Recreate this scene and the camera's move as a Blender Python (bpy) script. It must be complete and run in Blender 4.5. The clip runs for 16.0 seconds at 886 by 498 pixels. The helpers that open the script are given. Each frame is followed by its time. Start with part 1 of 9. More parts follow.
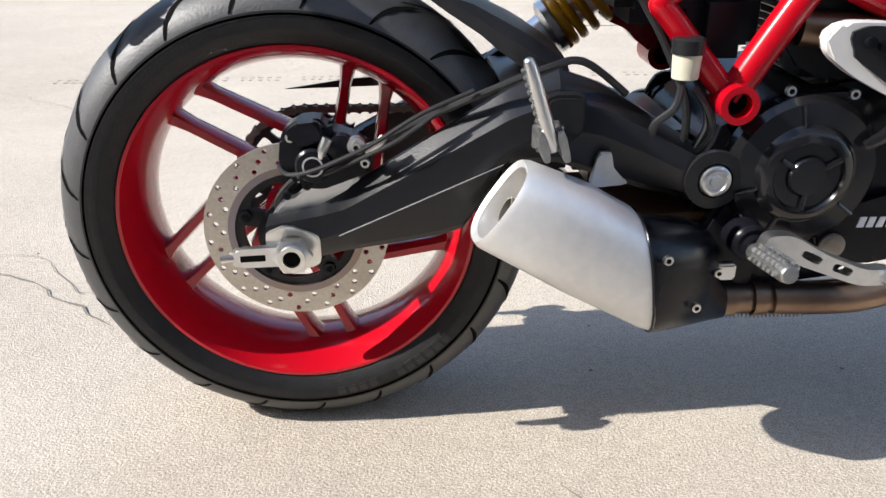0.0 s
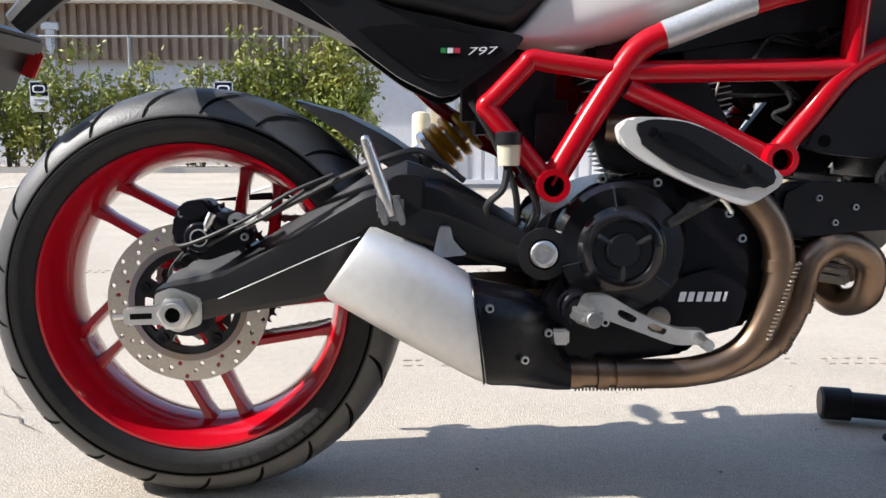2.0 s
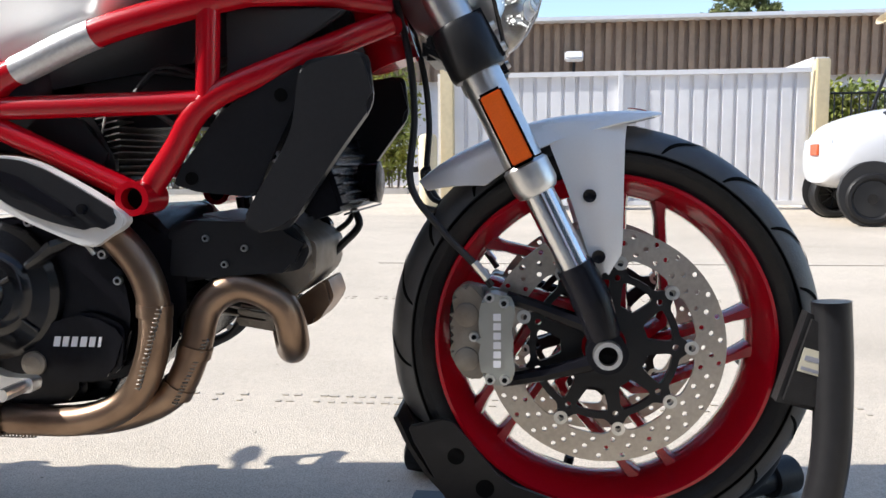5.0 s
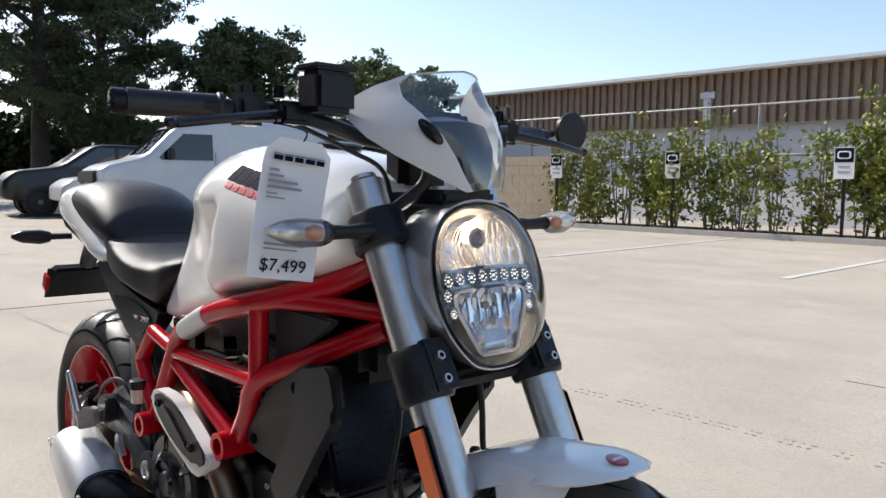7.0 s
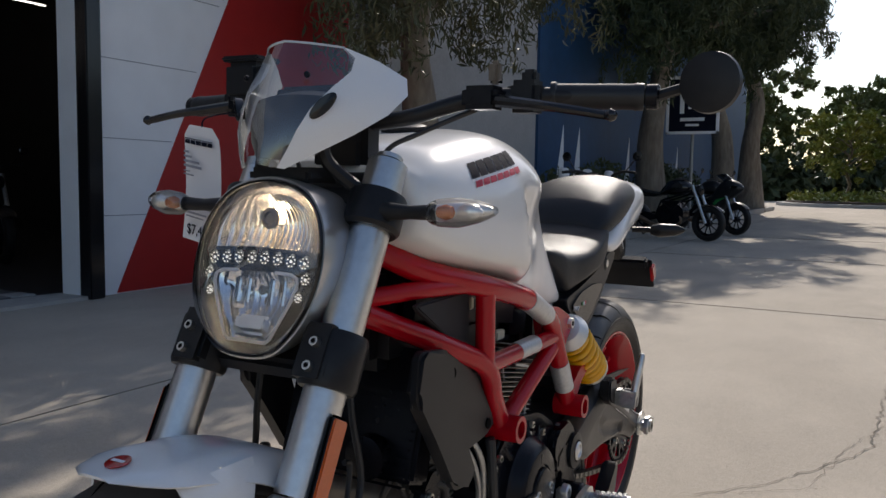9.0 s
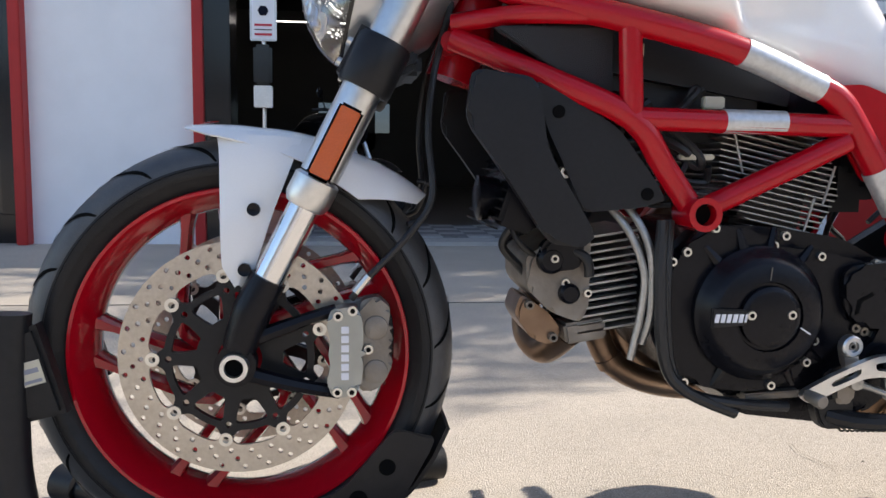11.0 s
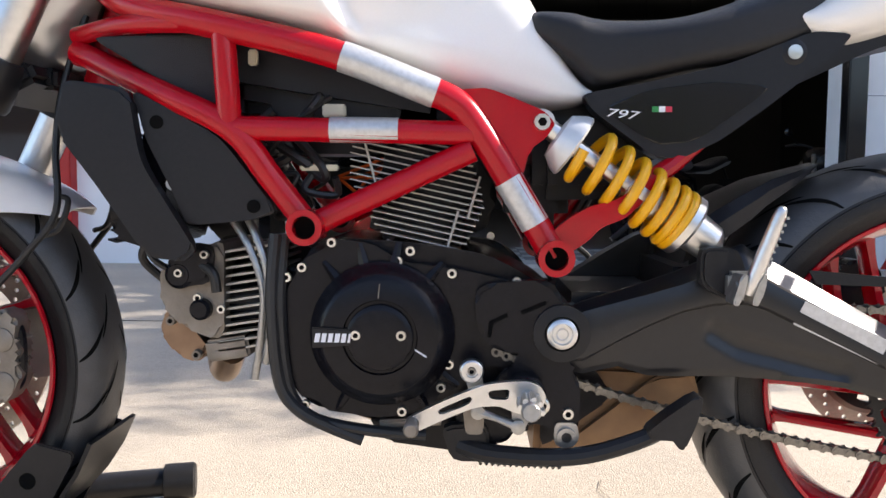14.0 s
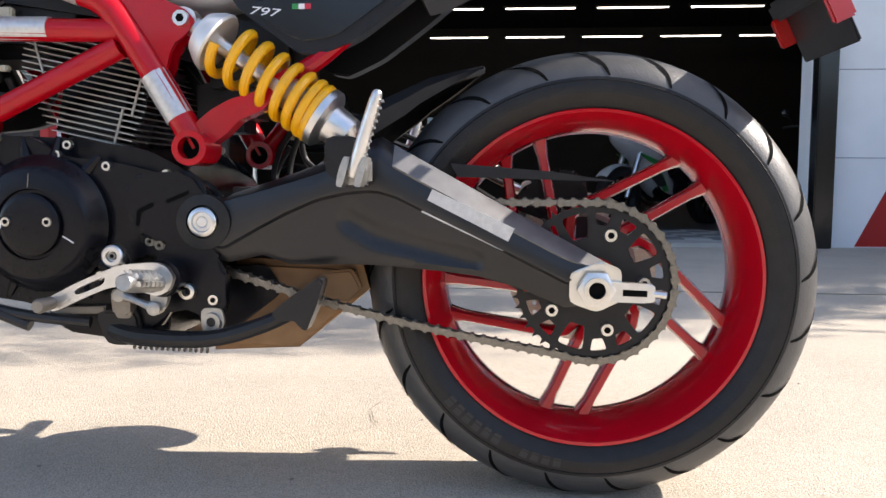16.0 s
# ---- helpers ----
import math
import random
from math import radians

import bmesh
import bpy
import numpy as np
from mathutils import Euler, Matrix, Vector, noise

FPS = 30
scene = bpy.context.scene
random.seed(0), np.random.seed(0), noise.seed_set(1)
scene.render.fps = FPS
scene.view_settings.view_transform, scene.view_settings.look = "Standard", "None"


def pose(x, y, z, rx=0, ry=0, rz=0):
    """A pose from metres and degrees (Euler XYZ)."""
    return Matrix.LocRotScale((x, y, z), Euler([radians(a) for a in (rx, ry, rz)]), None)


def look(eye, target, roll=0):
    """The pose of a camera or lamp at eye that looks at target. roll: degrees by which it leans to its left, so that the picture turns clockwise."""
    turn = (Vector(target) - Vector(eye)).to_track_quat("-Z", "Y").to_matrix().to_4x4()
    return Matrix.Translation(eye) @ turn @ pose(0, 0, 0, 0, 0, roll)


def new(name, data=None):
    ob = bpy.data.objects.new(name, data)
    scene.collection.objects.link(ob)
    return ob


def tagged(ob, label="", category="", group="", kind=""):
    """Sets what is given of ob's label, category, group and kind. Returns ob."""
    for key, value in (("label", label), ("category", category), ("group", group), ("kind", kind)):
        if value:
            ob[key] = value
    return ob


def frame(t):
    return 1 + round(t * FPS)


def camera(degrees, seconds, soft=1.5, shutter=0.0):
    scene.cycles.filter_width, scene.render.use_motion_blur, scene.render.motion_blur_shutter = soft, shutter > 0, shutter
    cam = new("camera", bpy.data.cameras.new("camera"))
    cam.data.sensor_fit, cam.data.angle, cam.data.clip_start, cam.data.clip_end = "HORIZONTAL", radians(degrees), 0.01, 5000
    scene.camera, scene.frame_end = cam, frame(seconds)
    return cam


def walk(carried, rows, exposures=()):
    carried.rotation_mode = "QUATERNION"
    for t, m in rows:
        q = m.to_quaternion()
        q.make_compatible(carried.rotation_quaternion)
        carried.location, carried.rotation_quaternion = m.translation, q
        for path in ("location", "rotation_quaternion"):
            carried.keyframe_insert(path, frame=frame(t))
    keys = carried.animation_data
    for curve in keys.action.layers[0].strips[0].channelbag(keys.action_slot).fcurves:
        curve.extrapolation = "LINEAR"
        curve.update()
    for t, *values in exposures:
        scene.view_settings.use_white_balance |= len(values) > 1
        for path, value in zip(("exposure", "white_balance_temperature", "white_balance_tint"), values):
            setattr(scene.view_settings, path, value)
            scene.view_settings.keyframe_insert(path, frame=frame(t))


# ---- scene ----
cam = camera(57.6, 16.0)
PATH = [
    (0, (0.138, -1.05, 0.72), (0.23, 0.765, -0.117), -0.2),
    (0.5, (0.199, -1.183, 0.552), (0.229, 0.763, 0.093), -0.1),
    (1, (0.206, -1.18, 0.491), (0.238, 0.793, 0.162), -0.1),
    (1.5, (0.22, -1.191, 0.478), (0.26, 0.789, 0.2), -0.0),
    (2, (0.352, -1.259, 0.542), (0.384, 0.724, 0.282), -0.0),
    (2.5, (0.557, -1.239, 0.591), (0.572, 0.746, 0.345), -0.1),
    (3, (0.697, -1.201, 0.612), (0.698, 0.787, 0.397), -0.3),
    (3.5, (0.874, -1.22, 0.607), (0.854, 0.77, 0.411), -0.2),
    (4, (1.076, -1.227, 0.574), (1.022, 0.764, 0.392), -0.2),
    (4.1, (1.11, -1.222, 0.553), (1.054, 0.77, 0.384), -0.1),
    (4.2, (1.153, -1.212, 0.544), (1.074, 0.779, 0.362), -0.1),
    (6.3, (1.622, -1.043, 0.805), (0.816, 0.774, 0.584), -0.2),
    (6.4, (1.681, -1.026, 0.837), (0.766, 0.739, 0.612), -0.2),
    (6.5, (1.744, -1.0, 0.854), (0.711, 0.7, 0.652), 0.1),
    (7, (2.014, -0.758, 0.951), (0.54, 0.583, 0.784), 0.5),
    (7.5, (2.197, -0.458, 0.961), (0.405, 0.413, 0.787), 1.8),
    (7.6, (2.232, -0.371, 0.957), (0.372, 0.343, 0.784), 1.1),
    (8, (2.269, -0.023, 0.94), (0.286, 0.165, 0.767), 0.7),
    (8.4, (2.236, 0.294, 0.947), (0.257, 0.079, 0.76), 0.7),
    (8.5, (2.217, 0.362, 0.93), (0.257, -0.002, 0.771), 0.2),
    (9, (2.03, 0.673, 0.925), (0.28, -0.28, 0.758), 0.9),
    (9.5, (1.797, 0.912, 0.922), (0.372, -0.48, 0.75), 1.3),
    (10, (1.551, 1.065, 0.807), (0.704, -0.738, 0.623), 1.2),
    (10.1, (1.491, 1.087, 0.776), (0.772, -0.768, 0.579), 1.2),
    (10.2, (1.448, 1.1, 0.749), (0.812, -0.784, 0.536), 1.2),
    (12.3, (1.138, 1.208, 0.476), (1.132, -0.784, 0.291), 0.5),
    (12.5, (1.081, 1.206, 0.502), (1.083, -0.785, 0.315), 0.5),
    (13, (0.935, 1.168, 0.579), (0.959, -0.823, 0.394), 0.4),
    (13.5, (0.786, 1.149, 0.581), (0.843, -0.844, 0.423), 0.4),
    (14, (0.627, 1.153, 0.572), (0.689, -0.84, 0.417), 0.4),
    (14.5, (0.45, 1.166, 0.559), (0.518, -0.826, 0.405), 0.3),
    (15, (0.294, 1.192, 0.53), (0.376, -0.8, 0.368), 0.4),
    (15.5, (0.162, 1.191, 0.476), (0.294, -0.798, 0.311), 0.4),
    (16, (0.114, 1.177, 0.444), (0.273, -0.81, 0.277), 0.3),
]
EXPOSURE = [(0, 0.97, 6350, 11), (1.0, 0.93, 6350, 11), (4.2, 1.06, 6300, 11), (6.3, 0.7, 6400, 10), (7.0, 0.52, 6450, 11), (8.0, -0.08, 6850, 14), (9.0, -0.17, 6750, 13), (9.5, 0.3, 6600, 12), (10.2, 0.66, 6550, 12), (12.3, 1.12, 6750, 15), (16.0, 1.26, 6900, 14)]
walk(cam, [(t, look(e, a, r)) for t, e, a, r in PATH], EXPOSURE)

# ---- light ----
SUN_TO = Vector((-1.25, -0.21, 1.0)).normalized()
world = bpy.data.worlds.new("sky")
scene.world = world
world.use_nodes = True
wn = world.node_tree
sky = wn.nodes.new("ShaderNodeTexSky")
sky.sky_type = "NISHITA"
sky.sun_disc = False
sky.sun_elevation = math.asin(SUN_TO.z)
sky.sun_rotation = math.atan2(SUN_TO.x, SUN_TO.y)
sky.air_density, sky.dust_density, sky.ozone_density = 1.0, 0.9, 1.2
wn.links.new(sky.outputs[0], wn.nodes["Background"].inputs[0])
wn.nodes["Background"].inputs[1].default_value = 0.135
sun_data = bpy.data.lights.new("sun", "SUN")
sun_data.energy, sun_data.angle, sun_data.color = 3.95, radians(0.55), (1.0, 0.955, 0.885)
sun = new("sun", sun_data)
sun.matrix_world = look(SUN_TO * 40, (0, 0, 0))

# ---- materials ----
def mat(name, color, rough=0.5, metal=0.0, var=0.15, scale=30.0, bump=0.0, bscale=200.0, coat=0.0, color2=None, big=3.0, trans=0.0, emit=0.0, spec=0.5, rvar=0.0, rand=0.0):
    m = bpy.data.materials.new(name)
    m.use_nodes = True
    nt = m.node_tree
    b = nt.nodes["Principled BSDF"]
    b.inputs["Metallic"].default_value = metal
    b.inputs["Roughness"].default_value = rough
    b.inputs["Coat Weight"].default_value = coat
    b.inputs["Coat Roughness"].default_value = 0.06
    b.inputs["Specular IOR Level"].default_value = spec
    b.inputs["Transmission Weight"].default_value = trans
    if emit:
        b.inputs["Emission Color"].default_value = (*color, 1)
        b.inputs["Emission Strength"].default_value = emit
    tc = nt.nodes.new("ShaderNodeTexCoord")
    fine = nt.nodes.new("ShaderNodeTexNoise")
    fine.inputs["Scale"].default_value, fine.inputs["Detail"].default_value = scale, 5
    wide = nt.nodes.new("ShaderNodeTexNoise")
    wide.inputs["Scale"].default_value, wide.inputs["Detail"].default_value = big, 4
    nt.links.new(tc.outputs["Object"], fine.inputs["Vector"])
    nt.links.new(tc.outputs["Object"], wide.inputs["Vector"])
    add = nt.nodes.new("ShaderNodeMath")
    add.operation = "ADD"
    nt.links.new(fine.outputs["Fac"], add.inputs[0])
    nt.links.new(wide.outputs["Fac"], add.inputs[1])
    last = add.outputs[0]
    if rand:
        oi = nt.nodes.new("ShaderNodeObjectInfo")
        r = nt.nodes.new("ShaderNodeMath")
        r.operation = "MULTIPLY_ADD"
        nt.links.new(oi.outputs["Random"], r.inputs[0])
        r.inputs[1].default_value = rand
        nt.links.new(last, r.inputs[2])
        last = r.outputs[0]
    ramp = nt.nodes.new("ShaderNodeMapRange")
    ramp.inputs["From Min"].default_value, ramp.inputs["From Max"].default_value = 0.65, 1.35 + rand
    nt.links.new(last, ramp.inputs["Value"])
    mix = nt.nodes.new("ShaderNodeMix")
    mix.data_type = "RGBA"
    c2 = color2 or tuple(c * (1 - var) for c in color)
    c1 = color if color2 else tuple(min(1, c * (1 + var * 0.6)) for c in color)
    mix.inputs["A"].default_value = (*c1, 1)
    mix.inputs["B"].default_value = (*c2, 1)
    nt.links.new(ramp.outputs[0], mix.inputs["Factor"])
    nt.links.new(mix.outputs["Result"], b.inputs["Base Color"])
    if rvar:
        rr = nt.nodes.new("ShaderNodeMapRange")
        rr.inputs["To Min"].default_value, rr.inputs["To Max"].default_value = rough - rvar, rough + rvar
        rr.inputs["From Min"].default_value, rr.inputs["From Max"].default_value = 0.3, 0.7
        nt.links.new(wide.outputs["Fac"], rr.inputs["Value"])
        nt.links.new(rr.outputs[0], b.inputs["Roughness"])
    if bump:
        bn = nt.nodes.new("ShaderNodeTexNoise")
        bn.inputs["Scale"].default_value, bn.inputs["Detail"].default_value = bscale, 4
        nt.links.new(tc.outputs["Object"], bn.inputs["Vector"])
        bp = nt.nodes.new("ShaderNodeBump")
        bp.inputs["Strength"].default_value, bp.inputs["Distance"].default_value = bump, 0.004
        nt.links.new(bn.outputs["Fac"], bp.inputs["Height"])
        nt.links.new(bp.outputs["Normal"], b.inputs["Normal"])
    return m


def glass(name, color=(1, 1, 1), rough=0.0, more=0.0):
    m = bpy.data.materials.new(name)
    m.use_nodes = True
    nt = m.node_tree
    out = nt.nodes["Material Output"]
    nt.nodes.remove(nt.nodes["Principled BSDF"])
    tr = nt.nodes.new("ShaderNodeBsdfTransparent")
    tr.inputs[0].default_value = (*color, 1)
    gl = nt.nodes.new("ShaderNodeBsdfGlossy")
    gl.inputs["Roughness"].default_value = 0.03 + rough
    fr = nt.nodes.new("ShaderNodeFresnel")
    fr.inputs[0].default_value = 1.5
    mx = nt.nodes.new("ShaderNodeMixShader")
    ad = nt.nodes.new("ShaderNodeMath")
    ad.operation = "ADD"
    ad.inputs[1].default_value = more
    nt.links.new(fr.outputs[0], ad.inputs[0])
    nt.links.new(ad.outputs[0], mx.inputs[0])
    nt.links.new(tr.outputs[0], mx.inputs[1])
    nt.links.new(gl.outputs[0], mx.inputs[2])
    nt.links.new(mx.outputs[0], out.inputs[0])
    return m


def concrete_ground():
    m = mat("ground concrete", (0.56, 0.495, 0.41), rough=0.85, color2=(0.45, 0.393, 0.318), scale=55, big=0.5, bump=0.5, bscale=240, spec=0.25)
    nt = m.node_tree
    b = nt.nodes["Principled BSDF"]
    base = b.inputs["Base Color"].links[0].from_socket
    nt.nodes["Bump"].inputs["Distance"].default_value = 0.006
    tc = nt.nodes["Texture Coordinate"]
    # aggregate speckle
    v = nt.nodes.new("ShaderNodeTexVoronoi")
    v.inputs["Scale"].default_value = 170
    nt.links.new(tc.outputs["Object"], v.inputs["Vector"])
    r = nt.nodes.new("ShaderNodeMapRange")
    r.inputs["From Min"].default_value, r.inputs["From Max"].default_value = 0.05, 0.6
    r.inputs["To Min"].default_value, r.inputs["To Max"].default_value = 0.84, 1.06
    nt.links.new(v.outputs["Distance"], r.inputs["Value"])
    sp = nt.nodes.new("ShaderNodeTexNoise")
    sp.inputs["Scale"].default_value, sp.inputs["Detail"].default_value = 420, 3
    nt.links.new(tc.outputs["Object"], sp.inputs["Vector"])
    r2 = nt.nodes.new("ShaderNodeMapRange")
    r2.inputs["From Min"].default_value, r2.inputs["From Max"].default_value = 0.35, 0.65
    r2.inputs["To Min"].default_value, r2.inputs["To Max"].default_value = 0.66, 1.22
    nt.links.new(sp.outputs["Fac"], r2.inputs["Value"])
    mm = nt.nodes.new("ShaderNodeMath")
    mm.operation = "MULTIPLY"
    nt.links.new(r.outputs[0], mm.inputs[0])
    nt.links.new(r2.outputs[0], mm.inputs[1])
    # stains, drawn out along the driveway
    mp = nt.nodes.new("ShaderNodeMapping")
    mp.inputs["Scale"].default_value = (0.75, 1.05, 1)
    nt.links.new(tc.outputs["Object"], mp.inputs["Vector"])
    st = nt.nodes.new("ShaderNodeTexNoise")
    st.inputs["Scale"].default_value, st.inputs["Detail"].default_value, st.inputs["Roughness"].default_value = 1.1, 9, 0.68
    nt.links.new(mp.outputs[0], st.inputs["Vector"])
    r3 = nt.nodes.new("ShaderNodeMapRange")
    r3.inputs["From Min"].default_value, r3.inputs["From Max"].default_value = 0.35, 0.7
    r3.inputs["To Min"].default_value, r3.inputs["To Max"].default_value = 1.07, 0.84
    nt.links.new(st.outputs["Fac"], r3.inputs["Value"])
    m2 = nt.nodes.new("ShaderNodeMath")
    m2.operation = "MULTIPLY"
    nt.links.new(mm.outputs[0], m2.inputs[0])
    nt.links.new(r3.outputs[0], m2.inputs[1])
    vm = nt.nodes.new("ShaderNodeVectorMath")
    vm.operation = "SCALE"
    nt.links.new(base, vm.inputs[0])
    nt.links.new(m2.outputs[0], vm.inputs["Scale"])
    nt.links.new(vm.outputs[0], b.inputs["Base Color"])
    return m


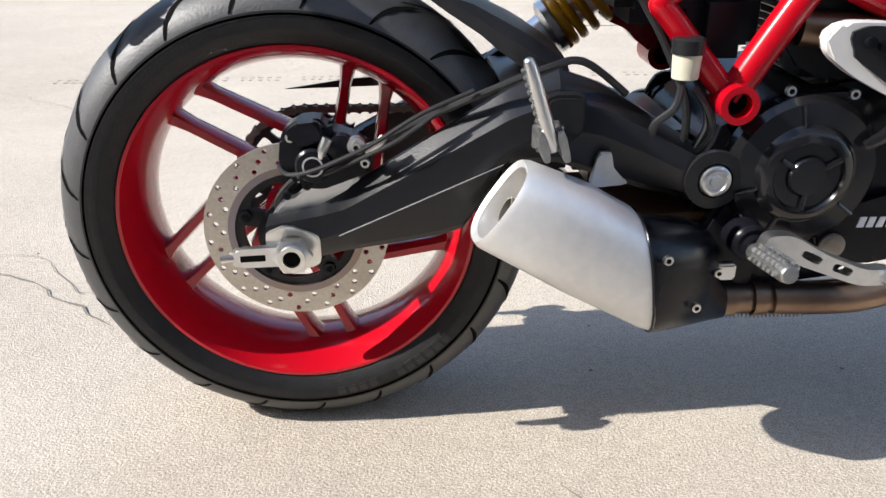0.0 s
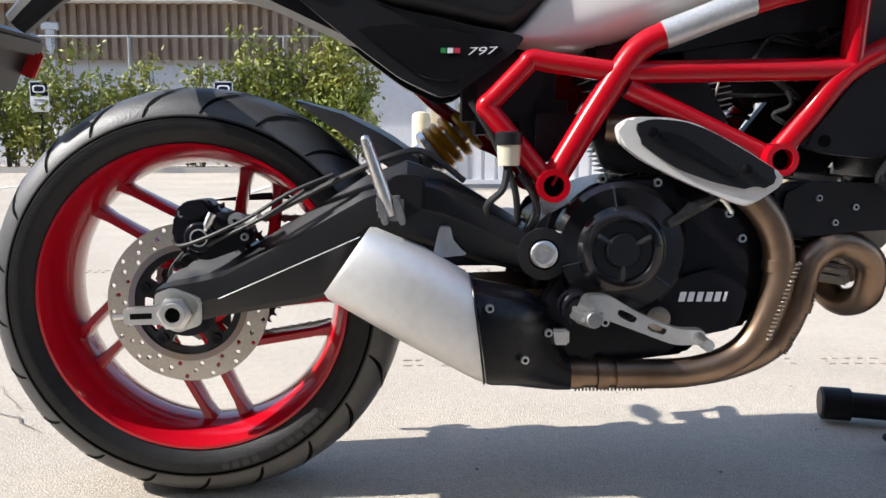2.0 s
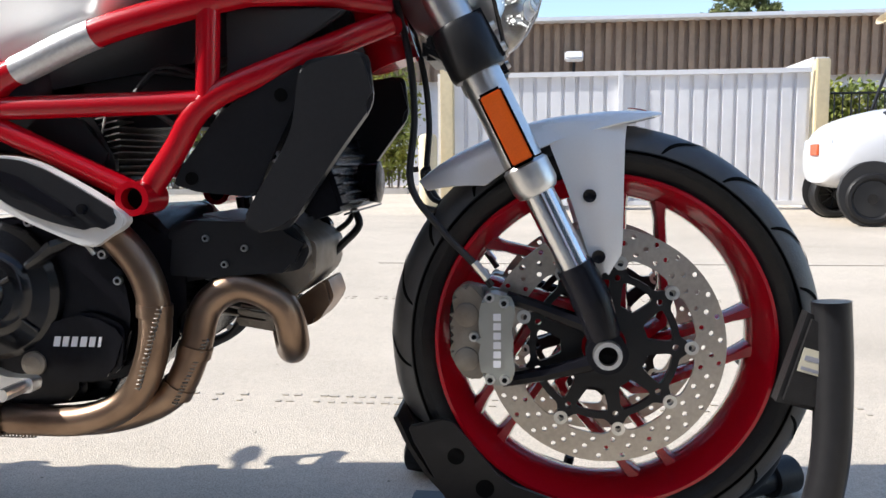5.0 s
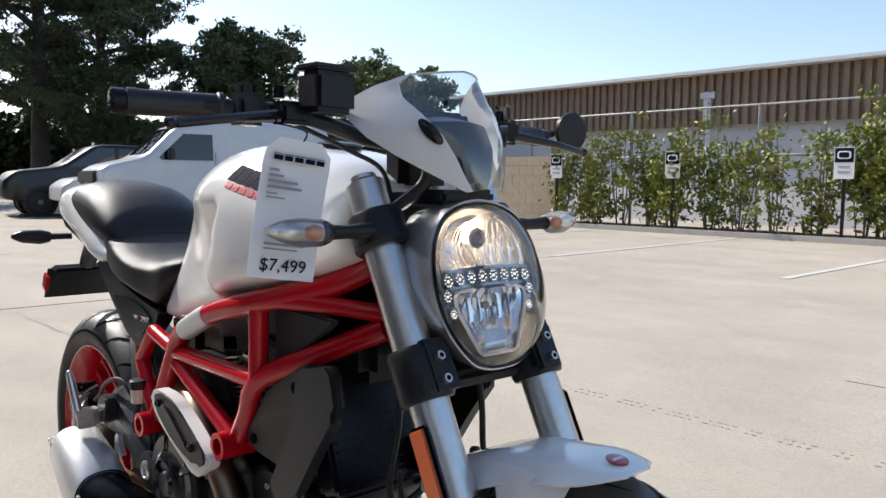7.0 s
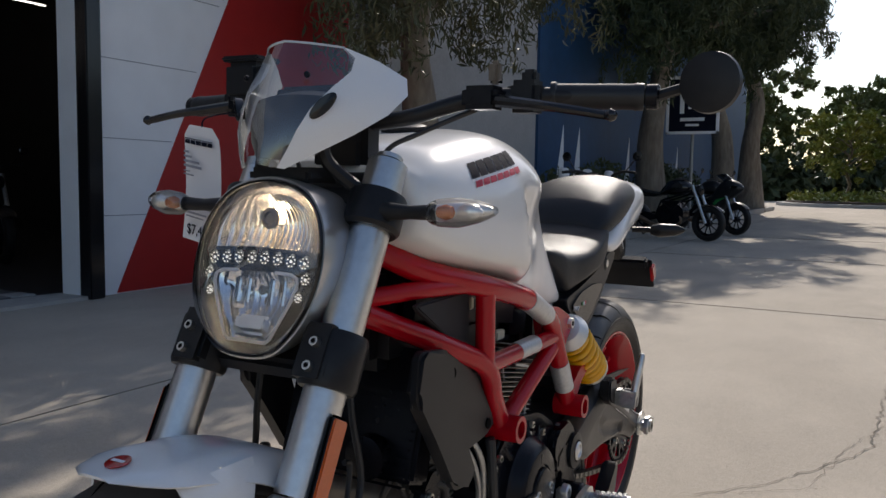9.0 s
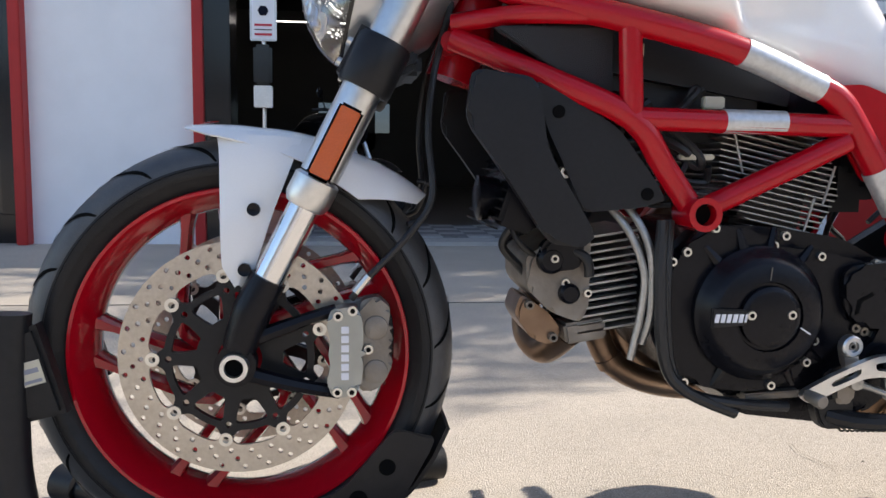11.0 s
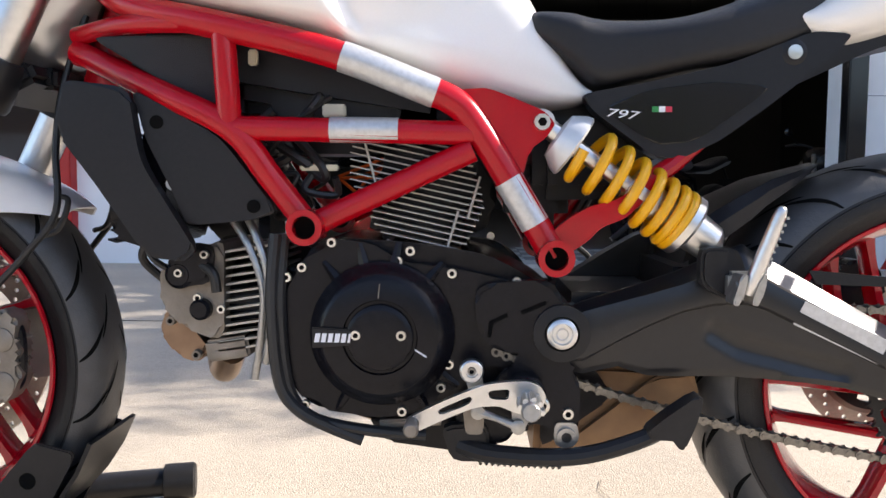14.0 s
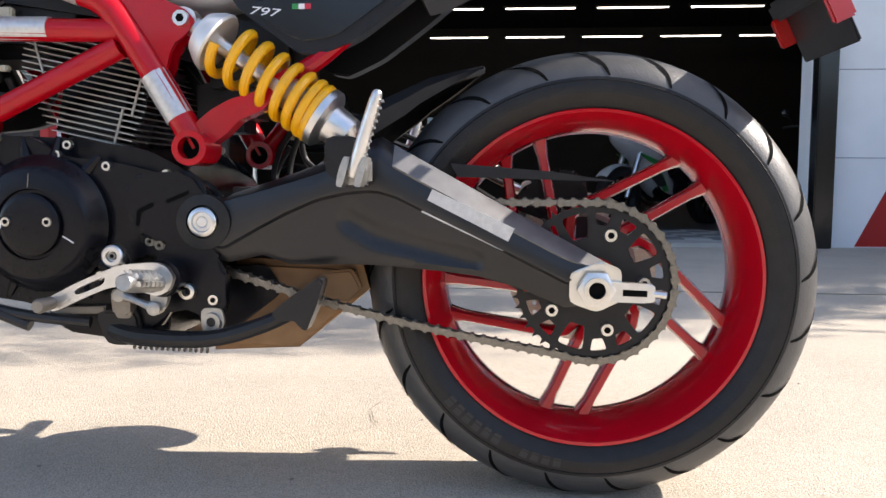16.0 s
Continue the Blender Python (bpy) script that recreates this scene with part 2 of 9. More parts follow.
M = dict(
    concrete=concrete_ground(),
    red=mat("red lacquer", (0.44, 0.002, 0.010), 0.26, coat=0.35, var=0.08, scale=400, spec=0.25),
    rim=mat("red wheel paint", (0.47, 0.003, 0.013), 0.22, coat=0.6, var=0.1, scale=300, spec=0.3),
    rubber=mat("tyre rubber", (0.014, 0.0138, 0.0145), 0.45, var=0.35, scale=60, bump=0.18, bscale=420, rvar=0.1, spec=0.32),
    # tread is paler than the sidewall: sky and sun sheen put into its colour
    tread=mat("dusty tread rubber with sky sheen in the colour", (0.045, 0.045, 0.047), 0.50, var=0.35, scale=40, bump=0.15, bscale=300, rvar=0.06, spec=0.9, big=6),
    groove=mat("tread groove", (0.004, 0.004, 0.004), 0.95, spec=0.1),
    scuff=mat("grey lettering on rubber", (0.022, 0.022, 0.023), 0.6),
    black=mat("satin black paint", (0.015, 0.015, 0.0165), 0.36, var=0.25, scale=80, bump=0.05, bscale=700, rvar=0.06, spec=0.3),
    castblk=mat("black crackle coated casting", (0.008, 0.008, 0.011), 0.22, var=0.3, scale=120, bump=0.1, bscale=500, spec=0.22),
    armblack=mat("satin grey-black casting", (0.012, 0.012, 0.0135), 0.33, var=0.25, scale=90, bump=0.06, bscale=500, rvar=0.05, spec=0.5),
    gloss=mat("gloss black", (0.009, 0.009, 0.0105), 0.16, var=0.1),
    plastic=mat("matt black plastic", (0.015, 0.0155, 0.018), 0.36, var=0.2, scale=200, bump=0.08, bscale=900, spec=0.28),
    vinyl=mat("black seat vinyl", (0.014, 0.0145, 0.017), 0.42, var=0.2, scale=150, bump=0.25, bscale=1100, spec=0.35),
    alu=mat("brushed aluminium", (0.72, 0.72, 0.71), 0.34, metal=1.0, var=0.12, scale=90, bump=0.04, bscale=400),
    blast=mat("bead blasted silver", (0.74, 0.74, 0.73), 0.52, metal=0.7, var=0.1, scale=60, rvar=0.05),
    chrome=mat("polished steel", (0.80, 0.80, 0.80), 0.16, metal=1.0, var=0.05),
    pegalu=mat("worn cast alloy", (0.42, 0.42, 0.41), 0.38, metal=0.9, var=0.25, scale=120, bump=0.08, bscale=400),
    catbox=mat("scorched brown steel", (0.33, 0.20, 0.10), 0.5, metal=0.45, color2=(0.16, 0.09, 0.05), scale=18, big=8, rvar=0.08),
    trackdust=mat("tyre dust on concrete", (0.42, 0.375, 0.31), 0.9, var=0.3, scale=60),
    zinc=mat("zinc bolt", (0.75, 0.74, 0.7), 0.28, metal=1.0, var=0.2),
    fin=mat("bare cast fins", (0.50, 0.49, 0.46), 0.5, metal=0.8, var=0.25, scale=60),
    castgrey=mat("stained aluminium casting", (0.33, 0.30, 0.26), 0.55, metal=0.6, color2=(0.17, 0.14, 0.11), scale=30, big=10, bump=0.15, bscale=300),
    header=mat("heat browned steel", (0.33, 0.23, 0.16), 0.36, metal=0.9, color2=(0.17, 0.11, 0.075), scale=14, big=7, rvar=0.06),
    disc=mat("ground disc steel", (0.58, 0.54, 0.48), 0.36, metal=0.9, color2=(0.43, 0.385, 0.33), scale=200, big=9),
    calip=mat("grey anodised caliper", (0.40, 0.41, 0.38), 0.42, metal=0.7, var=0.15),
    white=mat("pearl white paint", (0.86, 0.85, 0.83), 0.2, coat=0.5, var=0.03, scale=500, big=2),
    whitedull=mat("dusty white panel", (0.72, 0.71, 0.69), 0.4, coat=0.2, var=0.06, scale=60),
    silver=mat("silver paint", (0.56, 0.56, 0.56), 0.3, metal=0.8, coat=0.4, var=0.06),
    yellow=mat("yellow spring paint", (0.85, 0.42, 0.005), 0.35, coat=0.3, var=0.08, scale=90),
    amber=mat("amber reflector", (0.60, 0.10, 0.010), 0.25, coat=0.6, var=0.15, scale=500),
    redlens=mat("red lens", (0.45, 0.01, 0.01), 0.15, coat=0.6, var=0.1),
    lampcase=mat("satin lamp housing", (0.36, 0.37, 0.39), 0.18, metal=0.9, var=0.1),
    blued=mat("heat blued steel", (0.20, 0.20, 0.27), 0.35, metal=0.9, color2=(0.33, 0.24, 0.15), scale=14, big=9),
    warmbowl=mat("bright fluted bowl", (0.93, 0.90, 0.85), 0.13, metal=0.88, var=0.03),
    # sheen colour for the arm's upper chamfer; the arm itself is black
    satinedge=mat("arm edge with sun sheen in the colour", (0.16, 0.16, 0.165), 0.45, metal=0.6, var=0.2, scale=60),
    bulb=mat("warm lamp", (1.0, 0.82, 0.55), 0.4, emit=3.0),
    ledcell=mat("chromed led cell", (0.34, 0.35, 0.35), 0.2, metal=0.95, var=0.3, scale=300),
    ledlit=mat("white lit led", (1.0, 0.97, 0.90), 0.4, emit=0.75),
    amberbulb=mat("orange bulb glass", (0.55, 0.19, 0.08), 0.25, var=0.2),
    lens=glass("clear lens", (0.97, 0.98, 0.99), more=0.06),
    tinted=glass("tinted back window", (0.30, 0.33, 0.38)),
    screen=glass("clear screen", (0.86, 0.89, 0.92), more=0.13),
    edge=mat("bright plastic edge", (0.6, 0.63, 0.66), 0.15, var=0.05, coat=0.5),
    reflector=mat("mirror bowl", (0.90, 0.90, 0.91), 0.08, metal=0.92, var=0.03, bump=0.12, bscale=60),
    milk=mat("milky plastic reservoir", (0.62, 0.58, 0.45), 0.35, var=0.12, scale=40),
    foil=mat("silver sticker", (0.60, 0.61, 0.62), 0.38, metal=0.55, var=0.2, scale=160),
    paper=mat("white card", (0.82, 0.82, 0.85), 0.7, var=0.03),
    ink=mat("dark ink", (0.010, 0.012, 0.024), 0.8, spec=0.08),
    inkgrey=mat("grey ink", (0.3, 0.31, 0.36), 0.7),
    inkred=mat("red ink", (0.55, 0.03, 0.06), 0.5),
    chain=mat("chain steel", (0.24, 0.225, 0.20), 0.36, metal=0.9, var=0.35, scale=300),
    green=mat("green sticker", (0.02, 0.25, 0.06), 0.4),
    carbon=mat("dark grille mesh", (0.018, 0.018, 0.02), 0.6, bump=0.6, bscale=900),
    cable=mat("black rubber hose", (0.015, 0.015, 0.016), 0.45, var=0.2),
    stuccow=mat("white painted metal wall", (0.86, 0.875, 0.90), 0.55, var=0.06, scale=4, big=0.8, bump=0.1, bscale=60),
    redwall=mat("red painted wall", (0.42, 0.014, 0.013), 0.5, var=0.12, scale=6, big=1.0),
    bluewall=mat("blue painted wall", (0.012, 0.065, 0.16), 0.55, var=0.2, scale=5, big=1.0),
    greywall=mat("pale stucco", (0.40, 0.39, 0.38), 0.85, var=0.12, scale=20, bump=0.3, bscale=80),
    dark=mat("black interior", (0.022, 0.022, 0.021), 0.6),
    mattile=mat("pale grey floor tile", (0.42, 0.42, 0.41), 0.5, var=0.15, scale=9),
    mattile2=mat("mid grey floor tile", (0.16, 0.16, 0.165), 0.5, var=0.2, scale=9),
    sportsilver=mat("silver white fairing paint", (0.42, 0.43, 0.45), 0.25, coat=0.5, var=0.1),
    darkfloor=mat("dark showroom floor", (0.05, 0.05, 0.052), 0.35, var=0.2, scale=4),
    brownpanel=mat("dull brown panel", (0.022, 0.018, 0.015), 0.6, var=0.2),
    darkgloss=mat("dark glazing", (0.008, 0.009, 0.012), 0.05, spec=0.7),
    tube=mat("lit tube lamp", (1.0, 0.93, 0.88), 0.4, emit=2.6),
    satinbowl=mat("satin lamp bowl", (0.88, 0.86, 0.82), 0.3, metal=0.6, var=0.03),
    brown=mat("brown ribbed metal", (0.30, 0.21, 0.145), 0.6, var=0.2, scale=9, big=1.5),
    blockwhite=mat("white block wall", (0.62, 0.62, 0.64), 0.8, var=0.08, scale=10),
    blockbeige=mat("beige block wall", (0.44, 0.36, 0.26), 0.85, var=0.15, scale=12, bump=0.3, bscale=60),
    gatewhite=mat("white gate metal", (0.74, 0.74, 0.75), 0.5, var=0.06, scale=6),
    cream=mat("cream paint", (0.66, 0.56, 0.36), 0.6, var=0.12, scale=20),
    pipe=mat("galvanised pipe", (0.34, 0.34, 0.33), 0.5, metal=0.6, var=0.2),
    leaf=mat("hedge leaves", (0.11, 0.17, 0.025), 0.5, color2=(0.28, 0.26, 0.035), scale=2.2, big=0.9),
    leafdark=mat("tree leaves", (0.030, 0.05, 0.016), 0.6, color2=(0.075, 0.085, 0.03), scale=1.5, big=0.4),
    # paler copy of leafdark, with sunlight put into the colour
    leafmid=mat("tree leaves with sunlight in the colour", (0.085, 0.12, 0.035), 0.55, color2=(0.16, 0.17, 0.055), scale=1.5, big=0.5),
    leafbrown=mat("dry hanging leaves", (0.13, 0.115, 0.05), 0.55, color2=(0.06, 0.07, 0.03), scale=3),
    bark=mat("pale peeling bark", (0.30, 0.25, 0.19), 0.9, color2=(0.12, 0.09, 0.07), scale=9, big=3, bump=0.8, bscale=25),
    pinebark=mat("dark pine bark", (0.05, 0.04, 0.034), 0.9, var=0.4, scale=14, bump=0.6, bscale=30),
    twig=mat("grey twigs", (0.20, 0.16, 0.12), 0.85, var=0.3),
    soil=mat("planter soil", (0.10, 0.07, 0.045), 0.95, var=0.4, scale=20, bump=0.6, bscale=50),
    kerb=mat("kerb concrete", (0.42, 0.40, 0.37), 0.85, var=0.15, scale=20),
    vanwhite=mat("van white", (0.62, 0.63, 0.65), 0.3, coat=0.4, var=0.05, scale=3),
    vandark=mat("black trim", (0.015, 0.015, 0.016), 0.5),
    carpaint=mat("dark car paint", (0.008, 0.008, 0.010), 0.4, coat=0.15),
    line=mat("worn parking line", (0.62, 0.60, 0.55), 0.8, var=0.2, scale=30),
    joint=mat("dark joint", (0.23, 0.205, 0.165), 0.95, var=0.35, scale=40),
    orange=mat("orange paint", (0.70, 0.09, 0.01), 0.35, coat=0.3),
    tan=mat("beige canopy", (0.55, 0.46, 0.32), 0.6, var=0.1),
)


def stretch(m, sx, sy, sz):
    """Draws a material's pattern out along an axis."""
    nt = m.node_tree
    tc = nt.nodes["Texture Coordinate"]
    mp = nt.nodes.new("ShaderNodeMapping")
    mp.inputs["Scale"].default_value = (sx, sy, sz)
    for l in list(nt.links):
        if l.from_node == tc:
            nt.links.new(mp.outputs[0], l.to_socket)
    nt.links.new(tc.outputs["Object"], mp.inputs["Vector"])


stretch(M["bark"], 1.6, 1.6, 0.35)
stretch(M["twig"], 2.0, 2.0, 0.5)

# ---- mesh helpers ----
def V(*a):
    return Vector(a)


def part(name, bm, material, parent=None, label="", smooth=35):
    me = bpy.data.meshes.new(name)
    bmesh.ops.recalc_face_normals(bm, faces=bm.faces[:])
    bm.to_mesh(me)
    bm.free()
    mats = material if isinstance(material, (list, tuple)) else [material]
    for k in mats:
        me.materials.append(M[k])
    if len(mats) == 1 and any(p.material_index for p in me.polygons):
        me.materials.append(M["groove"])
    if smooth:
        me.polygons.foreach_set("use_smooth", [True] * len(me.polygons))
        me.set_sharp_from_angle(angle=radians(smooth))
    ob = new(name, me)
    if parent:
        ob.parent = parent
    return tagged(ob, label)


def thing(name, label, category, group="", kind="", at=None):
    ob = new(name)
    ob.empty_display_size = 0.1
    if at is not None:
        ob.matrix_world = at
    return tagged(ob, label, category, group, kind)


def B():
    return bmesh.new()


def box(bm, c, s, m=None, bevel=0.0, mi=0):
    r = bmesh.ops.create_cube(bm, size=1.0)
    vs = r["verts"]
    mt = Matrix.Translation(c) @ (m or Matrix()) @ Matrix.Diagonal((*s, 1))
    bmesh.ops.transform(bm, matrix=mt, verts=vs)
    fs = list({f for v in vs for f in v.link_faces})
    for f in fs:
        f.material_index = mi
    if bevel:
        es = list({e for v in vs for e in v.link_edges})
        bmesh.ops.bevel(bm, geom=es, offset=bevel, segments=2, affect="EDGES", clamp_overlap=True)
    return bm


def frame_of(d):
    d = d.normalized()
    up = Vector((0, 0, 1)) if abs(d.z) < 0.95 else Vector((1, 0, 0))
    a = d.cross(up).normalized()
    return a, d.cross(a).normalized()


def rings(bm, loops, close=True, cap=True, mi=0):
    """Skin a list of loops of points."""
    vs = [[bm.verts.new(p) for p in l] for l in loops]
    n = len(vs[0])
    for a, b in zip(vs, vs[1:]):
        for i in range(n if close else n - 1):
            j = (i + 1) % n
            bm.faces.new((a[i], a[j], b[j], b[i])).material_index = mi
    if cap and close:
        bm.faces.new(list(reversed(vs[0]))).material_index = mi
        bm.faces.new(vs[-1]).material_index = mi
    return bm


def smooth_pts(pts, n=6):
    pts = [Vector(p) for p in pts]
    if len(pts) < 3:
        return pts
    out = []
    for i in range(len(pts) - 1):
        p0, p1, p2, p3 = pts[max(i - 1, 0)], pts[i], pts[i + 1], pts[min(i + 2, len(pts) - 1)]
        for k in range(n):
            t = k / n
            out.append(0.5 * ((2 * p1) + (p2 - p0) * t + (2 * p0 - 5 * p1 + 4 * p2 - p3) * t * t + (3 * p1 - p0 - 3 * p2 + p3) * t ** 3))
    out.append(pts[-1])
    return out


def tube(bm, pts, r, seg=12, n=6, mi=0, smooth=True):
    """A swept round bar; r may be a number or one radius per point."""
    raw = [Vector(p) for p in pts]
    ps = smooth_pts(raw, n) if smooth else raw
    k = len(ps)
    rad = [r] * k if not isinstance(r, (list, tuple)) else [float(np.interp(i / (k - 1) * (len(r) - 1), range(len(r)), r)) for i in range(k)]
    loops, prev = [], None
    for i, p in enumerate(ps):
        d = (ps[min(i + 1, k - 1)] - ps[max(i - 1, 0)]).normalized()
        if prev is None:
            a, _ = frame_of(d)
        else:
            a = (prev - d * prev.dot(d)).normalized()
        prev = a
        b = d.cross(a)
        loops.append([p + rad[i] * (math.cos(2 * math.pi * j / seg) * a + math.sin(2 * math.pi * j / seg) * b) for j in range(seg)])
    return rings(bm, loops, mi=mi)


def cyl(bm, p0, p1, r, seg=20, r2=None, mi=0):
    return tube(bm, [p0, p1], [r, r if r2 is None else r2], seg, smooth=False, mi=mi)


def lathe(bm, prof, c, axis=(0, 1, 0), seg=48, mi=0, closed=False, ang=None):
    """Turn (along, radius) pairs about an axis through c."""
    d = Vector(axis).normalized()
    a, b = frame_of(d)
    c = Vector(c)
    loops = [[c + d * y + r * (math.cos(2 * math.pi * j / seg) * a + math.sin(2 * math.pi * j / seg) * b) for j in range(seg)] for y, r in prof]
    if closed:
        loops.append(loops[0])
        vs = [[bm.verts.new(p) for p in l] for l in loops[:-1]]
        vs.append(vs[0])
        for u, w in zip(vs, vs[1:]):
            for i in range(seg):
                j = (i + 1) % seg
                bm.faces.new((u[i], u[j], w[j], w[i])).material_index = mi
        return bm
    return rings(bm, loops, mi=mi)


def prism(bm, poly, y0, y1, bevel=0.0, mi=0, holes=None):
    """An outline of (x, z) points made solid between two y."""
    n = len(poly)
    a = [bm.verts.new((x, y0, z)) for x, z in poly]
    b = [bm.verts.new((x, y1, z)) for x, z in poly]
    fs = [bm.faces.new(a), bm.faces.new(list(reversed(b)))]
    for i in range(n):
        j = (i + 1) % n
        fs.append(bm.faces.new((a[j], a[i], b[i], b[j])))
    for f in fs:
        f.material_index = mi
    if bevel:
        es = list({e for f in fs[:2] for e in f.edges})
        bmesh.ops.bevel(bm, geom=es, offset=bevel, segments=2, affect="EDGES", clamp_overlap=True)
    bmesh.ops.triangulate(bm, faces=[f for f in bm.faces if len(f.verts) > 4])
    return bm


def round_poly(poly, n=4, k=0.28):
    """Corners of an outline cut to short arcs."""
    out, m = [], len(poly)
    for i in range(m):
        p0, p1, p2 = (Vector(poly[(i + d) % m]) for d in (-1, 0, 1))
        a, b = p1.lerp(p0, k), p1.lerp(p2, k)
        for j in range(n + 1):
            t = j / n
            out.append(tuple((1 - t) ** 2 * a + 2 * t * (1 - t) * p1 + t * t * b))
    return out


def circ(cx, cz, r, n=12, a0=0.0):
    return [(cx + r * math.cos(a0 + 2 * math.pi * i / n), cz + r * math.sin(a0 + 2 * math.pi * i / n)) for i in range(n)]


def plate(bm, outer, holes, y0, y1, mi=0):
    """A flat plate of an (x, z) outline with real holes through it."""
    both = []
    for y in (y0, y1):
        vl = [[bm.verts.new((x, y, z)) for x, z in l] for l in [outer] + holes]
        es = [bm.edges.new((l[i], l[(i + 1) % len(l)])) for l in vl for i in range(len(l))]
        bmesh.ops.triangle_fill(bm, use_beauty=False, use_dissolve=False, edges=es, normal=(0, 1, 0))
        both.append(vl)
    for a, b in zip(*both):
        for i in range(len(a)):
            j = (i + 1) % len(a)
            bm.faces.new((a[i], a[j], b[j], b[i]))
    for f in bm.faces:
        f.material_index = mi
    return bm


def sector(c, r0, r1, a, h0, h1, n=4):
    """A window between two radii, h0 and h1 its half angles, corners rounded."""
    pts = [(r0, a + h0 * u) for u in np.linspace(-1, 1, n)] + [(r1, a + h1 * u) for u in np.linspace(1, -1, n)]
    return round_poly([(c.x + r * math.cos(t), c.z + r * math.sin(t)) for r, t in pts], 2, .3)


def bolt(bm, p, axis, r=0.007, h=0.006, mi=0):
    d = Vector(axis).normalized()
    p = Vector(p)
    tube(bm, [p, p + d * h], [r, r * 0.92], 10, smooth=False, mi=mi)
    return tube(bm, [p + d * h, p + d * (h + 0.0006)], [r * 0.52, r * 0.52], 6, smooth=False, mi=mi + 1)


def grid_surf(bm, rows, thick=0.0, mi=0):
    """A sheet through rows of points; thick gives it a back."""
    vs = [[bm.verts.new(p) for p in r] for r in rows]
    fs = []
    for a, b in zip(vs, vs[1:]):
        for i in range(len(a) - 1):
            fs.append(bm.faces.new((a[i], a[i + 1], b[i + 1], b[i])))
    for f in fs:
        f.material_index = mi
    if thick:
        bmesh.ops.recalc_face_normals(bm, faces=fs)
        bmesh.ops.solidify(bm, geom=fs, thickness=thick)
    return bm


def lettering(text, size, m, material, parent, name="lettering", extrude=0.0006, label="", shear=0.0):
    cu = bpy.data.curves.new(name, "FONT")
    cu.body, cu.size, cu.extrude, cu.align_x, cu.align_y, cu.shear = text, size, extrude, "CENTER", "CENTER", shear
    tmp = bpy.data.objects.new(name, cu)
    scene.collection.objects.link(tmp)
    bpy.context.view_layer.update()
    me = bpy.data.meshes.new_from_object(tmp.evaluated_get(bpy.context.evaluated_depsgraph_get()))
    bpy.data.objects.remove(tmp)
    me.transform(m)
    me.materials.clear()
    me.materials.append(M[material])
    ob = new(name, me)
    ob.parent = parent
    return tagged(ob, label)

# ---- ground ----
def ground_z(y):
    return float(np.interp(y, [-400, 2, 16, 400], [0, 0, 0.11, 0.11]))


bm = B()
ys = [-400, -30, -4.75, 2, 9, 16, 60, 400]
xs = [-400, -60, -20, 0, 20, 60, 400]
grid_surf(bm, [[(x, y, ground_z(y)) for x in xs] for y in ys])
ground = tagged(part("ground", bm, "concrete", smooth=0), "sunlit worn concrete forecourt with stains and joints", "ground", kind="structure")

bm = B()
for x, y0, y1 in ((-4.4, -2.15, 2.0), (-9.0, -2.15, 2.0), (-13.6, -2.15, 2.0)):
    box(bm, (x, (y0 + y1) / 2, 0.001), (0.006, y1 - y0, 0.005))
box(bm, (-4.4, 6.5, 0.0365), (0.006, 9.0, 0.005), pose(0, 0, 0, .45, 0, 0))
box(bm, (1.9, 5.4, 0.028), (0.008, 4.2, 0.005), pose(0, 0, 0, .45, 0, 0))
for y, w in ((-2.15, .006), (3.25, .004)):
    box(bm, (6 if y > 2 else -9, y, 0.0105 if y > 2 else 0.001), (11 if y > 2 else 34, w, 0.005))
tagged(part("slab_joints", bm, "joint", smooth=0), "dark saw-cut joints in the concrete", "joint", kind="structure")


def crack(pts, w):
    bm = B()
    rnd = random.Random(len(pts) * 7)
    dense = []
    for a, b in zip(pts, pts[1:]):
        a, b = Vector(a), Vector(b)
        n = max(2, int((b - a).length / 0.035))
        for i in range(n):
            p = a.lerp(b, i / n)
            dense.append(p + Vector((rnd.uniform(-1, 1), rnd.uniform(-1, 1))) * 0.014)
    rows = []
    for i, p in enumerate(dense):
        d = (dense[min(i + 1, len(dense) - 1)] - dense[max(i - 1, 0)]).normalized()
        nrm = Vector((-d.y, d.x)) * w * rnd.uniform(0.35, 1.2)
        rows.append([(*(p + nrm), ground_z(p.y) + 0.004), (*(p - nrm), ground_z(p.y) + 0.004)])
    grid_surf(bm, rows)
    return tagged(part("crack", bm, "joint", ground, smooth=0), "thin wandering crack in the concrete")


crack([(-4.2, 0.8), (-2.9, 0.82), (-2.2, 0.735), (-1.5, 0.70), (-1.17, 0.68), (-0.85, 0.54), (-0.56, 0.37), (-0.36, 0.18)], 0.0028)
crack([(-1.9, 0.9), (-1.2, 0.62), (-0.62, 0.52), (-0.5, 0.36), (-0.42, 0.33)], 0.0013)
crack([(-1.5, 2.1), (-0.8, 1.6), (-0.55, 1.15)], 0.0011)
crack([(0.34, -0.24), (0.37, -0.3), (0.36, -0.42)], 0.0016)

for x, y, l in ((-7.2, 9.2, 4.6), (-4.4, 9.2, 4.6), (-1.5, 9.2, 4.6)):
    bm = B()
    box(bm, (x, y, 0.061), (0.09, l, 0.006), pose(0, 0, 0, 0.45, 0, 0))
    tagged(part("parking_line", bm, "line", smooth=0), "worn white painted parking line", "road marking", group="parking lines", kind="structure")

# tyre track of small raised blocks, seen as a faint dotted double line
bm = B()
rnd = random.Random(5)
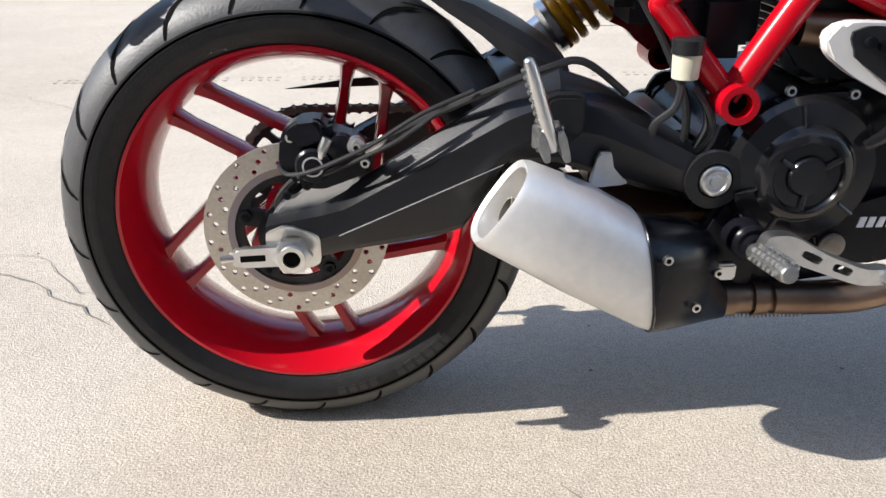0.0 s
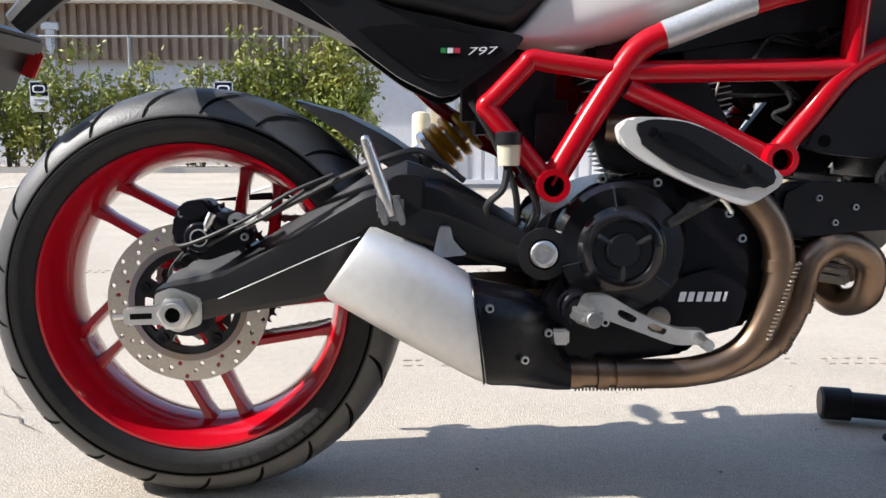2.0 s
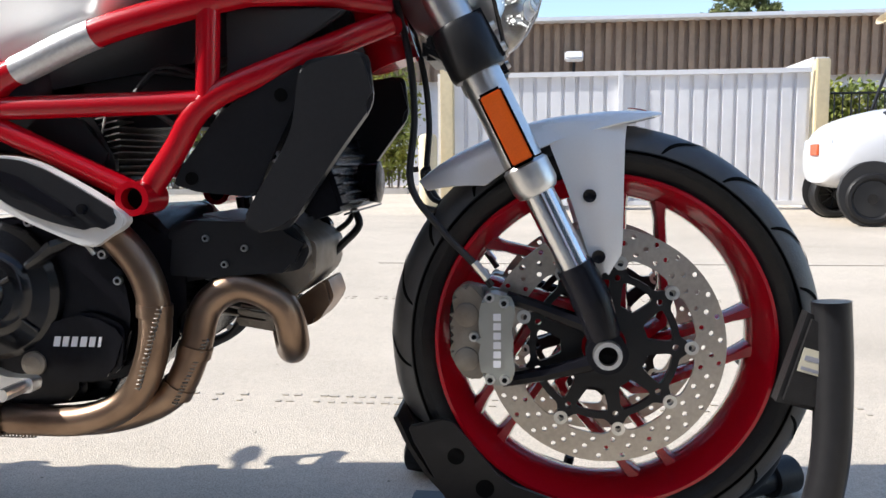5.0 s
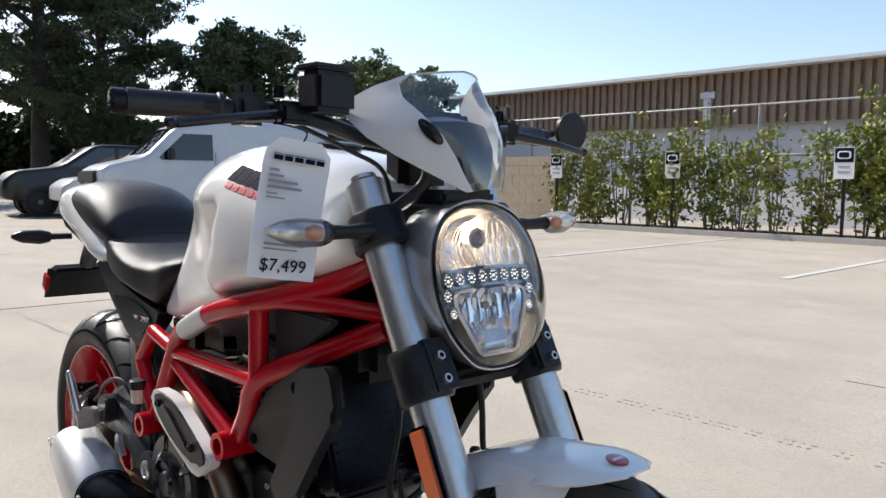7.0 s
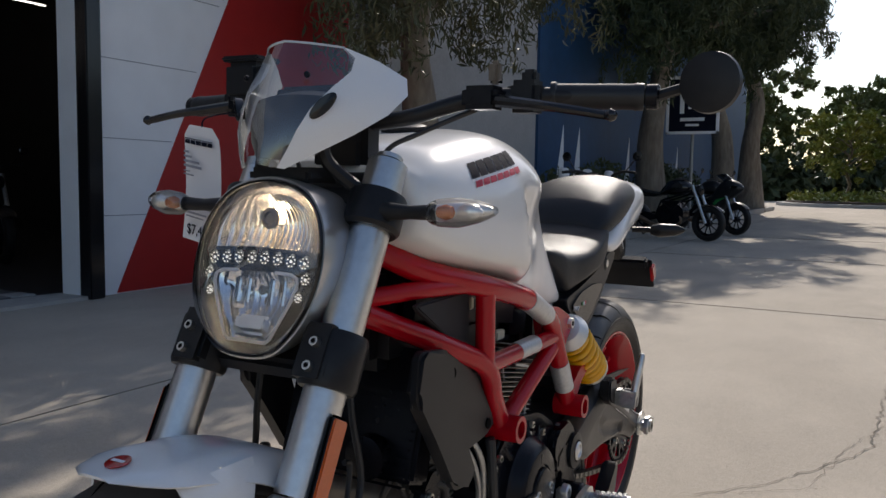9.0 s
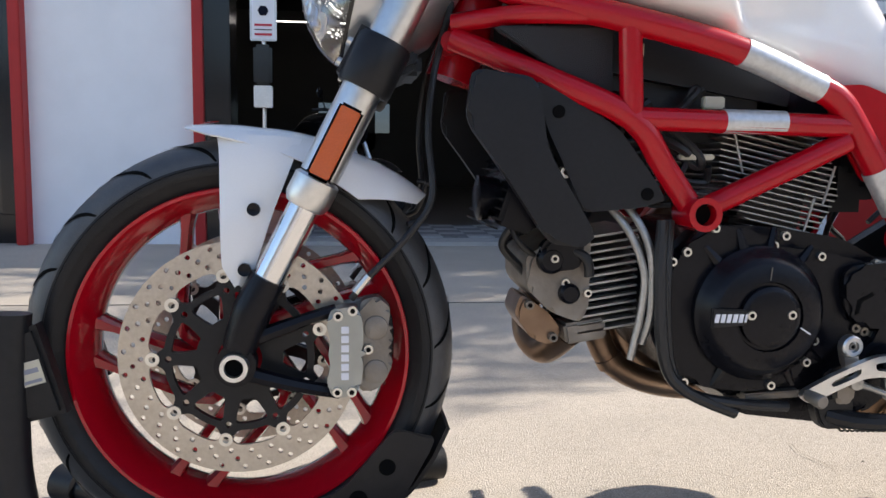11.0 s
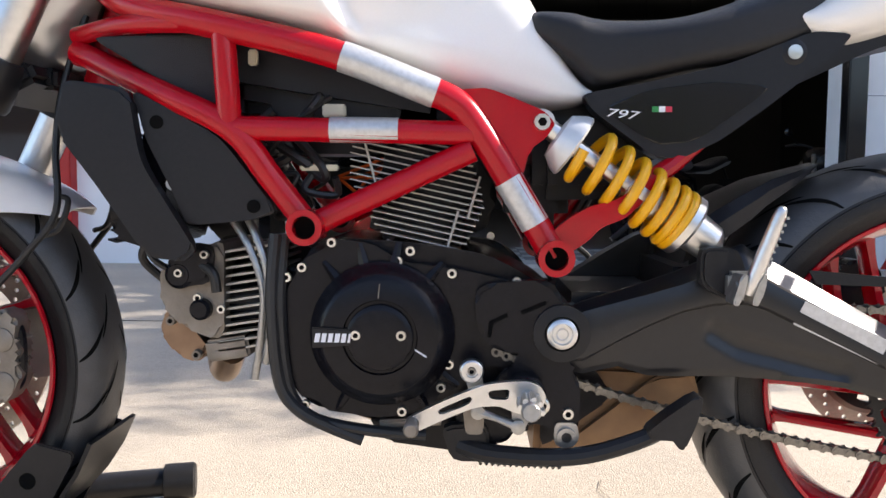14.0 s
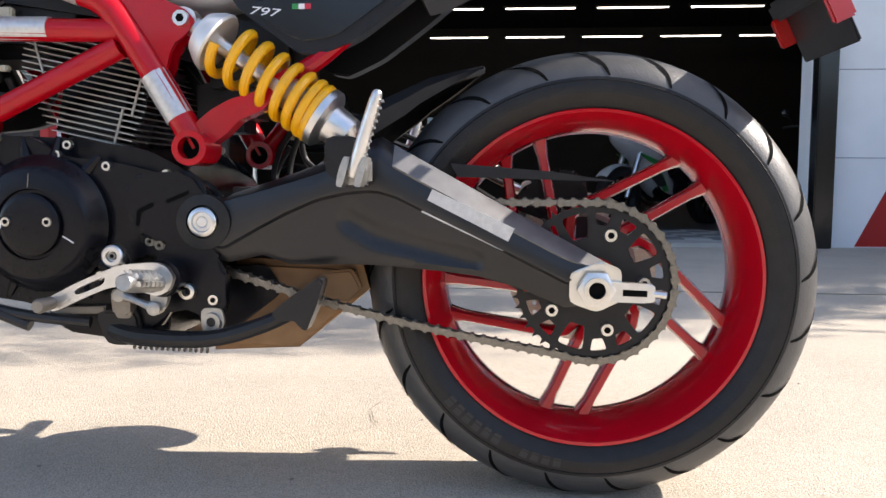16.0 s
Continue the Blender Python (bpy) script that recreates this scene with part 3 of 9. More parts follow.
for i in range(110):
    x = 0.1 + i * 0.032
    if rnd.random() < 0.42:
        continue
    for dy in (0, 0.05):
        box(bm, (x + rnd.uniform(-.004, .004), 0.67 + dy + rnd.uniform(-.003, .003), 0.001), (rnd.uniform(.010, .02), rnd.uniform(.006, .015), 0.0032))
for i in range(120):
    x = -1.2 + i * 0.034
    if rnd.random() < 0.4:
        continue
    for dy in (0, 0.045):
        box(bm, (x + rnd.uniform(-.004, .004), 2.13 + dy + rnd.uniform(-.003, .003), 0.002), (rnd.uniform(.010, .02), rnd.uniform(.006, .013), 0.0032))
tagged(part("tyre_track", bm, "trackdust", ground, smooth=0), "dusty dotted tyre mark on the concrete", kind="stuff")

rn = np.random.RandomState(77)
bm = B()
for k in range(420):
    x, y = rn.uniform(-3.5, 3.5), rn.uniform(-3.2, 4.0)
    r = rn.uniform(.0015, .0045)
    v = [bm.verts.new((x + r * math.cos(a) * rn.uniform(.6, 1.3), y + r * math.sin(a) * rn.uniform(.6, 1.3), ground_z(y) + .0008)) for a in (0, 1.25, 2.5, 3.8, 5.0)]
    top = bm.verts.new((x, y, ground_z(y) + r * .7))
    for i in range(5):
        bm.faces.new((v[i], v[(i + 1) % 5], top))
tagged(part("grit", bm, "joint", ground, smooth=0), "small dark grit on the concrete", kind="stuff")

# ---- dealership wall ----
WY = -4.6


def wall_slab(name, poly, material, label, y0=WY - 0.2, y1=WY):
    bm = B()
    prism(bm, poly, y0, y1)
    return tagged(part(name, bm, material, smooth=0), label, "wall", kind="structure")


H = 6.2
wall_slab("wall_showroom_white", [(-1.95, 0), (-5.4, 0), (-5.4, H), (-1.95, H)], "stuccow", "white painted metal wall beside the open showroom door")
wall_slab("wall_showroom_red", [(-2.28, 0.01), (-5.39, 0.01), (-5.39, H), (-3.53, 2.5)], "redwall", "red painted slanted panel on the showroom wall", WY + .002, WY + .008)
wall_slab("wall_showroom_black", [(-3.46, 2.5), (-4.2, H), (-3.2, H)], "dark", "black painted wedge between the white and red wall paint", WY + .010, WY + .014)
wall_slab("wall_showroom_header", [(-1.95, 3.9), (-1.95, H), (2.3, H), (2.3, 3.9)], "stuccow", "white wall above the showroom door")
wall_slab("wall_showroom_pier", [(2.36, 0), (2.36, H), (3.46, H), (3.46, 0)], "stuccow", "white painted pier between showroom openings")
wall_slab("wall_pale", [(-11.0, 0), (-11.0, H), (-5.4, H), (-5.4, 0)], "greywall", "pale stucco wall with pipes", WY - 0.2, WY - 0.05)
wall_slab("wall_blue", [(-34, 0), (-34, 7.4), (-11.0, 7.4), (-11.0, 0)], "bluewall", "deep blue painted building wall")
wall_slab("wall_east_header", [(3.52, 3.2), (3.52, H), (14, H), (14, 3.2)], "stuccow", "white wall above the glass shop front")
for x0 in (-11.6, -12.5, -16.0, -21):
    bm = B()
    prism(bm, [(x0, 0.02), (x0 - 0.75, 0.02), (x0 - 0.62, 2.0)], WY + 0.004, WY + 0.012)
    tagged(part("painted_spike", bm, "stuccow", smooth=0), "white painted spike on the blue wall", "wall paint", group="white spikes", kind="structure")
for x, w in ((2.32, 0.075), (3.49, 0.075)):
    bm = B()
    box(bm, (x, WY - 0.06, 2.6), (w, 0.32, 5.2), bevel=0.006)
    tagged(part("trim", bm, "redwall", smooth=0), "red metal corner trim of the pier", "trim", kind="structure")
bm = B()
box(bm, (-2.02, WY - 0.05, 2.0), (0.13, 0.34, 4.0), bevel=0.008)
tagged(part("door_jamb", bm, "gloss", smooth=0), "black steel jamb of the showroom door", "door frame", kind="structure")
bm = B()
box(bm, (2.19, WY - 0.05, 2.0), (0.17, 0.34, 4.0), bevel=0.008)
tagged(part("door_jamb", bm, "gloss", smooth=0), "black steel jamb of the showroom door", "door frame", kind="structure")
bm = B()
box(bm, (0.1, WY - 0.08, 0.012), (4.1, 0.34, 0.03))
tagged(part("threshold", bm, "kerb", smooth=0), "concrete threshold strip of the showroom", "threshold", kind="structure")
# panel seams of the white wall
for z in (0.62, 1.22, 1.83, 2.44, 3.05):
    bm = B()
    w = 0.2 + z * 0.46
    box(bm, (-2.1 - w / 2, WY + 0.001, z), (w, 0.004, 0.006))
    tagged(part("panel_seam", bm, "inkgrey", smooth=0), "thin seam between wall panels", "seam", group="wall seams", kind="structure")
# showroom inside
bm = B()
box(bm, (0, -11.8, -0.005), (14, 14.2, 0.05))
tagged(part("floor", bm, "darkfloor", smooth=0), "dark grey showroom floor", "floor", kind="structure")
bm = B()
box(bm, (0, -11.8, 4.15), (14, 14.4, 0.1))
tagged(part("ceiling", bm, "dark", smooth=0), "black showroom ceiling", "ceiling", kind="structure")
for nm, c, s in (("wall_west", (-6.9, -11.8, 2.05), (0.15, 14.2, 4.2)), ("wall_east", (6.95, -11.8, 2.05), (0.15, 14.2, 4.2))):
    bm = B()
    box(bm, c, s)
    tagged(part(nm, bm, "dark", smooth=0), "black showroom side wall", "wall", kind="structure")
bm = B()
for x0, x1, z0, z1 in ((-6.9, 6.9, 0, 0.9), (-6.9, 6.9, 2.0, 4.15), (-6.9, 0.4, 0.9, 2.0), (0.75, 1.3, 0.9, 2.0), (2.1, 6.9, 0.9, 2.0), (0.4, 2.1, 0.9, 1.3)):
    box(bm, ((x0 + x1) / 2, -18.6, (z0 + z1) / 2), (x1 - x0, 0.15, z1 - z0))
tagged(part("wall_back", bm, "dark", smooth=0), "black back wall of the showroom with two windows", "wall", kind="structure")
for x0, x1, z0, z1 in ((.4, .75, 1.3, 2.0), (1.3, 2.1, 1.3, 2.0)):
    bm = B()
    box(bm, ((x0 + x1) / 2, -18.6, (z0 + z1) / 2), (x1 - x0, .012, z1 - z0))
    wp = tagged(part("back_window", bm, "tinted", smooth=0), "small tinted window in the back wall", "window", kind="structure")
    wp.visible_shadow = False
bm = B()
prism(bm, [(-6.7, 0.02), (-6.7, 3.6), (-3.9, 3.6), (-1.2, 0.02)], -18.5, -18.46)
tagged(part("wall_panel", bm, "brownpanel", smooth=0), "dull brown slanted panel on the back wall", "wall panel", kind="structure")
for y in (-7.3, -10.0, -12.7, -15.4):
    for i in range(-4, 5):
        x = i * 1.53 - .39
        if abs(x) > 6.2:
            continue
        bm = B()
        tube(bm, [(x - 0.58, y, 3.34), (x + 0.58, y, 3.34)], 0.0125, 8, smooth=False)
        t = part("lamp_tube", bm, "tube", None)
        lamp = thing("tube_lamp", "lit white tube lamp hung below the showroom ceiling", "lamp", group="tube lamps")
        t.parent = lamp
        bm = B()
        box(bm, (x, y, 3.375), (1.24, 0.05, 0.035), bevel=0.004)
        part("housing", bm, "black", lamp)
        for dx in (-0.4, 0.4):
            bm = B()
            cyl(bm, (x + dx, y, 3.39), (x + dx, y, 4.1), 0.004, 6)
            part("hanger", bm, "black", lamp)
# glass shop front to the east
win = thing("window_1", "dark reflecting shop window with black frame", "window", kind="structure")
bm = B()
box(bm, (6.3, WY - 0.12, 1.62), (5.4, 0.02, 3.1))
part("pane", bm, "darkgloss", win, smooth=0)
for x in (3.62, 5.3, 7.2, 9.0):
    bm = B()
    box(bm, (x, WY - 0.1, 1.6), (0.09, 0.12, 3.2), bevel=0.005)
    part("mullion", bm, "gloss", win, smooth=0)
bm = B()
box(bm, (6.3, WY - 0.1, 0.1), (5.5, 0.13, 0.2), bevel=0.005)
part("kick_plate", bm, "gloss", win, smooth=0)
wall_slab("wall_back_east", [(9.1, 0), (9.1, 3.2), (14, 3.2), (14, 0)], "stuccow", "white painted wall past the shop window")

# pipes on the pale wall
pipes = thing("gas_pipes", "grey galvanised meter pipes on the pale wall", "pipes")
for pts in ([(-7.2, WY + 0.06, 0.02), (-7.2, WY + 0.06, 1.25), (-7.9, WY + 0.06, 1.25), (-7.9, WY + 0.06, 0.02)],
            [(-8.4, WY + 0.06, 0.02), (-8.4, WY + 0.06, 1.0), (-9.3, WY + 0.06, 1.0), (-9.3, WY + 0.06, 0.02)],
            [(-6.9, WY + 0.05, 0.02), (-6.9, WY + 0.05, 3.4)]):
    bm = B()
    tube(bm, pts, 0.03, 8, smooth=False)
    part("pipe", bm, "pipe", pipes)
bm = B()
box(bm, (-7.55, WY + 0.1, 0.95), (0.4, 0.22, 0.3), bevel=0.02)
part("meter_box", bm, "pipe", pipes)

# ---- parking side ----
bm = B()
prism(bm, [(-14.95, 0), (-14.95, 2.22), (26, 2.22), (26, 0)], 15.5, 15.8)
tagged(part("wall_neighbour", bm, "blockwhite", smooth=0), "white painted block wall of the neighbouring building", "wall", kind="structure")
bm = B()
fold = []
x = -14.98
while x < 26:
    fold += [(x, 15.3), (x + .11, 15.3), (x + .112, 15.38), (x + .198, 15.38)]
    x += 0.2
grid_surf(bm, [[(px, py, z) for px, py in fold] for z in (2.2, 3.3)])
tagged(part("wall_ribbed_fascia", bm, "brown", smooth=0), "brown ribbed metal fascia under the flat roof", "fascia", kind="structure")
bm = B()
box(bm, (5.5, 20, 3.33), (41.2, 10, 0.07))
tagged(part("roof_neighbour", bm, "gatewhite", smooth=0), "flat roof edge with pale metal coping", "roof", kind="structure")
bm = B()
box(bm, (-7.2, 15.36, 2.55), (0.22, 0.12, 0.5), bevel=0.02)
box(bm, (-7.2, 15.36, 2.85), (0.36, 0.16, 0.16), bevel=0.02)
cyl(bm, (-7.2, 15.36, 0.1), (-7.2, 15.36, 2.4), 0.05, 10)
tagged(part("downpipe", bm, "gatewhite"), "white rain hopper and downpipe on the fascia", "downpipe")
for x in (-5.3, -4.74):
    bm = B()
    tube(bm, [(x, 22, 3.3), (x, 22, 4.75)], [.035, .025], 8, smooth=False)
    cyl(bm, (x - .06, 22, 4.6), (x + .06, 22, 4.6), .012, 6)
    tagged(part("roof_mast", bm, "gatewhite"), "thin white mast on the neighbouring roof", "mast", group="roof masts")
fl = thing("flood_lamp", "white flood lamp on a bracket at the fascia", "lamp")
bm = B()
box(bm, (2.2, 15.12, 2.62), (.36, .14, .2), pose(0, 0, 0, -35, 0, 0), bevel=.03)
part("lamp_head", bm, "gatewhite", fl)
bm = B()
tube(bm, [(2.2, 15.3, 2.32), (2.2, 15.2, 2.35), (2.2, 15.14, 2.55)], .03, 8, smooth=False)
part("bracket", bm, "black", fl)
bx = thing("meter_box", "black box and pale green notice on the block wall", "box")
bm = B()
box(bm, (-11.47, 12.2, 1.1), (.2, .1, .4), bevel=.01)
part("box_body", bm, "vandark", bx)
bm = B()
box(bm, (-11.17, 12.243, 1.12), (.28, .012, .38), bevel=.004)
nt_ = part("notice_plate", bm, "gatewhite", bx)
bm = B()
box(bm, (-11.17, 12.234, 1.2), (.24, .006, .14))
part("notice_field", bm, "green", nt_)
for z in (1.08, 1.02, .97):
    bm = B()
    box(bm, (-11.17, 12.234, z), (.2, .006, .02))
    part("text_bar", bm, "inkgrey", nt_)
door = thing("roller_shutter", "white roller shutter in the block wall", "shutter")
for k in range(14):
    bm = B()
    box(bm, (5.9, 15.47, 0.2 + k * 0.13), (1.9, 0.05, 0.115), bevel=0.012)
    part("slat", bm, "gatewhite", door, smooth=0)
fence = thing("pipe_fence", "galvanised pipe fence behind the hedge", "fence")
for x in [-12.5 + i * 2.6 for i in range(5)] + [-0.7]:
    bm = B()
    cyl(bm, (x, 12.7, 0), (x, 12.7, 2.33), 0.03, 8)
    part("post", bm, "pipe", fence)
for z in (2.32, 1.45):
    bm = B()
    cyl(bm, (-12.6, 12.7, z), (-0.65, 12.7, z), 0.021, 8)
    part("rail", bm, "pipe", fence)
wb = thing("block_wall", "low beige block wall at the edge of the lot", "wall", kind="structure")
bm = B()
box(bm, (-11.3, 12.35, 0.6), (4.7, 0.17, 1.2))
part("core", bm, "blockbeige", wb, smooth=0)
bmb = B()
box(bmb, (0, 0, 0), (0.397, 0.2, 0.197), bevel=0.003)
bmesh.ops.triangulate(bmb, faces=[f for f in bmb.faces if len(f.verts) > 4])
blk = bpy.data.meshes.new("block")
bmb.to_mesh(blk)
blk.materials.append(M["blockbeige"])
for r in range(7):
    for k in range(12):
        o = new("block", blk)
        o.parent = wb
        o.location = (-13.45 + k * 0.4 + (0.2 if r % 2 else 0), 12.35, 0.2 + r * 0.2)
bm = B()
box(bm, (-5.0, 12.3, 0.1), (8.6, 1.1, 0.09))
tagged(part("planter_bed", bm, "soil", smooth=0), "brown mulch bed under the hedge", "soil", kind="structure")
bm = B()
box(bm, (-5.0, 11.72, 0.1), (8.8, 0.12, 0.13), bevel=0.02)
tagged(part("kerb", bm, "kerb", smooth=0), "low concrete kerb in front of the hedge", "kerb", kind="structure")


def leaf_mesh(name, centers, size, rnd, mats, flat=0.5, down=0.0):
    """Many small bent leaves, two triangles each."""
    n = len(centers)
    c = np.asarray(centers)
    u = rnd.normal(size=(n, 3)) - np.array((0, 0, down))
    u /= np.linalg.norm(u, axis=1, keepdims=True)
    w = rnd.normal(size=(n, 3))
    w -= u * (w * u).sum(1, keepdims=True)
    w /= np.linalg.norm(w, axis=1, keepdims=True)
    nn = np.cross(u, w)
    s = size * rnd.uniform(0.6, 1.4, (n, 1))
    v = np.stack([c - u * s, c - w * s * flat + nn * s * 0.15, c + u * s, c + w * s * flat + nn * s * 0.15], 1).reshape(-1, 3)
    me = bpy.data.meshes.new(name)
    i = np.arange(n) * 4
    faces = np.stack([i, i + 1, i + 2, i + 3], 1)
    me.from_pydata(v.tolist(), [], faces.tolist())
    for k in mats:
        me.materials.append(M[k])
    return me


def shrub(x, y, h, seed):
    rn = np.random.RandomState(seed)
    sh = thing("hedge_shrub", "thin leafy green shrub with bare lower stems", "shrub", group="hedge shrubs")
    pts = []
    full = rn.uniform(0.55, 1.2) + (0.35 if x > -3.2 else 0)
    for k in range(6):
        a, b = rn.uniform(0, 6.28), rn.uniform(0.1, 0.42)
        top = Vector((x + b * math.cos(a), y + b * 0.5 * math.sin(a), h * rn.uniform(0.65, 1.05)))
        base = Vector((x + 0.08 * math.cos(a), y + 0.05 * math.sin(a), 0.12))
        mid = base.lerp(top, 0.5) + Vector((rn.uniform(-.08, .08), rn.uniform(-.05, .05), 0))
        bm = B()
        tube(bm, [base, mid, top], [0.014, 0.01, 0.004], 5, 3)
        part("stem", bm, "twig", sh)
        for j in range(int(11 * full)):
            t = rn.uniform(0.16, 1.0)
            p = base.lerp(mid, t * 2) if t < 0.5 else mid.lerp(top, t * 2 - 1)
            cc = np.array(p) + rn.normal(size=3) * (0.13, 0.12, 0.11)
            q = rn.normal(size=(rn.randint(14, 27), 3)) * (0.085, 0.08, 0.075) + cc
            pts.append(q)
    me = leaf_mesh("foliage", np.concatenate(pts), 0.05, rn, ["leaf"])
    o = new("foliage", me)
    o.parent = sh


rs = random.Random(3)
x = -8.6
i = 0
while x < -0.9:
    shrub(x, 12.25 + rs.uniform(-.15, .15), rs.uniform(1.5, 2.1) + (0.45 if i % 5 == 3 else 0) + (0.35 if x > -3.2 else 0), 40 + i)
    x += rs.uniform(0.42, 0.7)
    i += 1
for k, x in enumerate((-2.55, -2.05, -1.6, -1.2, -0.95)):
    shrub(x, 12.4, 2.1 + .15 * (k % 3), 90 + k)
for k, x in enumerate((-8.51, -5.86, -2.94)):
    sg = thing("parking_sign", "white parking sign with black panel on a thin post", "sign", group="parking signs")
    bm = B()
    box(bm, (x, 11.9, 0.75), (0.045, 0.03, 1.3))
    part("post", bm, "black", sg, smooth=0)
    bm = B()
    prism(bm, round_poly([(x - .15, 1.04), (x + .15, 1.04), (x + .15, 1.52), (x - .15, 1.52)], 3, 0.1), 11.875, 11.881)
    part("plate", bm, "gatewhite", sg, smooth=0)
    bm = B()
    prism(bm, [(x - .135, 1.29), (x + .135, 1.29), (x + .135, 1.505), (x - .135, 1.505)], 11.869, 11.8745)
    part("black_panel", bm, "ink", sg, smooth=0)
    bm = B()
    prism(bm, round_poly([(x - .1, 1.34), (x + .1, 1.34), (x + .1, 1.46), (x - .1, 1.46)], 3, 0.3), 11.862, 11.8685)
    part("emblem_field", bm, "paper", sg, smooth=0)
    bm = B()
    prism(bm, round_poly([(x - .075, 1.36), (x + .075, 1.36), (x + .075, 1.44), (x - .075, 1.44)], 3, 0.3), 11.856, 11.8615)
    part("emblem", bm, "ink", sg, smooth=0)
    for z in (1.21, 1.13):
        bm = B()
        prism(bm, [(x - .09, z), (x + .09, z), (x + .09, z + .03), (x - .09, z + .03)], 11.869, 11.8745)
        part("text_bar", bm, "inkgrey", sg, smooth=0)

# enclosure with white ribbed gate
GY = 7.75
gate = thing("enclosure_gate", "white ribbed metal gate of a yard enclosure", "gate")
bm = B()
fold = []
x = 0.52
while x < 4.25:
    fold += [(x, GY), (x + .1, GY), (x + .108, GY + .035), (x + .142, GY + .035)]
    x += 0.15
grid_surf(bm, [[(px, py, z) for px, py in fold] for z in (.09, 1.5)], .002)
part("ribbed_sheet", bm, "gatewhite", gate, smooth=0)
for z in (0.12, 1.5):
    bm = B()
    box(bm, (2.38, GY - 0.01, z), (3.75, 0.05, 0.05))
    part("rail", bm, "gatewhite", gate, smooth=0)
bm = B()
box(bm, (2.3, GY - .03, .8), (.05, .05, 1.4))
part("meeting_stile", bm, "gatewhite", gate, smooth=0)
bm = B()
cyl(bm, (2.02, GY - .065, 1.0), (2.42, GY - .065, 1.0), .014, 8)
box(bm, (2.17, GY - .07, .93), (.05, .03, .09), bevel=.006)
part("latch", bm, "brown", gate, "rusty sliding latch with padlock")
for x in (0.44, 4.36):
    bm = B()
    box(bm, (x, GY + 0.04, 0.83), (0.14, 0.2, 1.56), bevel=0.01)
    tagged(part("gate_post", bm, "cream", smooth=0), "cream painted masonry gate post", "post", group="gate posts")
bm = B()
box(bm, (0.4, 10.0, 0.8), (0.16, 4.2, 1.5))
box(bm, (4.4, 10.0, 0.85), (0.16, 4.2, 1.6))
tagged(part("wall_enclosure", bm, "blockwhite", smooth=0), "white side walls of the yard enclosure", "wall", kind="structure")


def bollard(x, y, r, h, m, label):
    bm = B()
    lathe(bm, [(0, r), (h - r * 0.5, r), (h - r * 0.15, r * 0.8), (h, r * 0.3)], (x, y, ground_z(y) - 0.005), (0, 0, 1), 16)
    return tagged(part("bollard", bm, m), label, "bollard", group="bollards")


bollard(0.26, 7.45, 0.1, 0.84, "cream", "cream painted steel bollard beside the gate")
bollard(4.62, 7.5, 0.1, 0.98, "cream", "cream painted steel bollard beside the gate")
for x in (-8.8, -9.8, -10.9):
    bollard(x, -3.3, 0.075, 1.15, "gatewhite", "white painted steel bollard along the kerb")

